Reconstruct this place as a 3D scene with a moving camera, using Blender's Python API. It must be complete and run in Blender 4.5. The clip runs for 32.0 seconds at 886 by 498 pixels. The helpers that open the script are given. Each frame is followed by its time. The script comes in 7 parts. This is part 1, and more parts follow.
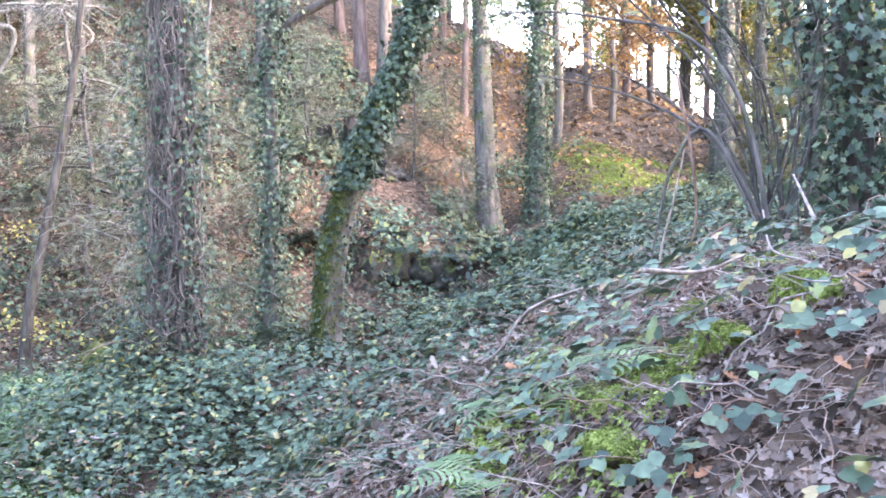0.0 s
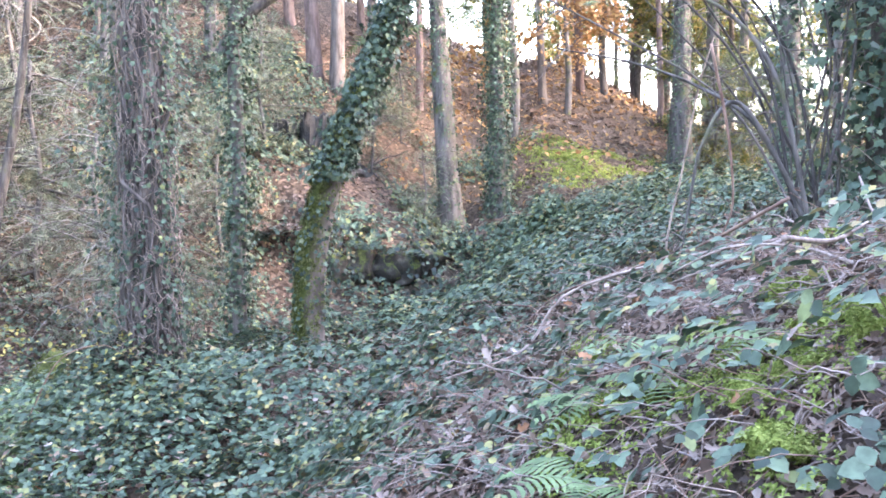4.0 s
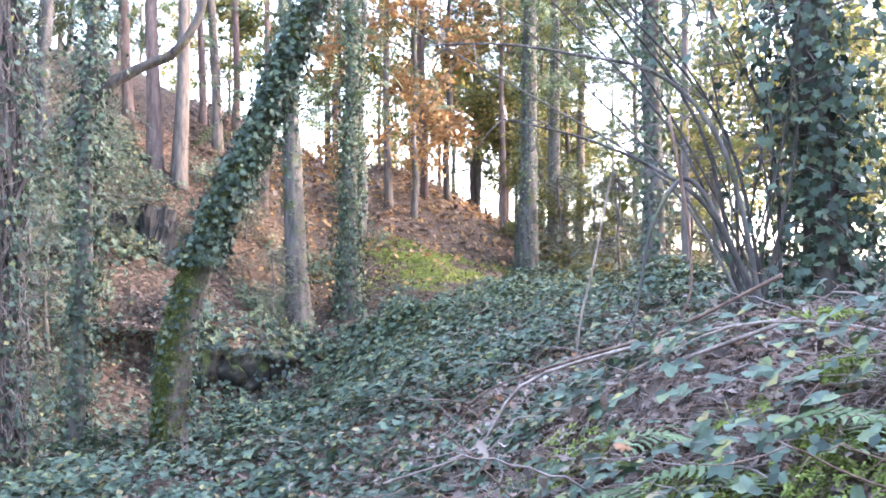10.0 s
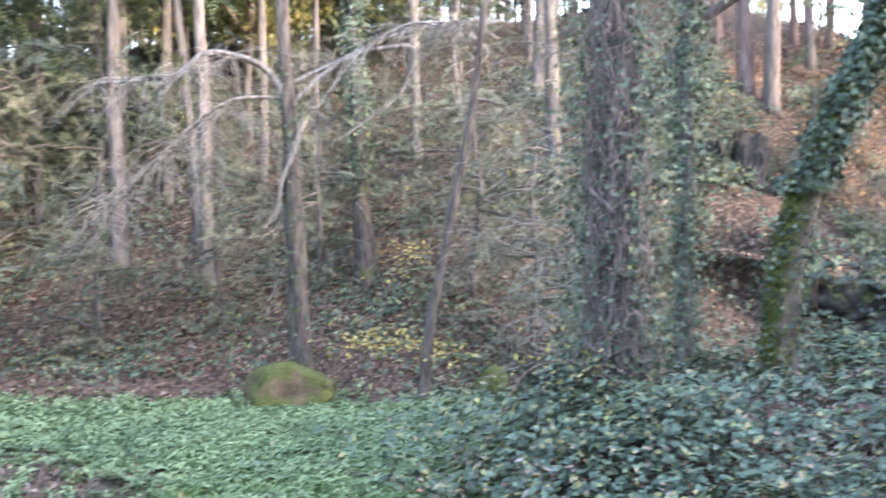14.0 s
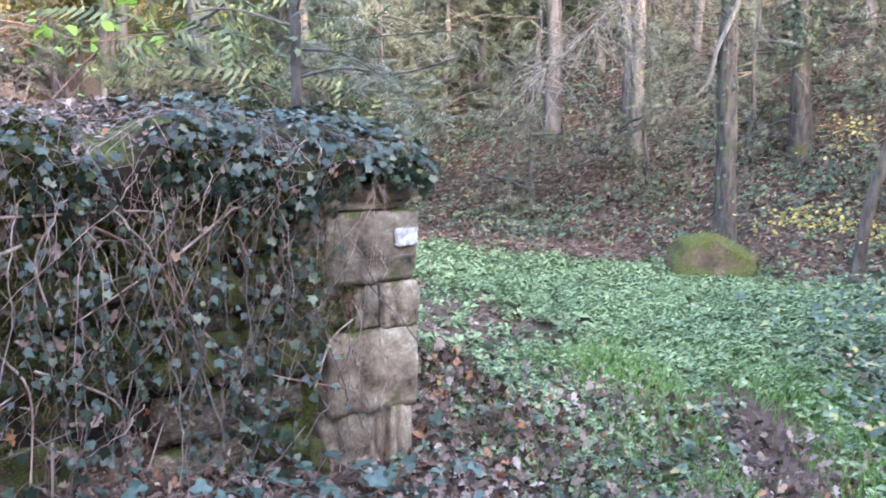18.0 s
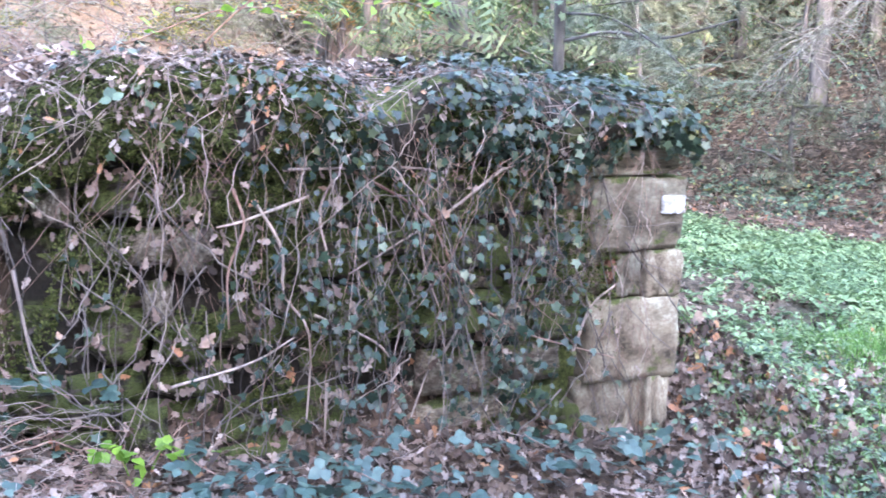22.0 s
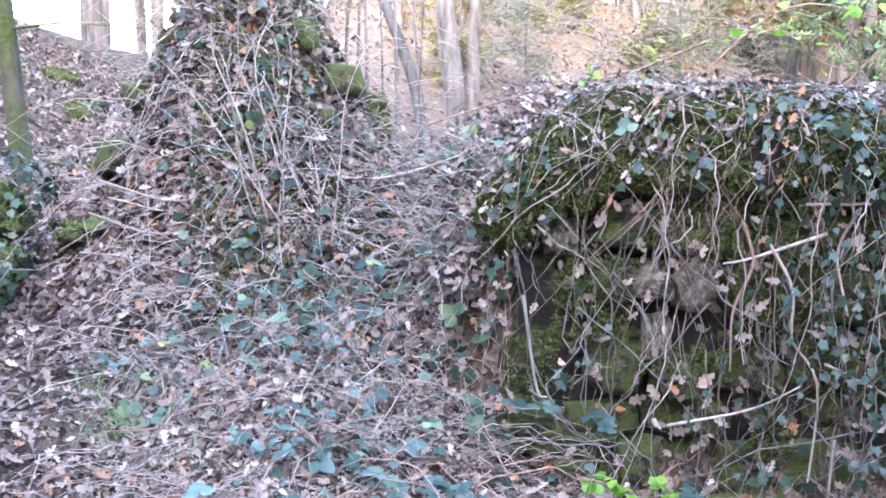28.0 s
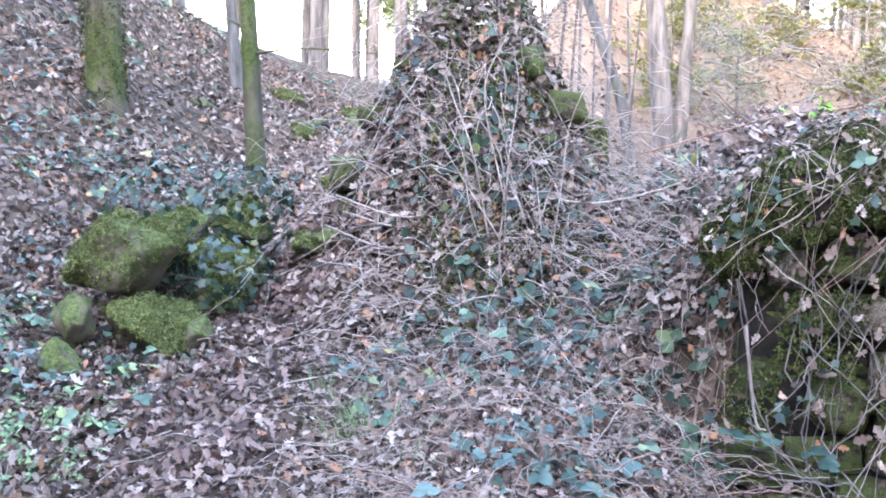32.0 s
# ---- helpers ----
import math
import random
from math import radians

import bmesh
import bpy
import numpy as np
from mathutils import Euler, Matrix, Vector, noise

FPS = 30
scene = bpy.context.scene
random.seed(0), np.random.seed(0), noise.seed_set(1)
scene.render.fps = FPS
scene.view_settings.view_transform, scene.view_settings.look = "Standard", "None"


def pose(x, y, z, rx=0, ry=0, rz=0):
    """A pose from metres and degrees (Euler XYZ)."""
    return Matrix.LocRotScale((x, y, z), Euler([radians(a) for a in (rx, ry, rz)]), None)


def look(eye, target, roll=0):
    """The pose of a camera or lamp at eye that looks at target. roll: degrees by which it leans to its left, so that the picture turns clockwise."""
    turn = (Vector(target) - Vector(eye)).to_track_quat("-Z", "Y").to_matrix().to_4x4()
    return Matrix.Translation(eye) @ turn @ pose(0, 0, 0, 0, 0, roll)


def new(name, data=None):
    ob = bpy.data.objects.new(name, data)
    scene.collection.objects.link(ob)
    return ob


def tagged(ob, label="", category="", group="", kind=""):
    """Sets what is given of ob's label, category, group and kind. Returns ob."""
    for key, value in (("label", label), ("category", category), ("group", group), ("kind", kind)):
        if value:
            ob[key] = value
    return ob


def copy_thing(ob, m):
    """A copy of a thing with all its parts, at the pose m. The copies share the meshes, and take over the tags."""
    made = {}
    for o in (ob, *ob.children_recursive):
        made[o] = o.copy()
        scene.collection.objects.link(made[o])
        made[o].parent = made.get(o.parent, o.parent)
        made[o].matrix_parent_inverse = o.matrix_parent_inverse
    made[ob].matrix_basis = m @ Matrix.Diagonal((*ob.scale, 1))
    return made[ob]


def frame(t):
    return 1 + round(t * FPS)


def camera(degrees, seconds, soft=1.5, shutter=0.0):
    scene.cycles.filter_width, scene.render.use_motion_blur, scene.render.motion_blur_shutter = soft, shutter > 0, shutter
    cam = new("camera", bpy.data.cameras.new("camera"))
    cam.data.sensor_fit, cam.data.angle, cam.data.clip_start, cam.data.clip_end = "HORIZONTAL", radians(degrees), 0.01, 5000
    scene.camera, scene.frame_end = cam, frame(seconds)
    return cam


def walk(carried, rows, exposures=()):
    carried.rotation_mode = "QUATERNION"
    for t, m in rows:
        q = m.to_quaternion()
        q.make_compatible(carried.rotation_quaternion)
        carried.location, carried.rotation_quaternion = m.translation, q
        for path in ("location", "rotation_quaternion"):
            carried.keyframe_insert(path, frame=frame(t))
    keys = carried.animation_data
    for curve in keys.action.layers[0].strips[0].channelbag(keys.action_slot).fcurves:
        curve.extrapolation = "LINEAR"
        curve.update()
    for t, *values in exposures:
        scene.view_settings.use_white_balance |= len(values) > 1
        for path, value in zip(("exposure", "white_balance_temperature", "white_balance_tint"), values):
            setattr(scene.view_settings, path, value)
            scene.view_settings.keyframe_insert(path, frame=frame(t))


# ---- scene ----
cam = camera(48.26, 32.0, soft=1.7, shutter=0.5)
# seconds, place, turn (Euler XYZ)
PATH = [
    (0.0, -0.514, 0.445, 1.417, 86.39, -0.24, 3.53),
    (0.5, -0.565, 0.517, 1.398, 86.13, -0.29, 3.51),
    (1.0, -0.629, 0.587, 1.391, 87.08, -0.50, 3.53),
    (1.5, -0.710, 0.643, 1.370, 86.44, -0.12, 1.60),
    (2.0, -0.809, 0.683, 1.351, 86.26, 0.58, -0.42),
    (2.5, -0.860, 0.701, 1.342, 86.39, 0.13, 0.91),
    (4.5, -1.038, 0.915, 1.302, 86.27, 0.93, -0.05),
    (5.0, -1.117, 0.955, 1.273, 85.66, 0.95, 0.74),
    (5.5, -1.159, 1.021, 1.235, 85.68, 1.79, 2.28),
    (6.0, -1.198, 1.123, 1.243, 86.31, 1.25, 1.15),
    (6.5, -1.231, 1.182, 1.216, 85.63, -0.86, 2.30),
    (7.0, -1.294, 1.240, 1.185, 85.49, -0.55, 0.96),
    (7.5, -1.378, 1.293, 1.183, 86.05, -0.67, -2.06),
    (8.0, -1.418, 1.332, 1.176, 87.03, -0.67, -4.89),
    (8.5, -1.419, 1.394, 1.177, 89.94, 0.20, -6.67),
    (9.0, -1.421, 1.475, 1.166, 91.38, -1.24, -6.72),
    (9.5, -1.452, 1.534, 1.150, 91.73, -0.75, -8.90),
    (10.0, -1.507, 1.571, 1.151, 92.61, -0.39, -10.07),
    (10.5, -1.552, 1.583, 1.149, 93.39, -0.29, -9.82),
    (11.0, -1.579, 1.577, 1.148, 92.22, 0.25, -5.48),
    (11.5, -1.587, 1.560, 1.150, 92.32, 0.27, -0.58),
    (12.0, -1.593, 1.542, 1.153, 92.10, -0.04, 2.17),
    (12.5, -1.631, 1.518, 1.151, 90.94, -0.27, 6.83),
    (13.0, -1.658, 1.503, 1.160, 89.69, -0.19, 13.87),
    (13.5, -1.672, 1.480, 1.148, 89.38, 0.55, 18.38),
    (14.0, -1.672, 1.432, 1.139, 88.48, 0.44, 22.92),
    (14.5, -1.659, 1.380, 1.133, 88.05, 0.35, 28.46),
    (15.0, -1.646, 1.355, 1.124, 87.73, 0.22, 31.66),
    (15.5, -1.637, 1.336, 1.115, 86.71, 0.07, 35.48),
    (17.5, -1.635, 1.256, 1.070, 82.94, -1.08, 44.86),
    (18.0, -1.645, 1.257, 1.044, 81.17, -0.96, 47.05),
    (18.5, -1.653, 1.254, 1.030, 80.44, -1.26, 48.43),
    (19.0, -1.669, 1.240, 1.015, 79.40, -1.04, 50.28),
    (19.5, -1.681, 1.224, 1.011, 79.13, -1.10, 52.70),
    (20.0, -1.693, 1.208, 1.016, 78.96, -1.21, 54.47),
    (20.5, -1.699, 1.206, 1.013, 78.79, -1.29, 55.93),
    (21.0, -1.703, 1.205, 1.014, 78.84, -1.16, 57.20),
    (21.5, -1.710, 1.191, 1.014, 78.71, -1.14, 58.97),
    (22.0, -1.717, 1.174, 1.015, 79.11, -1.44, 61.04),
    (22.5, -1.728, 1.151, 1.011, 78.63, -1.40, 63.35),
    (23.0, -1.737, 1.123, 1.012, 78.79, -1.36, 65.32),
    (23.5, -1.737, 1.111, 1.030, 79.48, -1.06, 67.20),
    (24.0, -1.733, 1.089, 1.026, 79.48, -0.76, 69.59),
    (24.5, -1.743, 1.078, 1.021, 79.24, -0.99, 71.29),
    (25.0, -1.779, 1.069, 1.029, 79.01, -0.18, 72.53),
    (25.5, -1.833, 1.037, 1.025, 79.70, -0.42, 78.08),
    (26.0, -1.875, 1.033, 1.025, 79.81, -0.99, 81.59),
    (26.5, -1.900, 1.037, 1.029, 80.02, -0.58, 83.62),
    (28.5, -1.913, 1.005, 1.038, 80.30, 0.17, 87.77),
    (29.0, -1.901, 0.987, 1.040, 80.80, 0.04, 89.41),
    (29.5, -1.890, 0.971, 1.041, 80.98, -0.01, 90.81),
    (30.0, -1.871, 0.952, 1.043, 81.19, -0.54, 92.48),
    (30.5, -1.852, 0.937, 1.042, 81.01, -0.74, 94.41),
    (31.0, -1.834, 0.925, 1.041, 80.33, -0.86, 96.10),
    (31.5, -1.809, 0.917, 1.042, 80.72, -0.95, 96.92),
    (32.0, -1.787, 0.904, 1.045, 81.36, -0.73, 97.89),
]
walk(cam, [(t, pose(x, y, z, rx, ry, rz)) for t, x, y, z, rx, ry, rz in PATH],
     exposures=[(0.0, 5.05, 7100, 28), (8.0, 4.98, 7100, 28), (10.0, 4.75, 6950, 28), (12.0, 4.45, 7050, 27), (14.0, 4.68, 7050, 26), (18.5, 4.9, 7000, 27), (20.5, 5.25, 6850, 25), (22.0, 5.35, 6700, 24), (26.0, 5.48, 6650, 22), (29.0, 5.24, 6650, 20), (32.0, 5.18, 6650, 19)])

# ---- daylight: low sun behind an added, unseen ridge on the right, open sky above the hollow ----
TO_SUN = Vector((0.93, -0.2, 0.3)).normalized()
world = bpy.data.worlds.new("world")
scene.world = world
world.use_nodes = True
wn = world.node_tree.nodes
sky = wn.new("ShaderNodeTexSky")
sky.sky_type = 'NISHITA'
sky.sun_disc = False
sky.sun_elevation = math.asin(TO_SUN.z)
sky.sun_rotation = math.atan2(TO_SUN.x, TO_SUN.y)
sky.air_density, sky.dust_density, sky.ozone_density = 1.0, 1.2, 1.0
wn["Background"].inputs["Strength"].default_value = 0.15
world.node_tree.links.new(sky.outputs[0], wn["Background"].inputs["Color"])
sun = new("sun", bpy.data.lights.new("sun", 'SUN'))
sun.data.energy, sun.data.angle, sun.data.color = 0.55, radians(8), (1.0, 0.91, 0.79)
sun.matrix_world = look((0, 0, 30), Vector((0, 0, 30)) - TO_SUN)

RNG = np.random.default_rng(7)


# ---- the lie of the land ----
def sig(v):
    return 1 / (1 + np.exp(-np.clip(v, -40, 40)))


def ramp(v, k):
    return k * np.log1p(np.exp(np.clip(v / k, -40, 40)))


def bump(x, y, cx, cy, rx, ry, p=2.0):
    return np.exp(-(((x - cx) / rx) ** 2 + ((y - cy) / ry) ** 2) ** (p / 2))


def lattice(ix, iy, seed):
    n = (ix * 374761393 + iy * 668265263 + seed * 974634777) & 0xFFFFFFFF
    n = ((n ^ (n >> 13)) * 1274126177) & 0xFFFFFFFF
    return ((n ^ (n >> 16)) & 0xFFFF) / 65535.0


def vnoise(x, y, seed=0):
    """Smooth value noise, 0 to 1, for arrays."""
    ix, iy = np.floor(x).astype(np.int64), np.floor(y).astype(np.int64)
    fx, fy = x - ix, y - iy
    fx, fy = fx * fx * (3 - 2 * fx), fy * fy * (3 - 2 * fy)
    a, b = lattice(ix, iy, seed), lattice(ix + 1, iy, seed)
    c, d = lattice(ix, iy + 1, seed), lattice(ix + 1, iy + 1, seed)
    return (a + (b - a) * fx) * (1 - fy) + (c + (d - c) * fx) * fy


def hill_foot(x):
    return np.where(x > 0, 21 + 0.85 * x, np.where(x > -3, 21 + 0.72 * x, np.where(x > -9, 18.84 + 0.71 * (x + 3), 14.58 + 0.04 * (x + 9))))


def riser(x):
    """Line of the rocky step; it bends back into a hollow."""
    return 19.6 + 0.15 * np.sin(2.3 * x) + 0.8 * np.exp(-((x + 4.0) / 0.62) ** 4)


def land(x, y):
    x, y = np.asarray(x, float), np.asarray(y, float)
    z = -0.5 - 0.075 * np.clip(y - 2, 0, 14) * sig(-(x + 1) / 1.5)
    # bank on the right
    edge = np.where(y < 4, -1.3 - 0.2 * np.clip(y, -6, 4), -2.1 + 0.1 * np.clip(y - 8, 0, 40))
    z = z + 1.6 * np.tanh(0.75 * ramp(x - edge, 0.25) / 1.6)
    z = z + 0.42 * bump(x, y, 1.1, 3.6, 1.1, 1.0) + 0.25 * bump(x, y, 1.0, 6.3, 1.2, 1.2)
    z = z + 0.6 * bump(x, y, -2.8, 9.8, 2.0, 1.8)
    z = z - 0.36 * sig((y - 6.6) / 0.6) * sig((x + 1.5) / 0.4) * sig((17 - y) / 1.2) * sig((2.6 - x) / 0.5)
    # wooded hill ahead
    slope = (0.42 + 0.38 * sig(-(x + 1.5))) * (1 - 0.28 * sig(-(x + 8) / 1.5))
    crest = 2.2 + 8.0 * sig((3.7 - x) / 1.3) + 4.0 * sig(-(x + 6.5))
    z = z + crest * np.tanh(slope * ramp(y - hill_foot(x), 0.8) / crest)
    # rocky step in the hillside
    z = z + 0.95 * sig((y - riser(x)) / 0.08) * sig((22.2 - y) / 0.5) * sig((x + 5.3) / 0.25) * sig((-1.2 - x) / 0.2)
    # hollow way rising to the left, the slope beyond it and unseen high ground added at the back
    z = z + sig((1.5 - y) / 0.3) * (0.9 * np.tanh(0.18 * ramp(-3.6 - x, 0.2) / 0.9) + 0.03 * np.clip(-6 - x, 0, 60))
    back = 0.45 * ramp(-1.6 - y + 0.03 * (x + 6), 0.25) * sig(-(x + 3.4) / 0.6) + 0.3 * ramp(-3.5 - y, 0.5) * sig((x + 3.4) / 0.6) + 0.35 * ramp(-3.0 - y, 0.5) * sig(-(x + 7) / 1.0) * sig((x + 15.5) / 1.6)
    z = z + 9 * np.tanh(back / 9) * sig((x + 21) / 2.0)
    # earth behind the ruined wall, heap over the stub of wall
    behind = (x + 5.42) * 0.987 - (y - 1.45) * 0.16
    z = z + (1.36 + 0.07 * np.sin(4.2 * y + 0.5)) * sig(-(behind + 0.17) / 0.05) * sig((x + 8.5) / 0.5) * sig((y - 1.35) / 0.16) * sig((4.05 - y) / 0.1)
    z = z + 1.0 * bump(x, y, -7.0, 0.32, 0.75, 0.72, 3.0) * (0.85 + 0.3 * vnoise(x * 2.7, y * 2.7, 12)) + 0.55 * bump(x, y, -7.1, 0.36, 0.5, 0.36, 2.6) + 0.12 * bump(x, y, -6.0, 0.75, 0.7, 0.8)
    z = z + 0.62 * bump(x, y, -5.95, 4.35, 0.75, 0.55) * sig((y - 4.05) / 0.1) + 0.12 * bump(x, y, -5.0, 5.0, 0.6, 0.6)
    # unseen ridge added on the right to block the low sun and side sky
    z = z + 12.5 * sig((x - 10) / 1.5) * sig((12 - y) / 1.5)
    # mossy swell at the foot of the hill
    z = z + 0.25 * bump(x, y, 3.2, 25.3, 1.9, 1.2) * (0.6 + 0.8 * vnoise(x * 1.3, y * 1.6, 77))
    # far slope past the wall
    z = z + 12 * np.tanh(0.4 * ramp(-15 - x, 1.0) / 12) * sig((10 - y) / 3) * sig((y - 0.5) / 1.5)
    return z


def trodden(x, y):
    """Distance to the middle of the footpath, which bends round the wall, and of the hollow way."""
    best = np.full(np.shape(x), 99.0)
    for line in (((-1.3, -0.5), (-1.8, 1.0), (-2.5, 3.3), (-3.5, 5.35), (-4.3, 6.35), (-5.07, 7.05), (-5.5, 7.3)),
                 ((-2.0, 1.0), (-3.6, 0.1), (-4.8, -0.35), (-6.0, -0.5), (-9.0, -0.75), (-16, -0.6))):
        for (ax, ay), (bx, by) in zip(line, line[1:]):
            k = np.clip(((x - ax) * (bx - ax) + (y - ay) * (by - ay)) / ((bx - ax) ** 2 + (by - ay) ** 2), 0, 1)
            best = np.minimum(best, np.hypot(x - ax - k * (bx - ax), y - ay - k * (by - ay)))
    return best


def rough_land(x, y):
    near = np.exp(-(np.hypot(x + 3, y - 5) / 25) ** 2)
    flat = 1 - 0.7 * np.exp(-(trodden(x, y) / 0.35) ** 2)
    return land(x, y) + near * flat * (0.18 * (vnoise(x * 1.3, y * 1.3, 3) - 0.5) + 0.10 * (vnoise(x * 4, y * 4, 5) - 0.5)) + (1 - near) * 0.9 * (vnoise(x * 0.22, y * 0.22, 9) - 0.5)


def herb_zone(x, y):
    side = np.interp(x, [-14, -10, -7, -5.4, -4.5, -3.6, -2.5], [9.9, 9.1, 8.1, 7.3, 6.55, 5.5, 3.4])
    g = sig((-3.5 - 0.33 * (y - 5) - x) / 0.35) * (0.06 * sig((y - 5.0) / 0.3) + 0.94 * sig((y - side - 0.1) / 0.2)) * sig((np.interp(x, [-14, -11.7, -9.7, -8.8, -7, -5], [8.8, 10.1, 11.3, 11.8, 13.0, 14.2]) - y) / 0.3) * sig((x + 19) / 2)
    return g * np.clip(0.3 + 1.3 * vnoise(x * 0.9, y * 0.9, 21), 0, 1) * sig((trodden(x, y) - 0.3 * sig((x + 4.85) / 0.15)) / 0.05)


def bramble_zone(x, y):
    right = sig((x + 3.3 + 0.33 * (y - 5)) / 0.4) * sig((y - 2.6 + 0.5 * x) / 0.5) * sig((hill_foot(x) - 1.0 - y) / 0.8) * sig((7 - x) / 2)
    bare = 1 - 0.86 * sig((x + 0.45 - 0.22 * (y - 4)) / 0.3) * sig((8 - y) / 1.0)
    right = right * sig((trodden(x, y) - 0.42) / 0.06)
    return right * bare * np.clip(2.4 * vnoise(x * 1.3, y * 1.3, 31) - 0.35, 0.04, 1)


# ---- mesh helpers ----
def mesh_np(name, verts, faces, materials=()):
    """A mesh from arrays; faces all have the same number of corners."""
    me = bpy.data.meshes.new(name)
    verts, faces = np.asarray(verts, np.float32), np.asarray(faces, np.int32)
    k = faces.shape[1]
    me.vertices.add(len(verts))
    me.vertices.foreach_set("co", verts.ravel())
    me.loops.add(faces.size)
    me.loops.foreach_set("vertex_index", faces.ravel())
    me.polygons.add(len(faces))
    me.polygons.foreach_set("loop_start", np.arange(0, faces.size, k, dtype=np.int32))
    me.update(calc_edges=True)
    for m in materials:
        me.materials.append(m)
    return me


def smooth(me):
    me.polygons.foreach_set("use_smooth", np.ones(len(me.polygons), bool))
    return me


def part(name, me, parent, label=""):
    ob = new(name, me)
    ob.parent = parent
    return tagged(ob, label=label)


def thing(name, at, label, category, group="", kind=""):
    ob = new(name)
    ob.location = at
    return tagged(ob, label, category, group, kind)


def frames_of(normal, spin):
    n = normal / np.linalg.norm(normal, axis=1, keepdims=True)
    ref = np.where(np.abs(n[:, 2:3]) < 0.9, [[0.0, 0.0, 1.0]], [[1.0, 0.0, 0.0]])
    a = np.cross(ref, n)
    a /= np.linalg.norm(a, axis=1, keepdims=True)
    b = np.cross(n, a)
    c, s = np.cos(spin)[:, None], np.sin(spin)[:, None]
    return a * c + b * s, b * c - a * s, n


def scatter(name, template, places, normals, sizes, material, jitter=0.5, rng=RNG, spin=None):
    """One mesh of many small copies of a template (x across, y along, z out), turned at random about the normals."""
    tv, tf = template
    n = len(places)
    nn = np.asarray(normals, float) + jitter * rng.normal(size=(n, 3))
    a, b, c = frames_of(nn, rng.uniform(0, 2 * np.pi, n) if spin is None else spin)
    s = np.asarray(sizes, float).reshape(n, 1, 1)
    v = places[:, None, :] + s * (tv[None, :, 0:1] * a[:, None] + tv[None, :, 1:2] * b[:, None] + tv[None, :, 2:3] * c[:, None])
    f = tf[None] + (np.arange(n) * len(tv))[:, None, None]
    return mesh_np(name, v.reshape(-1, 3), f.reshape(-1, tf.shape[1]), [material])


def tubes(name, lines, radii, material, sides=5):
    """Round stems along lines (count, points, 3) with radii (count, points)."""
    L, R = np.asarray(lines, float), np.asarray(radii, float)
    n, k = L.shape[:2]
    t = np.gradient(L, axis=1).reshape(-1, 3)
    a, b, _ = frames_of(t + 1e-9, np.zeros(n * k))
    ang = np.linspace(0, 2 * np.pi, sides, endpoint=False)
    ring = L.reshape(-1, 1, 3) + R.reshape(-1, 1, 1) * (np.cos(ang)[None, :, None] * a[:, None] + np.sin(ang)[None, :, None] * b[:, None])
    i = np.arange(n)[:, None, None] * k * sides + np.arange(k - 1)[None, :, None] * sides
    j = np.arange(sides)[None, None, :]
    jn = (j + 1) % sides
    f = np.stack([i + j, i + jn, i + sides + jn, i + sides + j], -1).reshape(-1, 4)
    return smooth(mesh_np(name, ring.reshape(-1, 3), f, [material]))


def curve_through(points, count):
    """Points evenly placed on a smooth line through the given ones."""
    p = np.asarray(points, float)
    s = np.linspace(0, len(p) - 1, count)
    i = np.clip(np.floor(s).astype(int), 0, len(p) - 2)
    u = (s - i)[:, None]
    q = np.vstack([2 * p[0] - p[1], p, 2 * p[-1] - p[-2]])
    p0, p1, p2, p3 = q[i], q[i + 1], q[i + 2], q[i + 3]
    return 0.5 * (2 * p1 + (p2 - p0) * u + (2 * p0 - 5 * p1 + 4 * p2 - p3) * u ** 2 + (3 * p1 - p0 - 3 * p2 + p3) * u ** 3)


def trunk_mesh(name, line, radii, material, sides=14, knobs=0.10, seed=0):
    """A trunk or limb with uneven girth and a closed top."""
    line, radii = np.asarray(line, float), np.asarray(radii, float)
    k = len(line)
    t = np.gradient(line, axis=0)
    a = np.cross(t, [0.0, 1.0, 0.02])
    a /= np.linalg.norm(a, axis=1, keepdims=True)
    b = np.cross(t / np.linalg.norm(t, axis=1, keepdims=True), a)
    ang = np.linspace(0, 2 * np.pi, sides, endpoint=False)
    along = np.concatenate([[0], np.cumsum(np.linalg.norm(np.diff(line, axis=0), axis=1))])
    u, w = np.meshgrid(ang, along)
    rr = radii[:, None] * (1 + knobs * (2 * vnoise(3 + 2.0 * np.cos(u) + 7 * seed, 3 + 2.0 * np.sin(u) + w * 1.7, seed) - 1) + 0.5 * knobs * np.sin(5 * u + 3 * seed + w))
    v = line[:, None] + rr[..., None] * (np.cos(ang)[None, :, None] * a[:, None] + np.sin(ang)[None, :, None] * b[:, None])
    i = np.arange(k - 1)[:, None] * sides
    j = np.arange(sides)[None]
    jn = (j + 1) % sides
    f = np.stack([i + j, i + jn, i + sides + jn, i + sides + j], -1).reshape(-1, 4)
    cap = [[(k - 1) * sides + c, (k - 1) * sides + c + 1, (k - 1) * sides + sides - 2 - c, (k - 1) * sides + sides - 1 - c] for c in range(sides // 2 - 1)]
    return smooth(mesh_np(name, v.reshape(-1, 3), np.vstack([f, cap]), [material]))


def pick(n, box, density, rng=RNG):
    """n places in the plan, by rejection against a density of 0 to 1."""
    xs, ys = [], []
    total = 0
    for _ in range(60):
        x, y = rng.uniform(box[0], box[1], 4 * n), rng.uniform(box[2], box[3], 4 * n)
        keep = rng.uniform(size=4 * n) < density(x, y)
        xs.append(x[keep]), ys.append(y[keep])
        total += keep.sum()
        if total >= n:
            break
    return np.concatenate(xs)[:n], np.concatenate(ys)[:n]


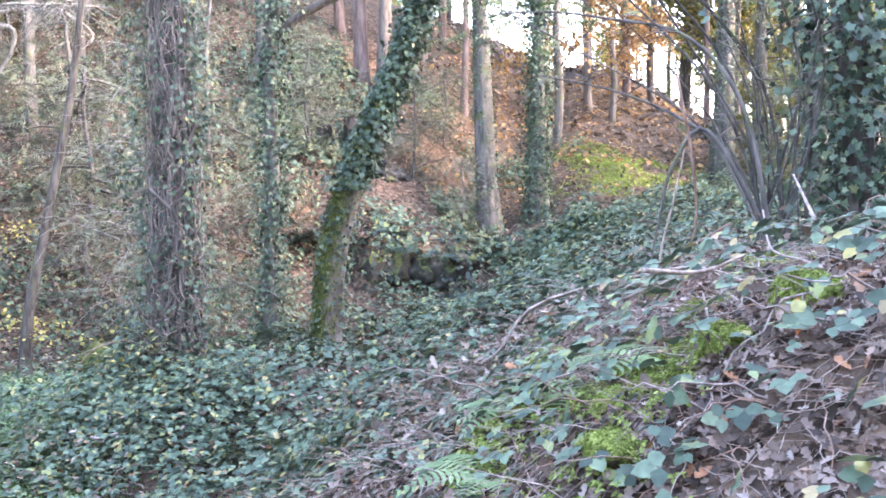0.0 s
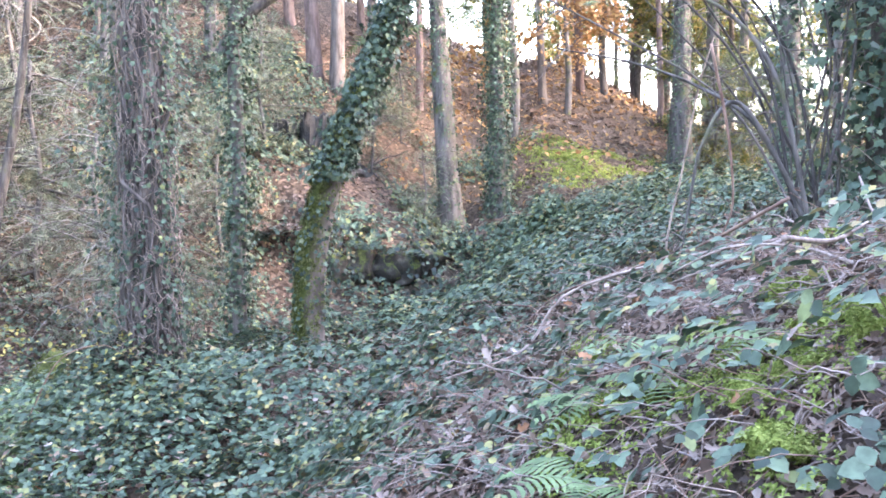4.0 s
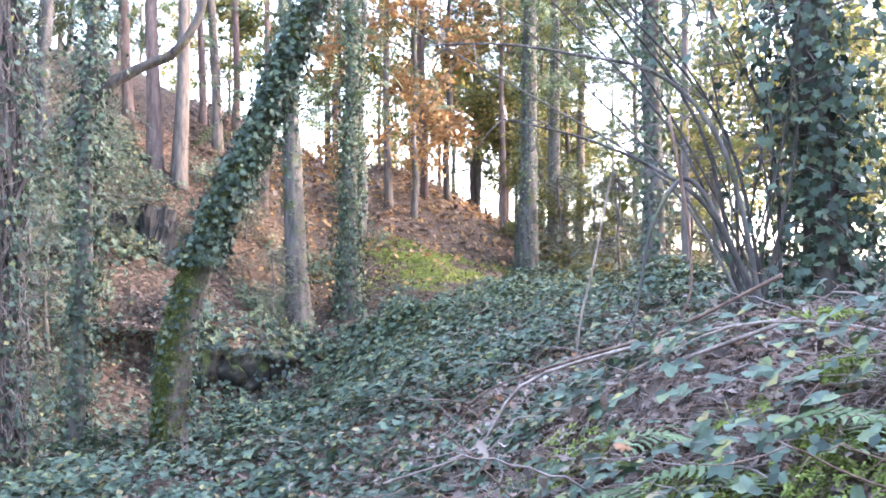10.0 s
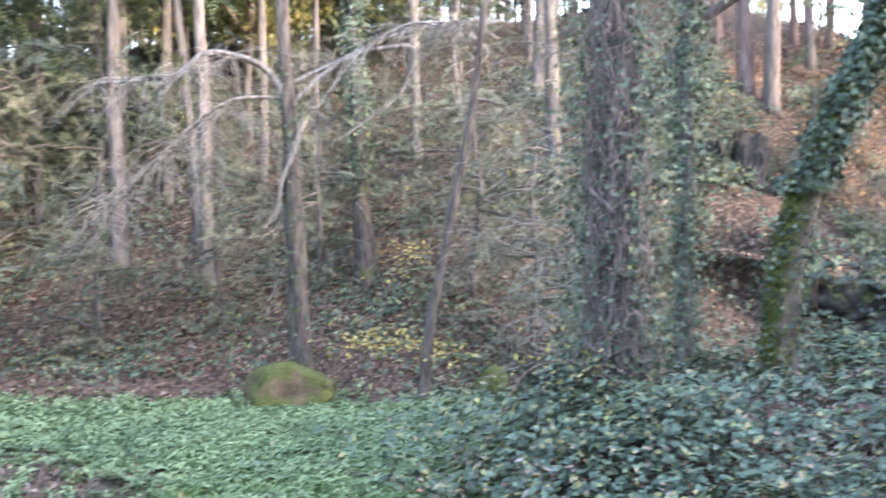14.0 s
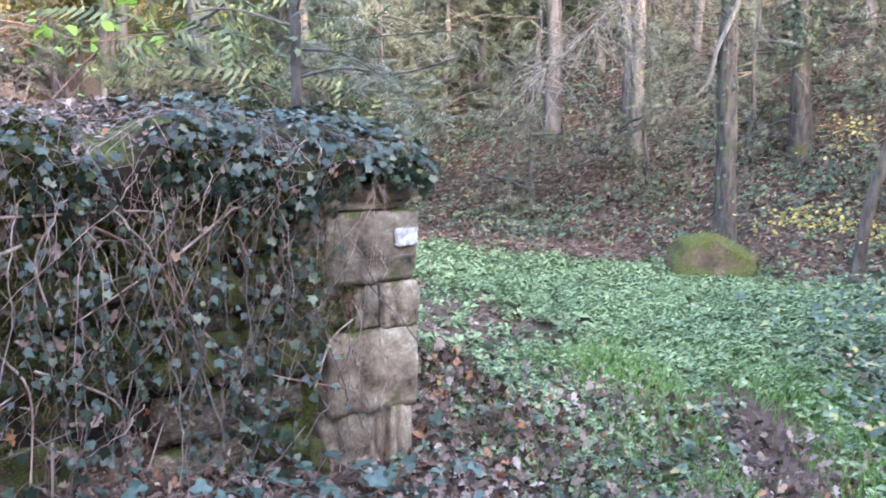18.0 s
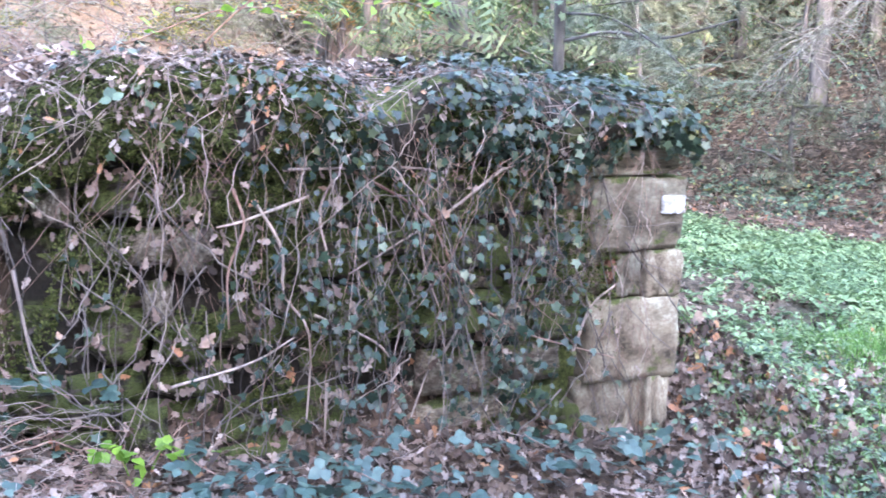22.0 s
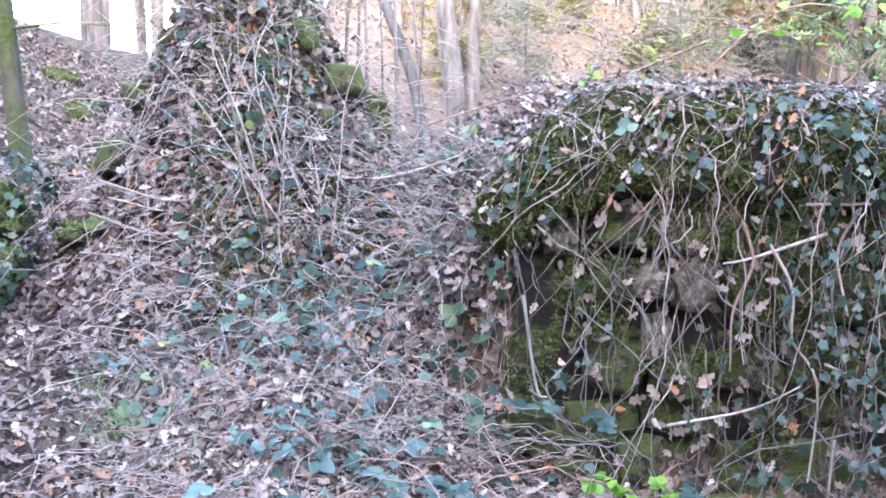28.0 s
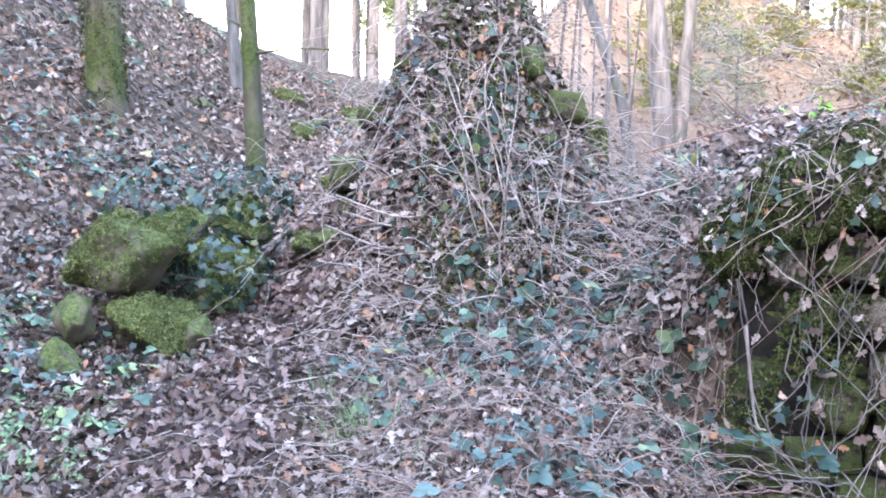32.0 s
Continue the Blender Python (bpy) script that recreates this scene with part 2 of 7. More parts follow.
def ground_normal(x, y, e=0.12):
    gx, gy = (rough_land(x + e, y) - rough_land(x - e, y)) / (2 * e), (rough_land(x, y + e) - rough_land(x, y - e)) / (2 * e)
    n = np.stack([-gx, -gy, np.ones_like(gx)], 1)
    return n / np.linalg.norm(n, axis=1, keepdims=True)


def tris(*faces):
    return np.array(faces, int)


def joined(*pieces):
    vs, fs, o = [], [], 0
    for v, f in pieces:
        vs.append(v), fs.append(f + o)
        o += len(v)
    return np.vstack(vs), np.vstack(fs)


def leaflet(width, lift=0.12):
    v = np.array([(0, 0, 0), (width, 0.35, lift), (width * 0.75, 0.7, lift * 0.8), (0, 1, -0.05), (-width * 0.75, 0.7, lift * 0.8), (-width, 0.35, lift), (0, 0.5, 0)], float)
    return v, tris((0, 1, 6), (1, 2, 6), (2, 3, 6), (3, 4, 6), (4, 5, 6), (5, 0, 6))


def turned(piece, degrees, shift=(0, 0, 0), scale=1.0):
    v, f = piece
    m = np.array(Matrix.Rotation(radians(degrees), 3, 'Z'))
    return v * scale @ m.T + np.array(shift), f


BRAMBLE = joined(turned(leaflet(0.42, 0.08), 0, (0, 0.25, 0)), turned(leaflet(0.4, 0.08), 75, (0, 0.15, 0), 0.85), turned(leaflet(0.4, 0.08), -75, (0, 0.15, 0), 0.85))
IVY = (np.array([(0, 0, 0), (0.41, -0.12, 0.05), (0.34, 0.19, 0.06), (0.60, 0.44, -0.05), (0.27, 0.54, 0.05), (0, 1.05, -0.10), (-0.27, 0.54, 0.05), (-0.60, 0.44, -0.05), (-0.34, 0.19, 0.06), (-0.41, -0.12, 0.05)], float),
       tris((0, 1, 2), (0, 2, 4), (2, 3, 4), (0, 4, 5), (0, 5, 6), (0, 6, 8), (6, 7, 8), (0, 8, 9)))
OAK = (np.array([(0, 0, 0), (0.16, 0.2, 0.10), (0.10, 0.32, 0.03), (0.30, 0.5, 0.20), (0.16, 0.6, 0.05), (0.26, 0.8, 0.18), (0, 1.0, 0.12), (-0.24, 0.78, 0.16), (-0.15, 0.6, 0.04), (-0.32, 0.5, 0.16), (-0.10, 0.32, 0.02), (-0.16, 0.2, 0.08), (0, 0.5, 0)], float),
       tris((0, 1, 12), (1, 2, 12), (2, 3, 12), (3, 4, 12), (4, 5, 12), (5, 6, 12), (6, 7, 12), (7, 8, 12), (8, 9, 12), (9, 10, 12), (10, 11, 12), (11, 0, 12)))
def diamond(width, lift=0.12):
    return np.array([(0, 0, 0), (width, 0.5, lift), (0, 1, -0.05), (-width, 0.5, lift)], float), tris((0, 1, 2), (0, 2, 3))


HERB = joined(*[turned(diamond(0.3, 0.2), a, (0, 0.05, z), s) for a, z, s in ((0, 0.3, 0.8), (120, 0.4, 0.7), (240, 0.35, 0.75), (60, 0.7, 0.5), (190, 0.75, 0.5))])
BLADE = (np.array([(-0.03, 0, 0), (0.03, 0, 0), (0.02, 0.12, 0.55), (-0.02, 0.12, 0.55), (0.0, 0.42, 0.95)], float), tris((0, 1, 2), (0, 2, 3), (3, 2, 4)))
LEAF = leaflet(0.38)
BRAMBLE_LIGHT = joined(turned(diamond(0.4), 0, (0, 0.2, 0)), turned(diamond(0.4), 75, (0, 0.12, 0), 0.85), turned(diamond(0.4), -75, (0, 0.12, 0), 0.85))
CLUMP = joined(*[turned(diamond(0.4, 0.2), a, (0.5 * math.cos(a), 0.5 * math.sin(a * 1.7), z), s) for a, z, s in ((10, 0.1, 0.5), (100, -0.3, 0.55), (170, 0.35, 0.5), (230, -0.1, 0.6), (300, 0.2, 0.45), (50, -0.45, 0.5))])


def spray_template(pairs=9):
    vs, fs = [], []
    for i in range(pairs):
        y, l = i / pairs, 0.22 * (1.1 - 0.7 * i / pairs)
        for s in (-1, 1):
            o = len(vs)
            vs += [(0, y, -0.25 * y * y), (s * l, y + 0.16, -0.25 * y * y - 0.08), (0, y + 0.07, -0.25 * y * y)]
            fs.append((o, o + 1, o + 2))
    return np.array(vs, float), np.array(fs, int)


SPRAY = spray_template()


def frond_template(pairs=14):
    """A fern frond: pinnae shrinking to the tip, arching over."""
    vs, fs = [], []
    for i in range(pairs):
        y = i / pairs
        l = 0.26 * math.sin(math.pi * (0.18 + 0.8 * y)) + 0.02
        z = 0.55 * y - 0.62 * y * y
        for s in (-1, 1):
            o = len(vs)
            vs += [(0, y, z), (s * l * 0.6, y + 0.01, z - 0.02), (s * l, y + 0.08, z - 0.06), (s * l * 0.5, y + 0.055, z - 0.02), (0, y + 0.05, z)]
            fs += [(o, o + 1, o + 4), (o + 1, o + 3, o + 4), (o + 1, o + 2, o + 3)]
    return np.array(vs, float), np.array(fs, int)


FROND = frond_template()


# ---- materials ----
def base_mat(name):
    m = bpy.data.materials.new(name)
    m.use_nodes = True
    return m, m.node_tree.nodes, m.node_tree.links, m.node_tree.nodes["Principled BSDF"]


def ramp_node(nodes, stops):
    r = nodes.new("ShaderNodeValToRGB")
    while len(r.color_ramp.elements) < len(stops):
        r.color_ramp.elements.new(0.5)
    for e, (p, c) in zip(r.color_ramp.elements, stops):
        e.position, e.color = p, (*c, 1)
    return r


def noise_node(nodes, links, scale, detail=4, rough=0.6, coords="Object", stretch=None):
    tc = nodes.new("ShaderNodeTexCoord")
    n = nodes.new("ShaderNodeTexNoise")
    n.inputs["Scale"].default_value, n.inputs["Detail"].default_value, n.inputs["Roughness"].default_value = scale, detail, rough
    if stretch:
        mp = nodes.new("ShaderNodeMapping")
        mp.inputs["Scale"].default_value = stretch
        links.new(tc.outputs[coords], mp.inputs[0])
        links.new(mp.outputs[0], n.inputs["Vector"])
    else:
        links.new(tc.outputs[coords], n.inputs["Vector"])
    return n


def mixed(nodes, links, fac, a, b, kind='MIX'):
    m = nodes.new("ShaderNodeMix")
    m.data_type, m.blend_type = 'RGBA', kind
    for sock, val in ((m.inputs[0], fac), (m.inputs[6], a), (m.inputs[7], b)):
        if hasattr(val, "is_linked"):
            links.new(val, sock)
        else:
            sock.default_value = val if not isinstance(val, tuple) else (*val, 1)
    return m.outputs[2]


def bumped(nodes, links, bsdf, height, strength, distance):
    b = nodes.new("ShaderNodeBump")
    b.inputs["Strength"].default_value, b.inputs["Distance"].default_value = strength, distance
    links.new(height, b.inputs["Height"])
    links.new(b.outputs[0], bsdf.inputs["Normal"])


def leaf_mat(name, stops, rough=0.5, through_light=0.25, spec=0.4):
    m, nodes, links, bsdf = base_mat(name)
    geo = nodes.new("ShaderNodeNewGeometry")
    r = ramp_node(nodes, stops)
    links.new(geo.outputs["Random Per Island"], r.inputs[0])
    n = noise_node(nodes, links, 35, 3)
    n2 = noise_node(nodes, links, 0.9, 2)
    blot = ramp_node(nodes, [(0.3, (0.72, 0.72, 0.72)), (0.7, (1.2, 1.2, 1.2))])
    links.new(n.outputs[0], blot.inputs[0])
    patch = ramp_node(nodes, [(0.3, (0.8, 0.82, 0.8)), (0.7, (1.15, 1.12, 1.05))])
    links.new(n2.outputs[0], patch.inputs[0])
    col = mixed(nodes, links, 1.0, mixed(nodes, links, 1.0, r.outputs[0], blot.outputs[0], 'MULTIPLY'), patch.outputs[0], 'MULTIPLY')
    links.new(col, bsdf.inputs["Base Color"])
    bsdf.inputs["Roughness"].default_value = rough
    bsdf.inputs["Specular IOR Level"].default_value = spec
    tr = nodes.new("ShaderNodeBsdfTranslucent")
    links.new(col, tr.inputs[0])
    mx = nodes.new("ShaderNodeMixShader")
    mx.inputs[0].default_value = through_light
    links.new(bsdf.outputs[0], mx.inputs[1])
    links.new(tr.outputs[0], mx.inputs[2])
    links.new(mx.outputs[0], nodes["Material Output"].inputs[0])
    return m


def bark_mat(name, dark, light, moss=(0.09, 0.12, 0.02), moss_amount=0.3, scale=9.0, depth=0.025, side=None):
    m, nodes, links, bsdf = base_mat(name)
    n = noise_node(nodes, links, scale, 6, 0.65, stretch=(1, 1, 0.22))
    big = noise_node(nodes, links, 2.2, 5)
    r = ramp_node(nodes, [(0.32, dark), (0.62, light)])
    links.new(n.outputs[0], r.inputs[0])
    k = ramp_node(nodes, [(0.64 - 0.35 * moss_amount, (0, 0, 0)), (0.76 - 0.35 * moss_amount, (1, 1, 1))])
    grown = mixed(nodes, links, 0.35, big.outputs[0], n.outputs[0])
    if side:
        geo, dot, add = nodes.new("ShaderNodeNewGeometry"), nodes.new("ShaderNodeVectorMath"), nodes.new("ShaderNodeMath")
        dot.operation, add.operation = 'DOT_PRODUCT', 'MULTIPLY_ADD'
        dot.inputs[1].default_value, add.inputs[1].default_value = side, 0.3
        links.new(geo.outputs["Normal"], dot.inputs[0])
        links.new(dot.outputs["Value"], add.inputs[0])
        links.new(grown, add.inputs[2])
        grown = add.outputs[0]
    links.new(grown, k.inputs[0])
    tuft = noise_node(nodes, links, 38, 4, 0.7)
    green = ramp_node(nodes, [(0.3, tuple(c * 0.3 for c in moss)), (0.7, tuple(c * 1.15 for c in moss))])
    links.new(tuft.outputs[0], green.inputs[0])
    col = mixed(nodes, links, k.outputs[0], r.outputs[0], green.outputs[0])
    info = nodes.new("ShaderNodeObjectInfo")
    v = ramp_node(nodes, [(0, (0.8, 0.8, 0.82)), (1, (1.15, 1.1, 1.05))])
    links.new(info.outputs["Random"], v.inputs[0])
    links.new(mixed(nodes, links, 1.0, col, v.outputs[0], 'MULTIPLY'), bsdf.inputs["Base Color"])
    bsdf.inputs["Roughness"].default_value = 0.9
    bsdf.inputs["Specular IOR Level"].default_value = 0.2
    bumped(nodes, links, bsdf, n.outputs[0], 1.0, depth)
    return m


def stone_mat(name, stops, moss_amount=0.35, scale=7.0, relief=0.03):
    m, nodes, links, bsdf = base_mat(name)
    n = noise_node(nodes, links, scale, 8, 0.7)
    fine = noise_node(nodes, links, 60, 4, 0.7)
    r = ramp_node(nodes, stops)
    links.new(n.outputs[0], r.inputs[0])
    info = nodes.new("ShaderNodeObjectInfo")
    v = ramp_node(nodes, [(0, (0.7, 0.72, 0.7)), (0.5, (1, 0.95, 0.88)), (1, (1.25, 1.2, 1.1))])
    links.new(info.outputs["Random"], v.inputs[0])
    col = mixed(nodes, links, 1.0, r.outputs[0], v.outputs[0], 'MULTIPLY')
    g = noise_node(nodes, links, 2.3, 5, 0.65, coords="Generated")
    k = ramp_node(nodes, [(0.66 - 0.5 * moss_amount, (0, 0, 0)), (0.74 - 0.5 * moss_amount, (1, 1, 1))])
    up = nodes.new("ShaderNodeNewGeometry")
    sepn = nodes.new("ShaderNodeSeparateXYZ")
    links.new(up.outputs["Normal"], sepn.inputs[0])
    ma = nodes.new("ShaderNodeMath")
    ma.operation = 'MULTIPLY_ADD'
    ma.inputs[1].default_value = 0.16
    links.new(sepn.outputs[2], ma.inputs[0])
    links.new(g.outputs[0], ma.inputs[2])
    links.new(ma.outputs[0], k.inputs[0])
    mossy = ramp_node(nodes, [(0.35, (0.022, 0.03, 0.01)), (0.65, (0.115, 0.135, 0.04))])
    links.new(fine.outputs[0], mossy.inputs[0])
    grit = noise_node(nodes, links, 9 * scale, 6, 0.75)
    speck = ramp_node(nodes, [(0.35, (0.78, 0.77, 0.75)), (0.5, (1, 1, 1)), (0.66, (1.18, 1.17, 1.15))])
    links.new(grit.outputs[0], speck.inputs[0])
    col = mixed(nodes, links, 1.0, col, speck.outputs[0], 'MULTIPLY')
    links.new(mixed(nodes, links, k.outputs[0], col, mossy.outputs[0]), bsdf.inputs["Base Color"])
    bsdf.inputs["Roughness"].default_value = 0.92
    bsdf.inputs["Specular IOR Level"].default_value = 0.2
    bumped(nodes, links, bsdf, mixed(nodes, links, 0.4, n.outputs[0], grit.outputs[0]), 0.9, relief)
    return m


def ground_mat():
    m, nodes, links, bsdf = base_mat("woodland_floor")
    n = noise_node(nodes, links, 14, 6, 0.7)
    big = noise_node(nodes, links, 0.55, 4)
    vor = nodes.new("ShaderNodeTexVoronoi")
    vor.inputs["Scale"].default_value = 16
    tc = nodes.new("ShaderNodeTexCoord")
    links.new(tc.outputs["Object"], vor.inputs["Vector"])
    litter = ramp_node(nodes, [(0.25, (0.022, 0.017, 0.014)), (0.5, (0.062, 0.045, 0.036)), (0.75, (0.16, 0.118, 0.096))])
    links.new(mixed(nodes, links, 0.6, n.outputs[0], vor.outputs["Color"]), litter.inputs[0])
    tone = ramp_node(nodes, [(0.35, (0.7, 0.78, 0.72)), (0.65, (1.25, 1.12, 1.0))])
    links.new(big.outputs[0], tone.inputs[0])
    col = mixed(nodes, links, 1.0, litter.outputs[0], tone.outputs[0], 'MULTIPLY')
    at = nodes.new("ShaderNodeAttribute")
    at.attribute_name = "cover"
    sep = nodes.new("ShaderNodeSeparateColor")
    links.new(at.outputs["Color"], sep.inputs[0])
    grass = ramp_node(nodes, [(0.3, (0.04, 0.06, 0.025)), (0.7, (0.13, 0.18, 0.075))])
    links.new(n.outputs[0], grass.inputs[0])
    col = mixed(nodes, links, sep.outputs[1], col, grass.outputs[0])
    dirt = ramp_node(nodes, [(0.3, (0.028, 0.018, 0.015)), (0.7, (0.11, 0.07, 0.056))])
    links.new(n.outputs[0], dirt.inputs[0])
    col = mixed(nodes, links, sep.outputs[0], col, dirt.outputs[0])
    # warm sunlight on the slopes, put into the ground colour
    sunlit_gold = ramp_node(nodes, [(0.3, (0.11, 0.08, 0.058)), (0.7, (0.27, 0.20, 0.15))])
    links.new(n.outputs[0], sunlit_gold.inputs[0])
    col = mixed(nodes, links, sep.outputs[2], col, sunlit_gold.outputs[0])
    links.new(col, bsdf.inputs["Base Color"])
    bsdf.inputs["Roughness"].default_value = 0.95
    bsdf.inputs["Specular IOR Level"].default_value = 0.15
    bumped(nodes, links, bsdf, n.outputs[0], 0.8, 0.05)
    return m


M_GROUND = ground_mat()
M_BRAMBLE = leaf_mat("bramble_leaf", [(0.0, (0.022, 0.042, 0.028)), (0.45, (0.06, 0.10, 0.066)), (0.82, (0.12, 0.175, 0.115)), (0.91, (0.19, 0.22, 0.085)), (0.955, (0.31, 0.26, 0.10)), (1.0, (0.26, 0.17, 0.125))], 0.52, 0.18, 0.33)
# glossy leaf; the blue of reflected sky is mixed into its greens
M_BLUELEAF = leaf_mat("sky_tinted_leaf", [(0.0, (0.022, 0.048, 0.042)), (0.6, (0.045, 0.085, 0.072)), (1.0, (0.08, 0.125, 0.10))], 0.42, 0.12, 0.45)
M_IVY = leaf_mat("ivy_leaf", [(0.0, (0.007, 0.016, 0.011)), (0.6, (0.018, 0.04, 0.027)), (0.9, (0.042, 0.07, 0.045)), (1.0, (0.11, 0.115, 0.06))], 0.38, 0.06, 0.34)
M_TREEIVY = leaf_mat("climbing_ivy_leaf", [(0.0, (0.014, 0.03, 0.02)), (0.5, (0.045, 0.083, 0.055)), (0.9, (0.105, 0.155, 0.098)), (1.0, (0.17, 0.19, 0.10))], 0.5, 0.2, 0.35)
M_DEAD = leaf_mat("dead_leaf", [(0.0, (0.03, 0.021, 0.017)), (0.3, (0.095, 0.063, 0.05)), (0.6, (0.185, 0.128, 0.106)), (0.84, (0.27, 0.205, 0.18)), (0.94, (0.35, 0.29, 0.265)), (0.97, (0.33, 0.16, 0.085)), (1.0, (0.27, 0.12, 0.065))], 0.6, 0.12, 0.3)
M_PATHLEAF = leaf_mat("trodden_leaf", [(0.0, (0.04, 0.023, 0.019)), (0.4, (0.11, 0.064, 0.052)), (0.85, (0.21, 0.138, 0.118)), (1.0, (0.31, 0.235, 0.21))], 0.6, 0.1, 0.25)
M_LITTER = leaf_mat("hill_litter", [(0.0, (0.045, 0.032, 0.026)), (0.5, (0.13, 0.09, 0.071)), (0.9, (0.225, 0.165, 0.135)), (1.0, (0.31, 0.25, 0.215))], 0.7, 0.1, 0.2)
M_DULL = leaf_mat("dull_needles", [(0.0, (0.065, 0.082, 0.06)), (0.7, (0.135, 0.155, 0.112)), (1.0, (0.22, 0.225, 0.175))], 0.6, 0.25, 0.2)
M_HERB = leaf_mat("herb_leaf", [(0.0, (0.085, 0.14, 0.07)), (0.6, (0.17, 0.255, 0.125)), (1.0, (0.28, 0.37, 0.195))], 0.5, 0.3, 0.35)
M_GRASS = leaf_mat("grass_blade", [(0.0, (0.05, 0.125, 0.03)), (0.7, (0.12, 0.255, 0.06)), (1.0, (0.26, 0.34, 0.12))], 0.5, 0.3, 0.3)
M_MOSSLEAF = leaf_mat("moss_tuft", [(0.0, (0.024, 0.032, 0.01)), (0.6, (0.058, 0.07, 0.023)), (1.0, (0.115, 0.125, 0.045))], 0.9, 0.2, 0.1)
M_STONEMOSS = leaf_mat("stone_moss", [(0.0, (0.05, 0.06, 0.02)), (0.6, (0.115, 0.132, 0.047)), (1.0, (0.21, 0.225, 0.095))], 0.9, 0.2, 0.1)
M_SOFTMOSS = leaf_mat("soft_moss", [(0.0, (0.12, 0.165, 0.04)), (0.6, (0.22, 0.28, 0.075)), (1.0, (0.33, 0.38, 0.13))], 0.9, 0.25, 0.1)
M_YELLOW = leaf_mat("yellow_leaf", [(0.0, (0.27, 0.25, 0.07)), (1.0, (0.56, 0.46, 0.17))], 0.5, 0.35, 0.3)
M_FRESH = leaf_mat("fresh_leaf", [(0.0, (0.10, 0.22, 0.03)), (1.0, (0.24, 0.40, 0.06))], 0.45, 0.4, 0.3)
M_FERN = leaf_mat("fern_frond", [(0.0, (0.09, 0.15, 0.065)), (1.0, (0.165, 0.24, 0.11))], 0.55, 0.25, 0.3)
M_BEECH = leaf_mat("beech_leaf", [(0.0, (0.22, 0.125, 0.065)), (0.6, (0.37, 0.215, 0.10)), (1.0, (0.47, 0.34, 0.17))], 0.5, 0.45, 0.3)
# needle greens are lightened to stand for haze
M_NEEDLE = leaf_mat("conifer_needles", [(0.0, (0.035, 0.062, 0.034)), (0.7, (0.085, 0.125, 0.066)), (1.0, (0.16, 0.19, 0.095))], 0.5, 0.25, 0.3)
M_FAR = leaf_mat("far_leaves", [(0.0, (0.09, 0.115, 0.04)), (0.6, (0.18, 0.19, 0.07)), (1.0, (0.33, 0.26, 0.11))], 0.6, 0.45, 0.2)
M_BARK = bark_mat("grey_bark", (0.03, 0.029, 0.028), (0.135, 0.128, 0.123), moss_amount=0.3)
M_LICHEN = bark_mat("lichened_bark", (0.045, 0.042, 0.038), (0.24, 0.235, 0.215), moss_amount=0.2, scale=16, depth=0.015)
M_PINE = bark_mat("pine_bark", (0.065, 0.047, 0.042), (0.20, 0.15, 0.138), moss_amount=0.08, depth=0.015)
M_MOSSBARK = bark_mat("mossy_bark", (0.04, 0.034, 0.026), (0.14, 0.12, 0.088), moss=(0.075, 0.10, 0.028), moss_amount=0.62)
M_DARKBARK = bark_mat("dark_bark", (0.018, 0.016, 0.015), (0.098, 0.09, 0.083), moss_amount=0.32, scale=14.0)
M_LEANBARK = bark_mat("half_mossed_bark", (0.05, 0.042, 0.036), (0.24, 0.2, 0.175), moss=(0.10, 0.125, 0.03), moss_amount=0.45, side=(-0.9, -0.3, 0.2))
M_PALE = bark_mat("pale_bark", (0.048, 0.043, 0.041), (0.165, 0.148, 0.138), moss_amount=0.15, depth=0.012)
M_IVYSTEM = bark_mat("ivy_stem_bark", (0.032, 0.028, 0.027), (0.165, 0.145, 0.135), moss_amount=0.1, depth=0.02)
M_TWIG = bark_mat("dry_twig", (0.11, 0.085, 0.072), (0.37, 0.30, 0.265), moss_amount=0.05, scale=20, depth=0.004)
M_CANE = bark_mat("bramble_cane", (0.09, 0.05, 0.042), (0.28, 0.19, 0.15), moss_amount=0.05, scale=20, depth=0.004)
M_STONE = stone_mat("sandstone", [(0.3, (0.012, 0.01, 0.008)), (0.5, (0.05, 0.042, 0.033)), (0.7, (0.19, 0.165, 0.14))], 0.5)
M_PALESTONE = stone_mat("pale_sandstone", [(0.3, (0.03, 0.026, 0.021)), (0.5, (0.15, 0.125, 0.10)), (0.7, (0.36, 0.33, 0.28))], 0.2)
M_QUOIN = stone_mat("dressed_sandstone", [(0.33, (0.025, 0.021, 0.017)), (0.43, (0.11, 0.09, 0.07)), (0.5, (0.17, 0.142, 0.112)), (0.57, (0.225, 0.2, 0.162)), (0.66, (0.35, 0.345, 0.29))], 0.12, 2.2, 0.01)
M_BRICK = stone_mat("weathered_brick", [(0.3, (0.1, 0.04, 0.028)), (0.7, (0.3, 0.14, 0.09))], 0.0, 20.0)
M_ROCK = stone_mat("dark_rock", [(0.3, (0.012, 0.013, 0.015)), (0.55, (0.045, 0.047, 0.05)), (0.75, (0.13, 0.13, 0.135))], 0.04, 3.0)
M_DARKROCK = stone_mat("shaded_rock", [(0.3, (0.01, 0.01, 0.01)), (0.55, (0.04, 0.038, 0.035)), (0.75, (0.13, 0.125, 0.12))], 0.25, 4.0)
M_MOSSROCK = stone_mat("mossy_rock", [(0.3, (0.03, 0.027, 0.02)), (0.55, (0.105, 0.087, 0.062)), (0.75, (0.21, 0.175, 0.14))], 0.42, 5.0)
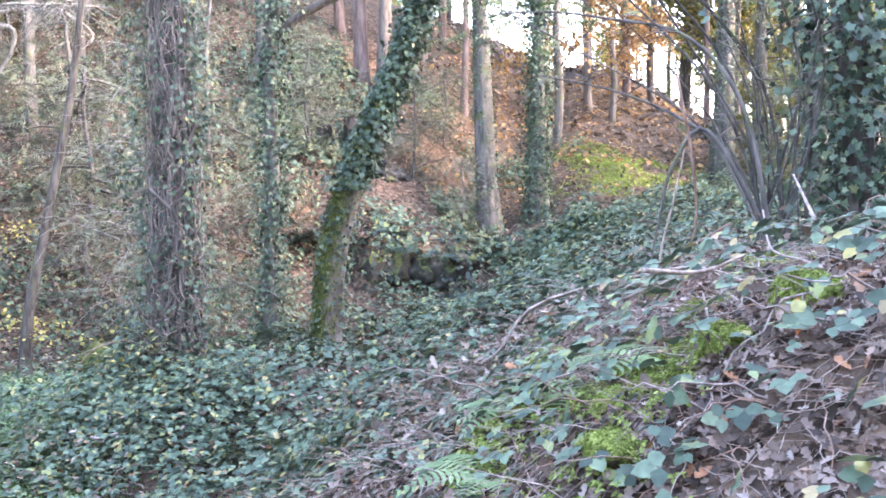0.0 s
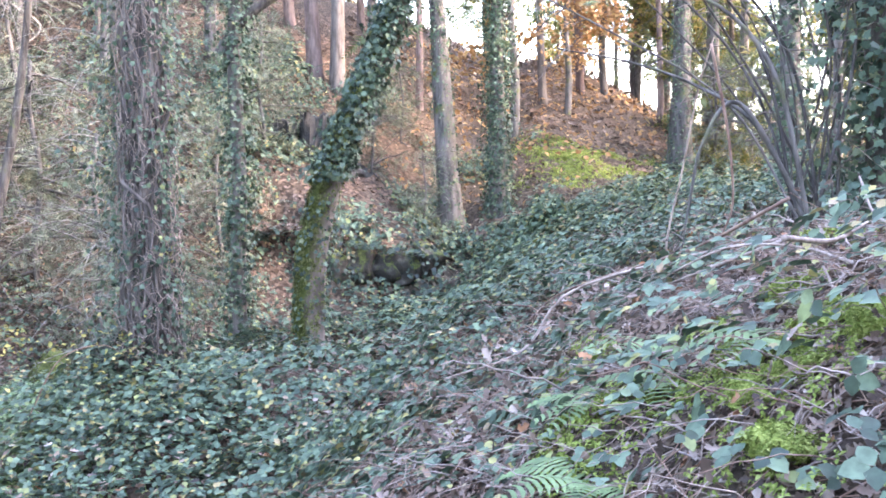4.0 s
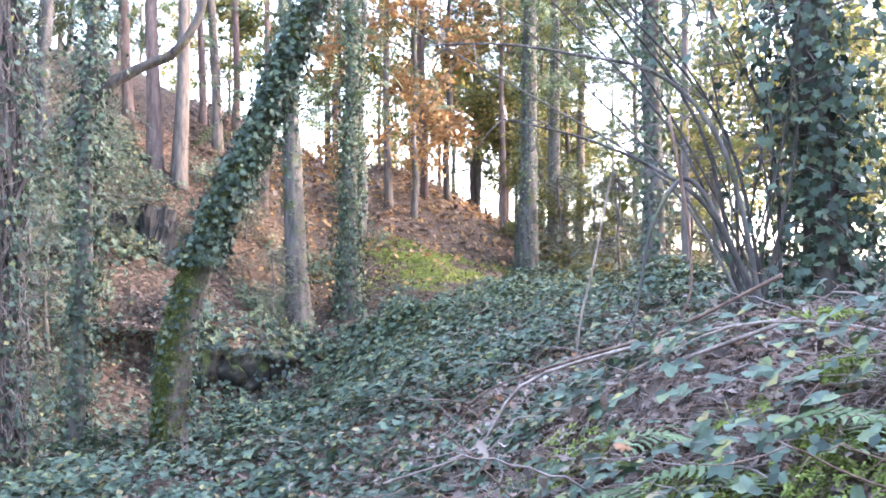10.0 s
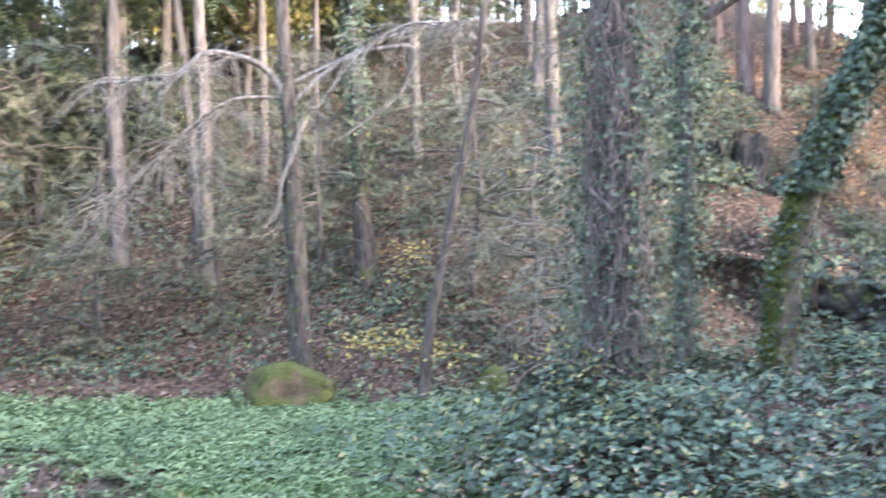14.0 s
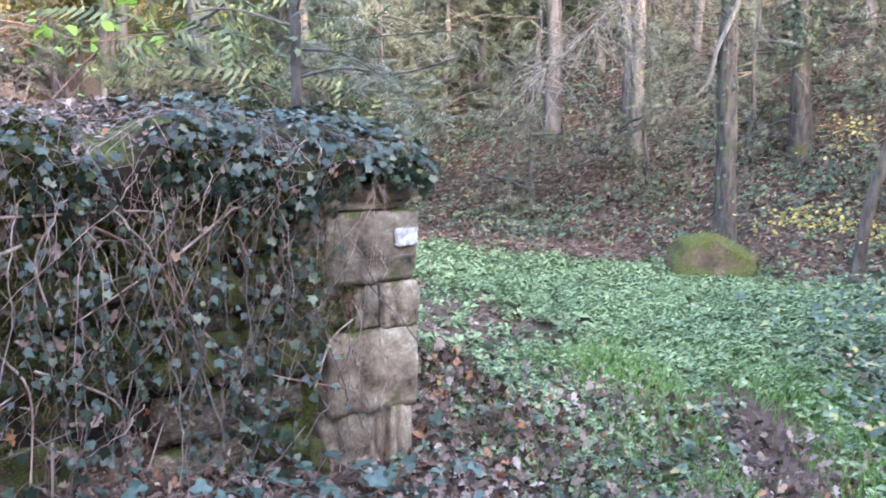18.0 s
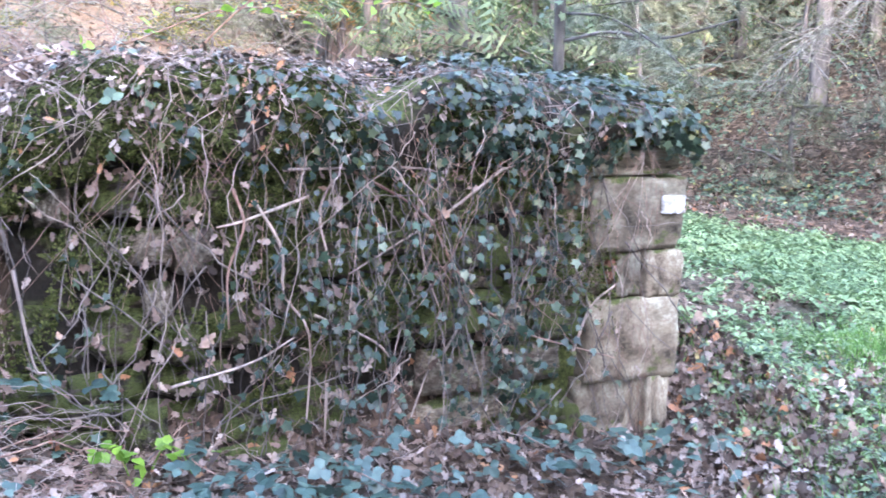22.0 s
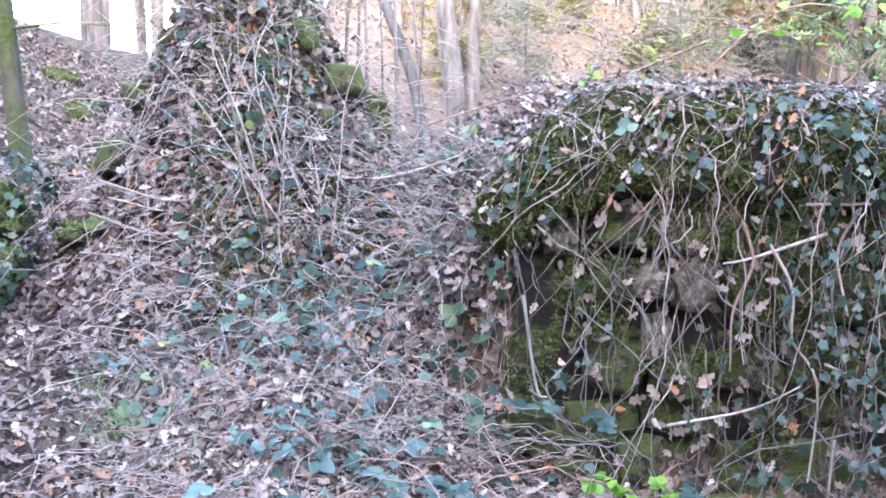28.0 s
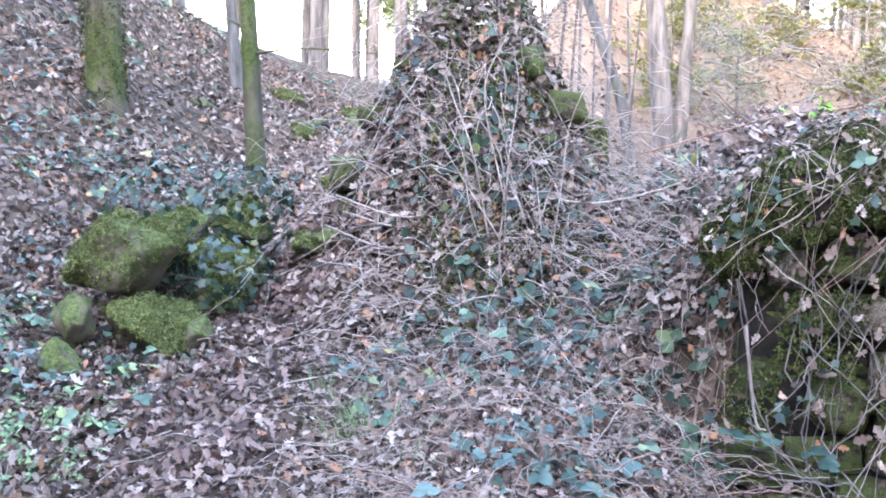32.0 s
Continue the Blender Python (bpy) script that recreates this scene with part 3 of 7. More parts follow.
# near-black: the deep shadow between leaves and stones is put into this colour
M_SHADEMORTAR = stone_mat("shade_dark_mortar", [(0.3, (0.008, 0.007, 0.006)), (0.6, (0.03, 0.025, 0.02)), (0.8, (0.07, 0.055, 0.042))], 0.3, 12.0)


def moss_mat():
    m, nodes, links, bsdf = base_mat("moss")
    n = noise_node(nodes, links, 45, 5, 0.7)
    big = noise_node(nodes, links, 5, 3)
    r = ramp_node(nodes, [(0.3, (0.045, 0.06, 0.015)), (0.7, (0.19, 0.22, 0.055))])
    links.new(mixed(nodes, links, 0.5, n.outputs[0], big.outputs[0]), r.inputs[0])
    links.new(r.outputs[0], bsdf.inputs["Base Color"])
    bsdf.inputs["Roughness"].default_value = 1.0
    bsdf.inputs["Sheen Weight"].default_value = 0.3
    bumped(nodes, links, bsdf, n.outputs[0], 1.0, 0.03)
    return m


M_MOSS = moss_mat()


def paint_mat():
    m, nodes, links, bsdf = base_mat("white_paint")
    n = noise_node(nodes, links, 30, 6)
    r = ramp_node(nodes, [(0.38, (0.22, 0.2, 0.17)), (0.5, (0.36, 0.37, 0.38)), (0.64, (0.55, 0.57, 0.6))])
    links.new(n.outputs[0], r.inputs[0])
    links.new(r.outputs[0], bsdf.inputs["Base Color"])
    bsdf.inputs["Roughness"].default_value = 0.7
    return m


M_PAINT = paint_mat()


# ---- ground: one sheet to the horizon, finer where the path runs ----
def build_ground():
    def axis(lo, hi, step, reach):
        mid = np.arange(lo, hi + 1e-6, step)
        out = np.cumsum(step * 1.09 ** np.arange(1, 70))
        out = out[out < reach]
        return np.concatenate([lo - out[::-1], mid, hi + out])
    xs, ys = axis(-12, 5, 0.09, 420), axis(-2.8, 23.5, 0.11, 420)
    X, Y = np.meshgrid(xs, ys)
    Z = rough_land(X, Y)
    v = np.stack([X.ravel(), Y.ravel(), Z.ravel()], 1)
    nx, ny = len(xs), len(ys)
    i = (np.arange(ny - 1)[:, None] * nx + np.arange(nx - 1)[None]).ravel()
    me = smooth(mesh_np("ground", v, np.stack([i, i + 1, i + 1 + nx, i + nx], 1), [M_GROUND]))
    at = me.color_attributes.new("cover", 'FLOAT_COLOR', 'POINT')
    x, y = v[:, 0], v[:, 1]
    path = np.exp(-(trodden(x, y) / 0.3) ** 4) * np.where(x < -3.3, np.where(y < 2, 0.85, 1.0), 1.0)
    # where the ground is tinted as if sunlit: upper hill and far slope
    sunlit_gold = sig((y - hill_foot(x) - 3.5) / 0.8) * sig((x + 2.2) / 0.7) * sig((7.5 - x) / 1.0) * np.clip(vnoise(x * 0.5, y * 0.5, 4) * 1.6 - 0.2, 0, 1)
    sunlit_gold = np.maximum(0.35 * sunlit_gold, sig(-(x + 15) / 1.5) * 0.8 * sig((0.55 * (-x - 1.7) - y) / 1.0) * (y > -1))
    green = np.maximum(herb_zone(x, y), 0.8 * bump(x, y, 3.4, 25.5, 2.2, 1.7) * np.clip(2.4 * vnoise(x * 1.5, y * 1.8, 78) - 0.7, 0, 1))
    at.data.foreach_set("color", np.stack([path, green, sunlit_gold, np.ones_like(x)], 1).astype(np.float32).ravel())
    return tagged(new("ground", me), "leaf-strewn woodland ground with a trodden dirt path", "ground", kind="structure")


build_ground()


def z_at(x, y):
    return float(rough_land(np.array([x]), np.array([y]))[0])


# ---- trees ----
def moss_on(line, radii, count, rng, low, high, size=0.03):
    p, n, s = ivy_on(line, radii, count, size, rng, 0.006, low, high)
    return scatter("moss_cover", HERB, p, n, s, M_MOSSLEAF, 0.5, rng)


def ivy_on(line, radii, count, size, rng, spread=0.06, low=0.0, high=1.0):
    """Places and normals of ivy leaves standing off a trunk."""
    s = rng.uniform(low, high, count) * (len(line) - 1)
    i = np.clip(s.astype(int), 0, len(line) - 2)
    u = (s - i)[:, None]
    p = line[i] * (1 - u) + line[i + 1] * u
    r = radii[i] * (1 - u[:, 0]) + radii[i + 1] * u[:, 0]
    a = rng.uniform(0, 2 * np.pi, count)
    o = np.stack([np.cos(a), np.sin(a), np.zeros(count)], 1)
    clump = 0.35 + 1.3 * vnoise(s * 0.9 + count, a * 1.1, 5)
    off = r + 0.01 + np.abs(rng.normal(0, spread, count)) * clump
    return p + o * off[:, None], o + np.array([0, 0, 0.35]), size * rng.uniform(0.6, 1.3, count)


def tree(name, base, line, r0, r1, bark, label, ivy=0, ivy_size=0.07, ivy_range=(0.0, 1.0), ivy_spread=0.06, flare=1.5, limbs=(), limb_bark=None, seed=1, knobs=0.1, group="", sides=14, crown=None):
    """A tree from a centre line in world metres; its base stands on the ground."""
    rng = np.random.default_rng(seed)
    bx, by = base
    root = np.array([bx, by, z_at(bx, by)])
    t = thing(name, root, label, "tree", group)
    pts = curve_through(line, 30) - root
    k = np.linspace(0, 1, 30)
    radii = (r0 * (1 - k) + r1 * k) * (1 + (flare - 1) * np.exp(-k * 14))
    part("trunk", trunk_mesh("trunk", pts, radii, bark, sides=sides, knobs=knobs, seed=seed), t)
    for lp, la, lb in limbs:
        q = curve_through(lp, 4 * len(lp)) - root
        part("limb", trunk_mesh("limb", q, np.linspace(la, lb, len(q)), limb_bark or bark, sides=7, knobs=0.15, seed=seed + 3), t)
    if ivy:
        p, n, s = ivy_on(pts, radii, ivy, ivy_size, rng, ivy_spread, *ivy_range)
        tagged(part("ivy_cover", scatter("ivy_cover", IVY, p, n, s, M_TREEIVY, 0.5, rng), t, "glossy dark green climbing ivy"), kind="stuff")
    if crown:
        mesh_name, template, places, normals, sizes, mat = crown
        tagged(part("crown", scatter(mesh_name, template, places - root, normals, sizes, mat, 0.8, rng), t), kind="stuff")
    return t


def stand(base, lean, height):
    """A nearly straight centre line from the ground up."""
    x, y = base
    z = z_at(x, y) - 0.15
    return [(x + lean[0] * h + 0.03 * math.sin(2.1 * h + x), y + lean[1] * h, z + h) for h in np.linspace(0, height, 7)]


def twig_fan(line, count, length, radius, rng, lift=0.2, droop=0.3, low=0.3):
    """Side shoots along a line: lines and radii for tubes()."""
    line = np.asarray(line, float)
    s = rng.uniform(low, 1, count) * (len(line) - 1)
    i = np.clip(s.astype(int), 0, len(line) - 2)
    p = line[i] + (line[i + 1] - line[i]) * (s - i)[:, None]
    a = rng.uniform(0, 2 * np.pi, count)
    d = np.stack([np.cos(a), np.sin(a), rng.normal(lift, 0.4, count)], 1)
    L = length * rng.uniform(0.4, 1.2, count)
    k = np.linspace(0, 1, 7)
    wig = np.cumsum(rng.normal(0, 0.05, (count, 7, 3)), axis=1) * L[:, None, None]
    out = p[:, None] + d[:, None] * (k[None, :, None] * L[:, None, None]) + wig * k[None, :, None]
    out[:, :, 2] -= droop * L[:, None] * k[None] ** 2
    return out, radius * (1.05 - k)[None] * rng.uniform(0.6, 1.2, count)[:, None]


# the great ivy-hung trunk on the valley floor
g = tree("ivy_clad_tree", (-3.47, 9.16), [(-3.44, 9.16, -0.6), (-3.47, 9.16, 0.3), (-3.50, 9.16, 1.3), (-3.47, 9.16, 2.8), (-3.46, 9.2, 5.0), (-3.4, 9.2, 9.0)], 0.16, 0.11, M_BARK,
         "thick grey-brown trunk hung with old ivy stems", ivy=2600, ivy_size=0.04, ivy_spread=0.2, ivy_range=(0.0, 0.75), flare=1.7, seed=11, knobs=0.16)
rng = np.random.default_rng(12)
n = 60
k = np.linspace(0, 1, 12)
a0 = rng.uniform(0, 6.28, n)
ang = a0[:, None] + np.cumsum(rng.normal(0, 0.6, (n, 12)), axis=1)
zz = np.linspace(0, 1, 12)[None] * rng.uniform(2, 5.5, n)[:, None] + rng.uniform(-0.2, 0.8, n)[:, None]
rr = 0.172 - 0.008 * zz + 0.10 * np.exp(-zz * 1.2) + np.abs(rng.normal(0, 0.03, (n, 12)))
tagged(part("ivy_stem_mass", tubes("ivy_stem_mass", np.stack([rr * np.cos(ang), rr * np.sin(ang), zz], 2), np.broadcast_to(rng.uniform(0.004, 0.016, n)[:, None], (n, 12)), M_IVYSTEM, 6), g, "ropy brown ivy stems"), kind="stuff")
lines, rad = twig_fan([(0, 0, 0.1), (0, 0, 2.0), (0, 0, 4.0)], 1100, 0.42, 0.0034, rng, lift=-0.2, droop=1.0, low=0.0)
tagged(part("hanging_twig_mass", tubes("hanging_twig_mass", lines, rad, M_PALE, 4), g, "dry hanging ivy twigs"), kind="stuff")

n = 1500
a = rng.uniform(0, 6.28, n)
h = rng.uniform(-0.1, 4.5, n)
rr = 0.176 - 0.008 * h + 0.12 * np.exp(-1.3 * np.clip(h, 0, 9)) + np.abs(rng.normal(0, 0.035, n))
k = np.linspace(0, 1, 7)[None]
L = rng.uniform(0.08, 0.4, n)[:, None]
turn_by = rng.normal(0, 1.6, n)[:, None] * L * k + np.cumsum(rng.normal(0, 0.09, (n, 7)), axis=1)
up = h[:, None] + L * k * rng.choice([-1, 1], n)[:, None] * rng.uniform(0.3, 1, n)[:, None]
ra = rr[:, None] + np.cumsum(rng.normal(0.002, 0.012, (n, 7)), axis=1)
tagged(part("twig_tangle", tubes("twig_tangle", np.stack([ra * np.cos(a[:, None] + turn_by), ra * np.sin(a[:, None] + turn_by), up], 2), np.broadcast_to(rng.uniform(0.0015, 0.005, n)[:, None], (n, 7)), M_TWIG, 4), g, "tangle of dry brown twigs clinging to the bark"), kind="stuff")
# green ivy sprays on both sides of the trunk
n = 2600
side = rng.choice([-1.0, 1.0], n, p=[0.6, 0.4])
h = rng.uniform(-0.2, 4.5, n)
w = np.clip(1.6 * vnoise(h * 1.6 + 9 * side, h * 0.3, 6) - 0.35, 0.05, 1)
p = np.stack([side * (0.2 + np.abs(rng.normal(0, 0.17, n)) * w), rng.normal(-0.05, 0.16, n), h], 1)
tagged(part("ivy_spray", scatter("ivy_spray", IVY, p, np.stack([side, np.full(n, -0.6), np.full(n, 0.4)], 1), rng.uniform(0.025, 0.05, n), M_BRAMBLE, 0.6, rng), g, "pale green ivy sprays beside the trunk"), kind="stuff")

# the leaning mossy trunk with ivy above
LEAN = [(-2.32, 10.44, -0.75), (-2.31, 10.47, -0.06), (-2.28, 10.54, 0.6), (-2.17, 10.57, 1.14), (-2.02, 10.58, 1.62), (-1.82, 10.56, 2.1), (-1.59, 10.52, 2.62), (-1.34, 10.4, 3.26), (-1.0, 10.3, 4.3), (-0.7, 10.2, 6.5), (-0.6, 10.2, 9.0)]
g = tree("leaning_tree", (-2.31, 10.47), LEAN, 0.14, 0.09, M_LEANBARK, "leaning trunk, moss below and ivy above", ivy=5200, ivy_size=0.048, ivy_range=(0.35, 0.8), ivy_spread=0.06, flare=1.35, seed=21, knobs=0.2)
lp = curve_through(LEAN, 30) - np.array(g.location)
rng = np.random.default_rng(4)
p, nn, sz = ivy_on(lp, np.linspace(0.15, 0.12, 30), 5200, 0.03, rng, 0.006, 0.02, 0.55)
keep = (nn[:, 0] + 0.3 * nn[:, 1] + 0.5 * rng.normal(size=len(nn)) < 0.2)
tagged(part("moss_cover", scatter("moss_cover", HERB, p[keep], nn[keep], sz[keep], M_STONEMOSS, 0.5, rng), g, "thick green bark moss"), kind="stuff")
p, nn, s = ivy_on(curve_through(LEAN, 30) - np.array(g.location), np.full(30, 0.165), 520, 0.045, np.random.default_rng(3), 0.03, 0.03, 0.32)
tagged(part("ivy_foot", scatter("ivy_foot", IVY, p, nn, s, M_TREEIVY, 0.5), g), kind="stuff")

# slender ivy-wrapped tree behind, with a crooked limb
tree("ivy_wrapped_tree", (-3.6, 13.3), stand((-3.6, 13.3), (0.012, 0), 8.5), 0.11, 0.06, M_BARK, "slender tree wrapped in ivy with a crooked limb", ivy=4200, ivy_size=0.05, ivy_spread=0.15, ivy_range=(0.0, 0.7), seed=31,
     limbs=[([(-3.76, 13.3, 3.0), (-3.4, 13.3, 3.45), (-2.95, 13.3, 3.75), (-2.6, 13.3, 3.95), (-2.3, 13.3, 4.5), (-2.2, 13.3, 5.5)], 0.075, 0.04)], limb_bark=M_DARKBARK)

# straight trunks on the foot of the hill
for i, (nm, b, lean, r, h, bark, ivy, lab, spread) in enumerate((
        ("larch_tree", (-0.81, 22.66), (-0.06, 0), 0.25, 13, M_BARK, 1500, "straight grey conifer trunk with patches of ivy", 0.05),
        ("ivied_pine", (0.27, 23.1), (-0.007, 0), 0.20, 13, M_BARK, 7000, "straight trunk thickly sleeved in ivy", 0.13),
        ("larch_tree", (5.01, 25.94), (0.001, 0), 0.27, 14, M_BARK, 2600, "tall grey conifer trunk with ivy at the foot", 0.05),
        ("larch_tree", (3.91, 14.96), (0.0, 0), 0.16, 11, M_BARK, 2400, "dark upright trunk with ivy on the bank", 0.07),
        ("larch_tree", (6.99, 30.26), (-0.001, 0), 0.22, 13, M_BARK, 900, "straight conifer trunk on the far slope", 0.06))):
    rng = np.random.default_rng(400 + i)
    line = stand(b, lean, h)
    n = 220
    hz = rng.uniform(0.35, 1.0, n) * h
    a = rng.uniform(0, 6.28, n)
    d = rng.uniform(0.1, 1.0, n) * (2.6 - 1.6 * hz / h)
    root = np.array(line[0])
    pl = np.stack([root[0] + lean[0] * hz + d * np.cos(a), root[1] + d * np.sin(a), root[2] + hz - 0.25 * d], 1)
    tree(nm, b, line, r, 0.05, bark, lab, ivy=ivy, ivy_size=0.062, ivy_spread=spread, ivy_range=(0.0, 0.62), seed=41 + i, group="conifers on the hill",
         crown=("crown", SPRAY, pl, np.stack([np.cos(a) * 0.3, np.sin(a) * 0.3, np.ones(n)], 1), rng.uniform(0.5, 0.9, n), M_NEEDLE))

# pinkish pines above the outcrop
for i, (b, lean, r, h) in enumerate((((-3.65, 25.88), (0.024, 0), 0.185, 13), ((-4.24, 26.1), (-0.026, 0), 0.19, 13), ((-5.2, 28.6), (-0.04, 0), 0.14, 12), ((-2.89, 29.14), (-0.06, 0), 0.14, 13),
                                     ((-3.45, 31.5), (-0.04, 0), 0.11, 12), ((-2.5, 32.0), (-0.02, 0), 0.12, 12), ((1.93, 30.18), (-0.019, 0), 0.12, 12), ((3.29, 31.99), (-0.02, 0), 0.12, 12), ((5.6, 31.0), (-0.018, 0), 0.10, 10),
                                     ((-12.93, 16.8), (-0.026, 0), 0.15, 11), ((-15.4, 17.2), (-0.017, 0), 0.18, 11), ((-14.0, 18.0), (-0.098, 0), 0.11, 11), ((-14.2, 20.6), (0.004, 0), 0.11, 11), ((-7.1, 19.9), (-0.032, 0), 0.16, 12),
                                     ((-1.6, 27.5), (0.0, 0), 0.10, 12), ((-6.6, 25.2), (0.01, 0), 0.15, 12), ((-8.6, 23.5), (0.02, 0), 0.14, 12), ((0.6, 33.5), (0.01, 0), 0.12, 12), ((-10.8, 21.5), (0.0, 0), 0.13, 12))):
    rng = np.random.default_rng(500 + i)
    line = stand(b, lean, h)
    n = 160
    hz = rng.uniform(0.55, 1.0, n) * h
    a = rng.uniform(0, 6.28, n)
    d = rng.uniform(0.1, 1.0, n) * (2.4 - 1.4 * hz / h)
    root = np.array(line[0])
    pl = np.stack([root[0] + lean[0] * hz + d * np.cos(a), root[1] + d * np.sin(a), root[2] + hz], 1)
    tree("pine_tree", b, line, r, 0.05, M_BARK if b[0] < -6.5 else M_PINE if i % 3 else M_PALE, "tall straight grey pine trunk on the wooded slope" if b[0] < -6.5 else "tall straight pine trunk with pinkish flaking bark" if i % 3 else "tall pale straight trunk on the wooded slope", flare=1.25, seed=61 + i, knobs=0.06, group="pines on the hill", sides=10,
         crown=("crown", SPRAY, pl, np.stack([np.cos(a) * 0.3, np.sin(a) * 0.3, np.ones(n)], 1), rng.uniform(0.6, 1.0, n), M_NEEDLE))

# the old broken tree by the green stone
BR = [(-9.31, 14.11, -1.3), (-9.33, 14.1, -0.7), (-9.40, 14.07, 1.2), (-9.46, 14.03, 2.9), (-9.52, 14.0, 4.4), (-9.6, 14.0, 7.0)]
g = tree("broken_tree", (-9.31, 14.11), BR, 0.17, 0.07, M_DARKBARK, "old grey tree with bare crooked limbs, one broken and hanging", seed=91, flare=1.5, knobs=0.22, ivy=420, ivy_size=0.05, ivy_range=(0.05, 0.7), ivy_spread=0.04,
         limbs=[([(-9.45, 14.03, 2.9), (-9.7, 13.8, 3.41), (-10.06, 13.52, 3.59), (-10.4, 13.28, 3.6), (-10.7, 13.11, 3.32), (-10.96, 12.92, 3.25), (-11.19, 12.74, 3.19), (-11.66, 12.34, 3.12)], 0.06, 0.015),
                ([(-9.40, 14.05, 2.9), (-8.86, 14.3, 3.44), (-8.36, 14.52, 3.7), (-7.89, 14.68, 4.03), (-7.33, 14.92, 4.09), (-6.65, 15.18, 4.1)], 0.045, 0.012),
                ([(-9.15, 14.02, 2.74), (-9.35, 13.95, 2.15), (-9.5, 13.88, 1.73), (-9.57, 13.85, 1.31), (-9.74, 13.74, 1.06)], 0.042, 0.015),
                ([(-8.36, 14.52, 3.7), (-7.77, 14.8, 3.71), (-7.95, 14.81, 3.14), (-8.39, 14.66, 2.74), (-8.93, 14.41, 2.33)], 0.04, 0.012),
                ([(-9.5, 14.0, 3.0), (-10.12, 13.6, 2.96), (-10.62, 13.28, 2.58), (-11.05, 13.0, 2.08), (-11.45, 12.7, 1.57), (-11.83, 12.37, 1.11)], 0.032, 0.008),
                ([(-9.5, 14.1, 3.2), (-9.05, 14.63, 3.55), (-8.29, 15.03, 3.96), (-7.52, 15.37, 4.15), (-6.74, 15.67, 4.2)], 0.035, 0.012), ([(-7.4, 15.4, 4.15), (-6.9, 15.62, 3.74), (-7.28, 15.47, 3.34)], 0.02, 0.008)], limb_bark=M_LICHEN)
rng = np.random.default_rng(92)
loc = np.array(g.location)
for lp in ([(-10.06, 13.52, 3.59), (-10.7, 13.11, 3.32), (-11.66, 12.34, 3.12)], [(-8.86, 14.3, 3.44), (-7.89, 14.68, 4.03), (-6.65, 15.18, 4.1)], [(-10.12, 13.6, 2.96), (-11.05, 13.0, 2.08), (-11.83, 12.37, 1.11)]):
    lines, rad = twig_fan(np.array(lp) - loc, 150, 1.35, 0.008, rng, lift=-0.1, droop=0.7, low=0.0)
    tagged(part("twig_mass", tubes("twig_mass", lines, rad, M_LICHEN, 4), g, "fine bare grey twigs"), kind="stuff")

tree("leaning_sapling", (-7.13, 13.59), [(-7.13, 13.59, -1.4), (-7.05, 13.62, -0.4), (-6.85, 13.7, 0.7), (-6.6, 13.8, 2.0), (-6.45, 13.88, 3.0), (-6.2, 13.9, 5.0)], 0.08, 0.04, M_DARKBARK, "thin dark leaning tree stem", seed=95)
tree("ivied_tree", (-9.92, 17.33), stand((-9.92, 17.33), (-0.042, 0), 9), 0.17, 0.07, M_DARKBARK, "grey trunk with ivy on its upper part", ivy=2400, ivy_size=0.06, ivy_range=(0.2, 0.7), ivy_spread=0.1, seed=97)
# slim trunk behind the wall
tree("young_conifer", (-7.58, 5.32), stand((-7.58, 5.32), (0.02, 0.0), 6), 0.052, 0.02, M_BARK, "slim dark conifer stem behind the wall", ivy=160, ivy_size=0.05, seed=98, sides=8,
     limbs=[([(-7.55, 5.32, 1.15), (-7.2, 5.5, 1.22), (-6.8, 5.62, 1.18), (-6.3, 5.78, 1.3)], 0.014, 0.005), ([(-7.55, 5.32, 1.5), (-7.9, 5.0, 1.62), (-8.3, 4.7, 1.55)], 0.012, 0.004), ([(-7.55, 5.32, 1.9), (-7.0, 5.2, 2.1), (-6.5, 5.1, 2.0)], 0.012, 0.004)])
# drooping needled branches of the young conifer
g = thing("conifer_bough", (-7.58, 5.32, 1.4), "thin drooping conifer branches with sparse dull green needles", "branch")
rng = np.random.default_rng(99)
for pts in ([(-7.57, 5.35, 1.3), (-7.93, 5.63, 1.38), (-7.67, 5.99, 1.46), (-7.13, 6.62, 1.54)], [(-7.55, 5.32, 2.2), (-7.92, 5.65, 2.28), (-7.59, 6.1, 2.34), (-7.23, 6.51, 2.36), (-6.92, 6.83, 2.4), (-6.48, 7.22, 2.27)], [(-7.57, 5.35, 1.2), (-7.93, 5.63, 1.24), (-7.55, 6.14, 1.19), (-7.18, 6.56, 1.31)], [(-7.56, 5.33, 2.3), (-7.92, 5.65, 2.17), (-7.59, 6.09, 1.91), (-7.3, 6.4, 1.8)], [(-7.57, 5.35, 1.6), (-7.1, 5.1, 1.75), (-6.6, 4.9, 1.65), (-6.1, 4.75, 1.5)], [(-7.57, 5.35, 1.35), (-6.9, 5.25, 1.3), (-6.2, 5.1, 1.1), (-5.7, 4.95, 0.9)]):
    q = curve_through(pts, 20) - np.array(g.location)
    part("branch", trunk_mesh("branch", q, np.linspace(0.011, 0.003, 20), M_DARKBARK, sides=6, knobs=0.1), g)
    i = rng.integers(4, 20, 70)
    aim = np.stack([rng.normal(0, 0.5, 70), rng.normal(0, 0.5, 70), np.full(70, 1.0)], 1)
    tagged(part("needles", scatter("needles", SPRAY, q[i] + rng.normal(0, 0.05, (70, 3)) - [0, 0, 0.03], aim, rng.uniform(0.10, 0.26, 70), M_DULL, 0.3, rng), g, "sparse dull green needles"), kind="stuff")
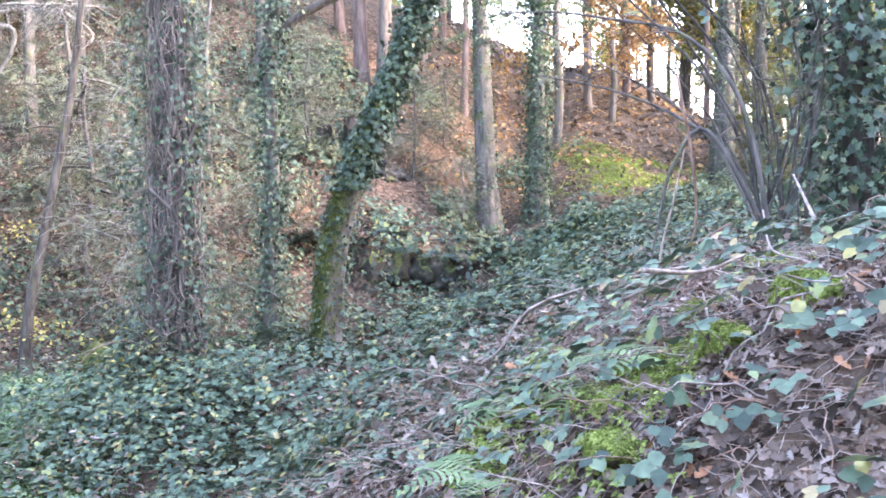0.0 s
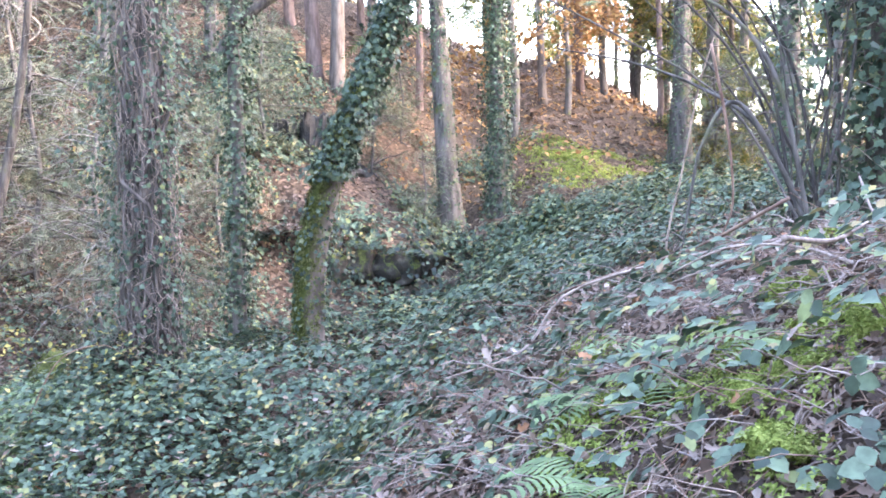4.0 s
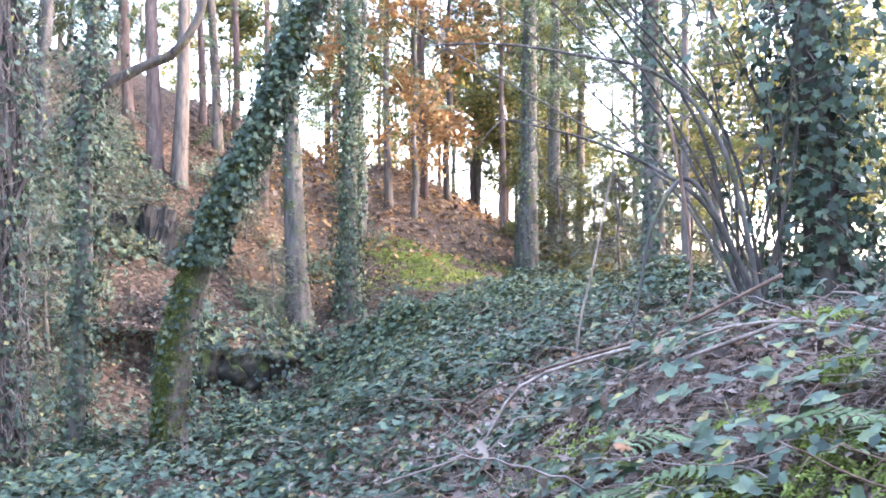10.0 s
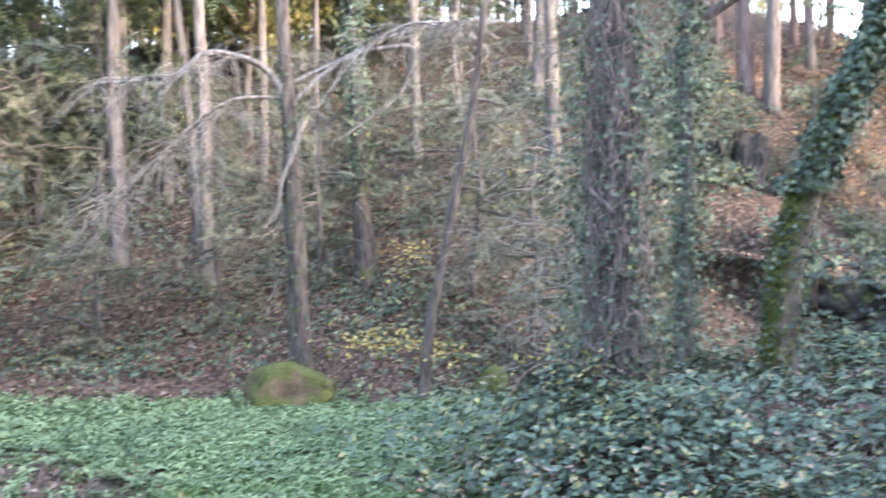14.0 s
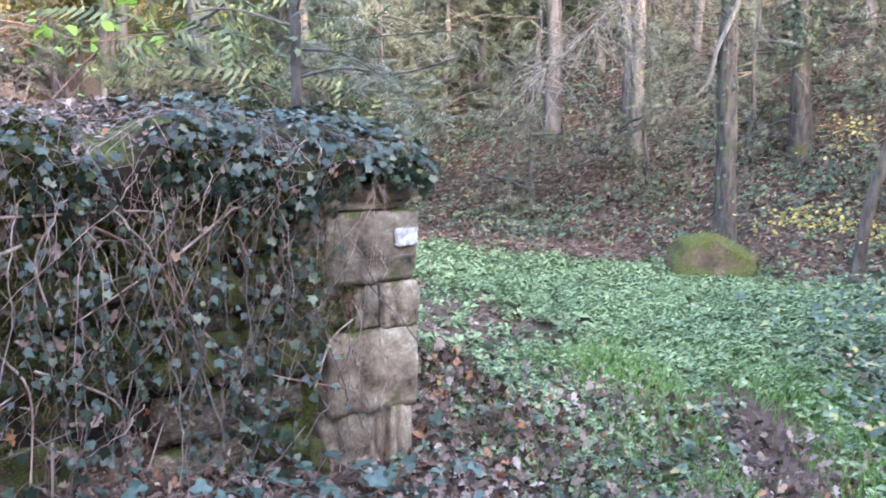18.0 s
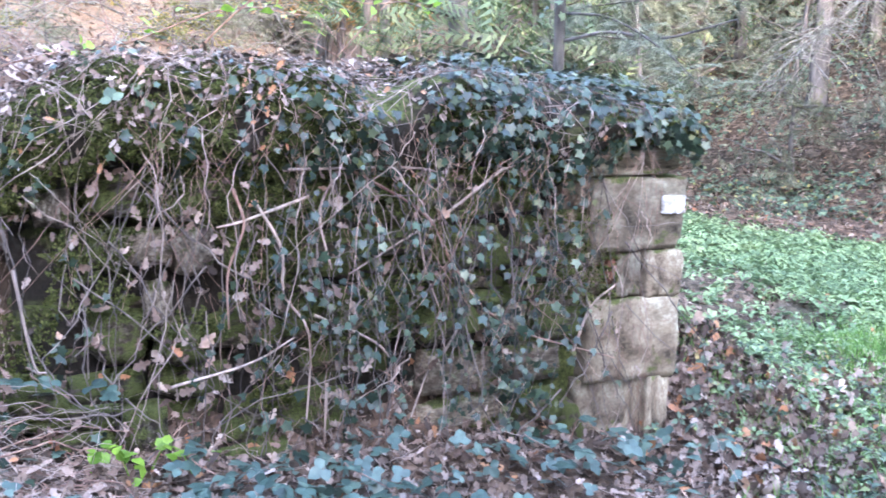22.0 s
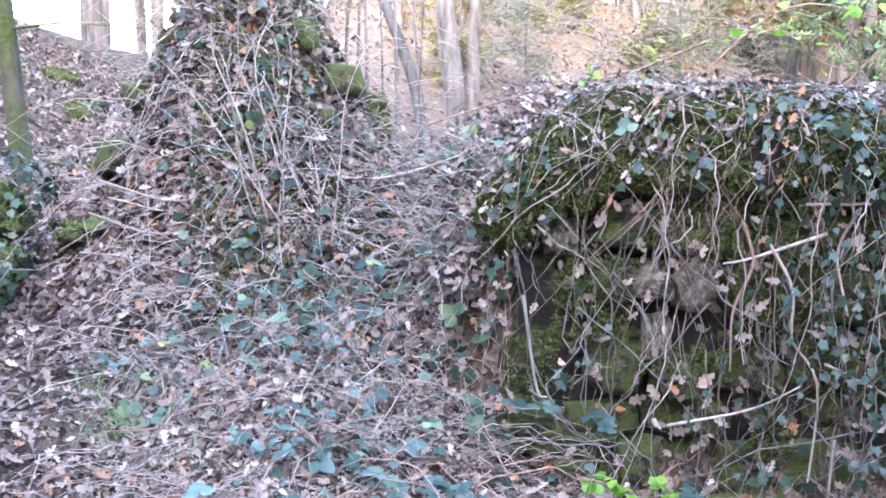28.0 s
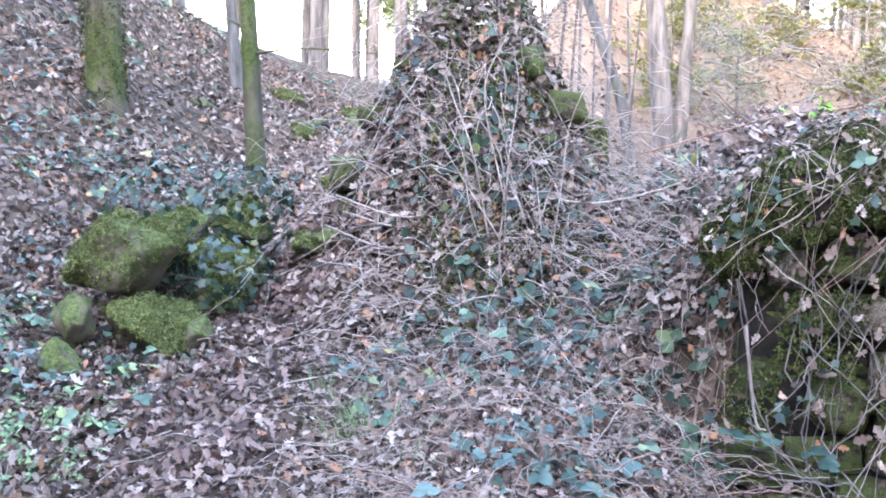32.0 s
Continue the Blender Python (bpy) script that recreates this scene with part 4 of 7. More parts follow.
# beside the hollow way
g = tree("mossy_tree", (-9.3, -2.85), stand((-9.3, -2.85), (-0.002, 0.004), 9), 0.14, 0.09, M_MOSSBARK, "stout moss-covered trunk on the leafy slope", seed=101, flare=1.15)
tagged(part("moss_cover", moss_on(np.array([(0, 0, h) for h in np.linspace(0, 4, 9)]), np.linspace(0.147, 0.13, 9), 2200, np.random.default_rng(5), 0, 1), g, "thick green bark moss"), kind="stuff")
tree("mossy_sapling", (-8.77, -1.43), stand((-8.77, -1.43), (0.01, -0.03), 7), 0.065, 0.03, M_MOSSBARK, "slim mossy trunk with bare side twigs", seed=103, flare=1.25, sides=10,
     limbs=[([(-8.76, -1.45, 1.35), (-8.6, -1.0, 1.38), (-8.5, -0.5, 1.34)], 0.012, 0.004), ([(-8.76, -1.45, 1.5), (-8.9, -1.75, 1.62), (-9.0, -2.05, 1.58)], 0.012, 0.004), ([(-8.76, -1.45, 0.95), (-8.7, -1.6, 0.98)], 0.012, 0.006)])
tree("mossy_sapling", (-12.4, -2.85), stand((-12.4, -2.85), (0.02, -0.05), 8), 0.06, 0.03, M_BARK, "slim grey stem on the leafy slope", seed=104, sides=8)
tree("forked_tree", (-14.72, 2.0), [(-14.72, 2.0, -0.6), (-14.72, 1.95, 0.6), (-14.73, 1.85, 1.6), (-14.74, 1.75, 2.4), (-14.8, 1.3, 5.0), (-14.9, 1.0, 8.0)], 0.16, 0.08, M_PALE, "pale forked trunk behind the ruined heap", seed=105, sides=10,
     limbs=[([(-14.72, 2.0, -0.6), (-14.85, 2.15, 0.4), (-14.9, 2.2, 1.5), (-14.9, 2.25, 2.6), (-14.9, 2.3, 5.0)], 0.10, 0.06)])
for i in range(8):
    rng = np.random.default_rng(820 + i)
    b = (-10.85 + rng.normal(0, 0.4), 0.5 + 0.13 * i)
    tree("thin_sapling", b, stand(b, (rng.normal(0, 0.03), rng.normal(0, 0.07)), rng.uniform(3.0, 4.6)), rng.uniform(0.012, 0.026), 0.006, M_PALE, "thin pale young stem behind the heap", seed=830 + i, sides=6, flare=1.1, group="young stems behind the heap")
tree("pale_tree", (-24.5, 4.95), stand((-24.5, 4.95), (-0.008, -0.03), 10), 0.14, 0.08, M_PINE, "pale pinkish trunk on the sunlit slope", seed=106, sides=8)
tree("leaning_tree", (-12.78, 1.37), [(-12.78, 1.5, -0.3), (-12.78, 1.37, 0.86), (-12.79, 0.93, 2.11), (-12.8, 0.3, 4.0)], 0.075, 0.04, M_BARK, "thin dark leaning trunk behind the heap", seed=107, sides=8)
tree("slope_tree", (-15.5, -4.8), stand((-15.5, -4.8), (0.0, 0.02), 8), 0.09, 0.05, M_BARK, "slim trunk on the brow of the slope", seed=108, sides=8)


# ---- the shrubby bank on the right: hazel stems and the ivied trunk ----
def hazel():
    rng = np.random.default_rng(120)
    t = thing("hazel_shrub", (1.26, 6.7, z_at(1.26, 6.7)), "bare hazel stool with many arching grey stems", "shrub")
    loc = np.array(t.location)
    ends = [(0.15, 6.94, 2.74), (0.36, 6.88, 2.74), (0.5, 7.1, 2.9), (0.6, 6.79, 2.73), (0.8, 6.72, 2.9), (0.95, 6.9, 3.0), (1.02, 6.62, 2.9), (1.17, 6.55, 2.9), (1.35, 6.9, 3.0), (0.75, 7.4, 2.9), (1.5, 7.2, 3.1), (0.3, 7.5, 2.6), (0.0, 7.1, 2.3), (1.1, 7.1, 2.9), (1.4, 6.6, 2.8), (0.2, 6.8, 2.95)]
    for i, e in enumerate(ends):
        e = np.array(e)
        b = np.array([1.26, 6.75, 1.0]) + rng.normal(0, 0.09, 3) * (1, 1, 0.3)
        m = b * 0.5 + e * 0.5 + np.array([0.18, 0.05, 0.12]) * rng.uniform(0.3, 1.4)
        top = e + (e - m) * 1.3 + np.array([0, 0, -0.1])
        q = curve_through([b, m, e, top], 16) - loc
        part("stem", trunk_mesh("stem", q, np.linspace(rng.uniform(0.006, 0.014), 0.0035, 16), M_DARKBARK if i % 4 else M_BARK, sides=7, knobs=0.1, seed=i), t)
        lines, rad = twig_fan(q, 14, 0.5, 0.0042, rng, lift=0.2, droop=0.2, low=0.25)
        tagged(part("twig_mass", tubes("twig_mass", lines, rad, M_PALE, 4), t), kind="stuff")
    for pts in ([(1.09, 6.48, 1.1), (0.91, 6.51, 1.91), (0.58, 6.57, 2.33), (0.12, 6.7, 2.46), (-0.27, 6.79, 2.52), (-0.67, 6.86, 2.51)], [(1.07, 6.49, 1.1), (0.85, 6.58, 1.61), (0.56, 6.67, 1.85), (0.18, 6.77, 2.02), (-0.28, 6.87, 2.13)],
                [(1.1, 6.5, 1.1), (0.7, 6.45, 1.75), (0.5, 6.5, 1.55), (0.42, 6.5, 1.2), (0.38, 6.5, 0.95)]):
        q = curve_through(pts, 24) - loc
        part("stem", trunk_mesh("stem", q, np.linspace(0.017, 0.005, 24), M_BARK, sides=7, knobs=0.12, seed=5), t, "long arching grey stem")
        lines, rad = twig_fan(q, 10, 0.4, 0.004, rng, lift=-0.1, droop=0.4, low=0.4)
        tagged(part("twig_mass", tubes("twig_mass", lines, rad, M_PALE, 4), t), kind="stuff")


hazel()
g = tree("ivy_clad_tree", (1.75, 6.92), [(1.75, 6.92, 0.9), (1.72, 6.91, 1.8), (1.6, 6.85, 2.8), (1.5, 6.8, 4.5), (1.5, 6.8, 7.0)], 0.12, 0.08, M_DARKBARK, "dark trunk smothered in large-leaved ivy on the bank", ivy=3600, ivy_size=0.055, ivy_spread=0.26, ivy_range=(0.0, 0.7), seed=131)
rng = np.random.default_rng(133)
lines, rad = twig_fan([(0, 0, 0), (-0.05, 0, 1.0), (-0.2, 0, 2.4)], 120, 0.8, 0.006, rng, lift=0.3, droop=0.3, low=0.0)
tagged(part("hanging_twig_mass", tubes("hanging_twig_mass", lines, rad, M_PALE, 4), g), kind="stuff")
whip = thing("tall_whip", (0.77, 8.64, z_at(0.77, 8.64)), "single thin arching bare stem among the brambles", "stem")
q = curve_through([(0.75, 8.66, 0.2), (0.77, 8.64, 0.85), (0.88, 8.61, 1.38), (0.99, 8.52, 2.05), (1.08, 8.43, 2.41)], 16) - np.array(whip.location)
part("stem", trunk_mesh("stem", q, np.linspace(0.012, 0.005, 16), M_TWIG, sides=6, knobs=0.1), whip)


# ---- rocks ----
def rock_mesh(name, size, material, seed, angular=0.8):
    bm = bmesh.new()
    bmesh.ops.create_icosphere(bm, subdivisions=4, radius=1.0)
    r = np.random.default_rng(seed)
    cuts = r.normal(size=(16, 3))
    cuts /= np.linalg.norm(cuts, axis=1, keepdims=True)
    far = r.uniform(0.5, 0.85, 16)
    for v in bm.verts:
        p = np.array(v.co)
        for c, f in zip(cuts, far):
            over = p @ c - f
            if over > 0:
                p = p - c * over * (0.6 + 0.4 * angular)
        q = Vector(p * 1.7) + Vector((seed * 3.1, 0, 0))
        p = p * (1 + 0.16 * noise.fractal(q, 0.6, 2.1, 5))
        v.co = p * np.array(size)
    me = bpy.data.meshes.new(name)
    bm.to_mesh(me)
    bm.free()
    me.materials.append(material)
    return me if material is M_ROCK else smooth(me)


def slab_mesh(name, size, material, seed):
    """An angular block: the hull of a few points, its faces roughened."""
    r = np.random.default_rng(seed)
    bm = bmesh.new()
    for c in [(i, j, k) for i in (-1, 1) for j in (-1, 1) for k in (-1, 1)]:
        for _ in range(2):
            bm.verts.new(np.array(c) * r.uniform(0.5, 1.0, 3))
    hull = bmesh.ops.convex_hull(bm, input=bm.verts[:])
    bmesh.ops.delete(bm, geom=[v for v in hull["geom_interior"] if isinstance(v, bmesh.types.BMVert)], context='VERTS')
    bmesh.ops.subdivide_edges(bm, edges=bm.edges[:], cuts=9, use_grid_fill=True)
    for v in bm.verts:
        p = Vector(v.co)
        q = p * 2.2 + Vector((seed * 2.3, 0, 0))
        step = noise.noise(Vector((q.x * 0.6, q.y * 0.6, q.z * 2.6)))
        v.co = Vector((p.x * size[0], p.y * size[1], p.z * size[2])) * (1 + 0.16 * noise.fractal(q, 0.7, 2.1, 5) + 0.12 * round(2.5 * step) / 2.5)
    me = bpy.data.meshes.new(name)
    bm.to_mesh(me)
    bm.free()
    me.materials.append(material)
    return me


def rock(name, at, size, material, label, seed, turn=0, tilt=0, group="", category="rock", blocky=False):
    me = (slab_mesh if material is M_ROCK or blocky else rock_mesh)(name, size, material, seed)
    ob = new(name, me)
    ob.matrix_basis = pose(*at, tilt, 0, turn)
    if (material is M_MOSSROCK and max(size) > 0.15) or material is M_MOSS:
        r = np.random.default_rng(seed)
        co, no = np.zeros(3 * len(me.vertices)), np.zeros(3 * len(me.vertices))
        me.vertices.foreach_get("co", co)
        me.vertices.foreach_get("normal", no)
        co, no = co.reshape(-1, 3), no.reshape(-1, 3)
        clump = vnoise(co[:, 0] * 5 + seed, co[:, 1] * 5 + co[:, 2] * 3, seed)
        top = np.where((no[:, 2] > -0.45) & (clump + 0.3 * no[:, 2] > 0.42))[0]
        if len(top):
            i = r.choice(top, 2200)
            tagged(part("moss", scatter("moss", HERB, co[i] + r.normal(0, 0.008, (2200, 3)), no[i], r.uniform(0.01, 0.024, 2200), M_SOFTMOSS if material is M_MOSS else M_STONEMOSS, 0.4, r), ob, "thick green moss cap"), kind="stuff")
    return tagged(ob, label, category, group)


rock("green_stone", (-8.6, 12.75, -1.2), (0.9, 0.6, 0.58), M_MOSSROCK, "large squared stone covered in yellow-green moss", 201, 30, category="stone")
for at, size, turn, tilt, seed, lab in (
        ((-6.15, -1.2, 0.29), (0.32, 0.30, 0.29), 8, -6, 202, "squarish boulder with a thick cap of moss"),
        ((-5.95, -0.99, 0.0), (0.24, 0.22, 0.22), 30, 0, 203, "mossy boulder beneath a larger one"),
        ((-5.98, -0.79, -0.04), (0.14, 0.11, 0.11), 0, 0, 204, "small mossy boulder beside the path"),
        ((-6.5, -0.86, 0.08), (0.22, 0.2, 0.34), 60, 0, 206, "dark ivy-hung boulder at the edge of the path"),
        ((-6.9, -0.88, 0.37), (0.27, 0.19, 0.15), 10, 4, 205, "flat boulder jutting over the path under ivy"),
        ((-6.95, -0.95, 0.12), (0.26, 0.14, 0.2), 10, 0, 211, "dark boulder wedged beneath the jutting one"),
        ((-6.62, -1.22, 0.3), (0.28, 0.22, 0.22), 70, 0, 212, "mossy boulder sunk behind the others"),
        ((-5.82, -1.3, 0.04), (0.14, 0.11, 0.13), 35, 0, 213, "mossy boulder leaning on the large one"),
        ((-5.52, -1.22, -0.06), (0.11, 0.11, 0.12), 15, 0, 207, "mossy boulder sunk in the leaves")):
    rock("boulder", at, size, M_MOSSROCK, lab, seed, turn, tilt, "boulders by the path")
rock("boulder", (-9.7, -0.75, z_at(-9.7, -0.75) - 0.02), (0.2, 0.17, 0.13), M_MOSSROCK, "mossy boulder farther up the path", 209, 0, 0, "boulders by the path")
rock("boulder", (-11.5, -1.9, z_at(-11.5, -1.9) - 0.03), (0.24, 0.2, 0.16), M_MOSSROCK, "mossy boulder on the slope", 210, 0, 0, "boulders by the path")
for i, (x, y, s) in enumerate(((-10.6, -2.6, 0.3), (-12.5, -2.0, 0.5), (-13.4, -2.6, 0.6), (-14.0, -1.9, 0.55), (-15.0, -2.2, 0.6), (-11.2, -3.6, 0.35), (-12.0, -4.6, 0.4))):
    rock("slope_rock", (x, y, z_at(x, y) - 0.04 * s), (s * 0.5, s * 0.42, s * 0.28), M_DARKROCK if i % 2 else M_MOSSROCK, "mossy rock jutting from the leafy slope", 240 + i, 50 * i, 0, "rocks on the slope")
for i, (x, y, s) in enumerate(((-6.75, -0.45, 0.12), (-7.1, -0.35, 0.15), (-7.35, -0.62, 0.13), (-6.6, -0.3, 0.1), (-7.7, -0.4, 0.14))):
    rock("path_stone", (x, y, z_at(x, y) + 0.01), (s * 1.4, s, 0.05), M_MOSSROCK, "flat mossy stone in the path", 220 + i, 30 * i, 0, "stones in the path", "stone")
# outcrop in the hillside, with a dark cleft, and the shaded hollow under the leaning tree
rock("outcrop", (-3.8, 22.75, 1.72), (0.40, 0.7, 1.25), M_ROCK, "dark upright rock slab beside a cleft", 231, 10, 6)
rock("outcrop", (-3.45, 22.95, 1.55), (0.62, 0.7, 0.42), M_ROCK, "sloping grey rock slab under leaves", 232, -15, -14)
rock("outcrop", (-4.55, 23.0, 1.75), (0.33, 0.6, 1.1), M_ROCK, "upright grey rock beside the cleft", 233, 5)
rock("outcrop", (-5.4, 22.9, 1.95), (0.7, 0.6, 0.7), M_ROCK, "low grey rock under ivy", 230, 50)
# shade of the black hollow is put into the dark colour of these rocks
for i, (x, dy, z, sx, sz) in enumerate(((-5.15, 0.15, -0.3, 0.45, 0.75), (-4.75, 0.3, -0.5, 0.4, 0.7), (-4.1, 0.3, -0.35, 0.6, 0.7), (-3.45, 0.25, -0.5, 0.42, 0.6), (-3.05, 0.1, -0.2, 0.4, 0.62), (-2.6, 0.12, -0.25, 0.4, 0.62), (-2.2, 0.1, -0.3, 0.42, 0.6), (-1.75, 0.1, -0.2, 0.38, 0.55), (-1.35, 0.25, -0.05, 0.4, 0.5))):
    rock("rock", (x, float(riser(np.array(x))) + dy, z), (sx, 0.38, sz * (1.0 if x < -3.2 else 0.8)), M_DARKROCK, "rock in the hillside step, coloured dark for the hollow's shade", 260 + i, 25 * i, 0, "rocks under the step")
rock("mossy_stump", (-6.3, 13.9, z_at(-6.3, 13.9) + 0.12), (0.34, 0.3, 0.42), M_MOSSROCK, "mossy rounded stump on the slope", 237, 0, category="stump")
rock("mossy_rock", (-5.7, 15.4, z_at(-5.7, 15.4) + 0.1), (0.5, 0.4, 0.35), M_ROCK, "dark mossy rock on the leafy slope", 238, 0)


# ---- the ruined wall ----
A, B = np.array([-5.42, 1.45]), np.array([-4.98, 4.17])
WL = float(np.linalg.norm(B - A))
WD = (B - A) / WL
WN = np.array([WD[1], -WD[0]])
WTURN = math.degrees(math.atan2(WD[1], WD[0]))


def on_wall(u, out, z):
    p = A + WD * u + WN * out
    return np.array([p[0], p[1], z])


def stone_shape(seed, worn=0.3, cuts=4, rough=0.13, grain=2.6, chip=0.0):
    """A rough block, one unit on each side, with worn corners and broken faces."""
    r = np.random.default_rng(seed)
    bm = bmesh.new()
    bmesh.ops.create_cube(bm, size=1.0)
    bmesh.ops.subdivide_edges(bm, edges=bm.edges[:], cuts=cuts, use_grid_fill=True)
    chips = r.normal(size=(5, 3))
    chips /= np.linalg.norm(chips, axis=1, keepdims=True)
    reach = r.uniform(0.52, 0.66, 5) + chip
    for v in bm.verts:
        p = np.array(v.co)
        ball = p / np.linalg.norm(p) * 0.62
        p = p * (1 - worn) + ball * worn
        for c, d in zip(chips, reach):
            over = p @ c - d
            if over > 0:
                p = p - c * over * 0.85
        v.co = p * (1 + rough * noise.fractal(Vector(p * grain) + Vector((seed * 1.7, 0, 0)), 0.7, 2.1, 4))
    me = bpy.data.meshes.new("stone")
    bm.to_mesh(me)
    bm.free()
    return smooth(me)


def stone_set(seed, material, worn=0.3, cuts=4, count=7, rough=0.13, grain=2.6, chip=0.0):
    out = []
    for i in range(count):
        me = stone_shape(seed + i, worn, cuts, rough, grain, chip)
        me.materials.append(material)
        out.append(me)
    return out


ROUGH = stone_set(300, M_STONE, 0.22, chip=0.05)
PALESTONE = stone_set(320, M_PALESTONE, 0.18, chip=0.07)
DRESSED = stone_set(340, M_QUOIN, 0.04, 11, rough=0.045, grain=5.0, chip=0.14)

wall = thing("ruined_wall", on_wall(WL / 2, -0.25, -0.7), "low ruined sandstone rubble wall overgrown with ivy and moss", "wall", kind="structure")
w_inv = Matrix.Translation(-wall.location)


def wall_top(u):
    return 0.80 + 0.03 * math.sin(5 * u) - 0.35 * math.exp(-((u + 0.05) / 0.18) ** 2) - 0.08 * math.exp(-((u - WL) / 0.3) ** 2)


def wall_stone(u, z, w, h, out, mesh, depth=0.34, tip=0.0):
    ob = part("stone", mesh, wall)
    p = on_wall(u, out - depth / 2, z)
    ob.matrix_basis = w_inv @ pose(*p, 0, tip, WTURN) @ Matrix.Diagonal((w, depth, h, 1))
    return ob


core_pts = [on_wall(u, o, z) for o in (-0.06, -0.5) for u in np.linspace(0.05, WL - 0.06, 12) for z in (-0.9, wall_top(u) - 0.08)]
cf = []
for i in range(11):
    a = 2 * i
    cf += [(a, a + 2, a + 3, a + 1), (24 + a, 24 + a + 1, 24 + a + 3, 24 + a + 2), (a + 1, a + 3, 24 + a + 3, 24 + a + 1)]
cf += [(0, 1, 25, 24), (22, 46, 47, 23)]
part("core", mesh_np("core", np.array(core_pts) - np.array(wall.location), cf, [M_SHADEMORTAR]), wall, "crumbled mortar core coloured near-black for shadowed gaps")
rng = np.random.default_rng(310)
# single stones that stand out on the face: middle, height, width, height, how far proud, pale or not
KNOWN = ((0.68, 0.295, 0.15, 0.17, 0.03, 1), (0.50, 0.315, 0.20, 0.13, 0.01, 1), (0.36, 0.30, 0.13, 0.15, 0.0, 0), (0.55, 0.09, 0.10, 0.17, 0.02, 1), (0.40, -0.02, 0.22, 0.2, 0.0, 0), (0.63, -0.07, 0.2, 0.13, 0.02, 0), (0.2, 0.49, 0.13, 0.2, 0.0, 1),
         (0.45, 0.50, 0.3, 0.17, 0.0, 0), (0.72, 0.48, 0.24, 0.16, 0.01, 0), (0.95, 0.46, 0.22, 0.15, 0.0, 0), (0.9, 0.27, 0.2, 0.2, -0.01, 0), (1.75, -0.27, 0.34, 0.18, 0.01, 1), (2.08, -0.26, 0.26, 0.15, 0.0, 1), (1.76, -0.46, 0.4, 0.16, 0.01, 1), (2.1, -0.45, 0.26, 0.17, 0.0, 0), (1.95, 0.47, 0.26, 0.16, 0.0, 0))
taken = []
for u, zc, w, h, out, pale in KNOWN:
    wall_stone(u, zc, w, h, out + 0.02, (PALESTONE if pale else ROUGH)[int(rng.integers(7))], tip=rng.normal(0, 2.5))
    taken.append((u - w / 2, u + w / 2, zc - h / 2, zc + h / 2))
z = -0.86
while z < 0.74:
    h = rng.uniform(0.12, 0.21)
    u = rng.uniform(0.02, 0.12)
    while u < WL - 0.5:
        w = min(rng.uniform(0.16, 0.42), WL - 0.42 - u)
        zc = z + h / 2 + 0.03 * math.sin(2.6 * u + 7 * z)
        clash = any(u + w * 0.85 > a and u + w * 0.15 < b and zc + h * 0.35 > c and zc - h * 0.35 < d for a, b, c, d in taken)
        if w > 0.06 and zc < wall_top(u + w / 2):
            if clash:
                wall_stone(u + w / 2, zc, w, h, -0.07, ROUGH[rng.integers(7)], tip=rng.normal(0, 3))
            elif h > 0.16 and rng.uniform() < 0.4:
                k = rng.uniform(0.4, 0.6)
                for zz, hh in ((zc - h / 2 + h * k / 2, h * k), (zc + h * k / 2, h * (1 - k))):
                    wall_stone(u + w / 2, zz, w * 1.0, hh * 0.98, rng.normal(-0.01, 0.03), (PALESTONE if rng.uniform() < 0.12 else ROUGH)[rng.integers(7)], tip=rng.normal(0, 4))
            else:
                wall_stone(u + w / 2, zc, w * 1.0, h * 1.0, rng.normal(0.0, 0.03), (PALESTONE if rng.uniform() < 0.15 else ROUGH)[rng.integers(7)], tip=rng.normal(0, 4))
        u += w
    z += h
quoins = ((2.49, 0.60, 0.52, 0.12, -0.01), (2.54, 0.38, 0.46, 0.32, 0.03), (2.685, 0.115, 0.19, 0.215, 0.03), (2.515, 0.115, 0.13, 0.2, 0.015), (2.55, -0.175, 0.46, 0.38, 0.03), (2.69, -0.52, 0.12, 0.34, 0.03), (2.59, -0.52, 0.1, 0.34, -0.01), (2.42, -0.49, 0.25, 0.28, 0.0), (2.5, -0.8, 0.5, 0.24, 0.0), (2.255, 0.47, 0.12, 0.13, 0.0), (2.22, 0.34, 0.17, 0.14, 0.01), (2.3, 0.2, 0.24, 0.1, -0.01), (2.36, 0.08, 0.2, 0.14, -0.02), (2.2, -0.05, 0.22, 0.2, -0.02))
for i, (u, zc, w, h, out) in enumerate(quoins):
    block = tagged(wall_stone(u, zc, w * 0.985, h * 0.975, out + 0.02, (DRESSED if i < 8 else PALESTONE)[i % 7], depth=0.4, tip=0 if i == 1 else rng.normal(0, 1.2)), "large dressed sandstone corner block" if i < 9 else "")
    if i == 1:
        marked = block
brick = wall_stone(2.43, 0.13, 0.055, 0.13, 0.04, stone_set(390, M_BRICK, 0.15, 2, 1)[0], depth=0.2)
tagged(brick, "broken piece of red brick")
bm = bmesh.new()
bmesh.ops.create_cube(bm, size=1.0)
bmesh.ops.subdivide_edges(bm, edges=[e for e in bm.edges], cuts=9, use_grid_fill=True)
for v in bm.verts:
    v.co = Vector((v.co.x * 0.108 + 0.012 * noise.noise(v.co * 7), v.co.y * 0.014, v.co.z * 0.07 + 0.014 * noise.noise(v.co * 6 + Vector((3, 0, 0)))))
mark = bpy.data.meshes.new("paint_mark")
bm.to_mesh(mark)
bm.free()
mark.materials.append(M_PAINT)
ob = part("paint_mark", mark, marked, "white painted trail mark")
ob.matrix_basis = marked.matrix_basis.inverted() @ w_inv @ pose(*on_wall(2.70, 0.061, 0.422), 0, 0, WTURN)

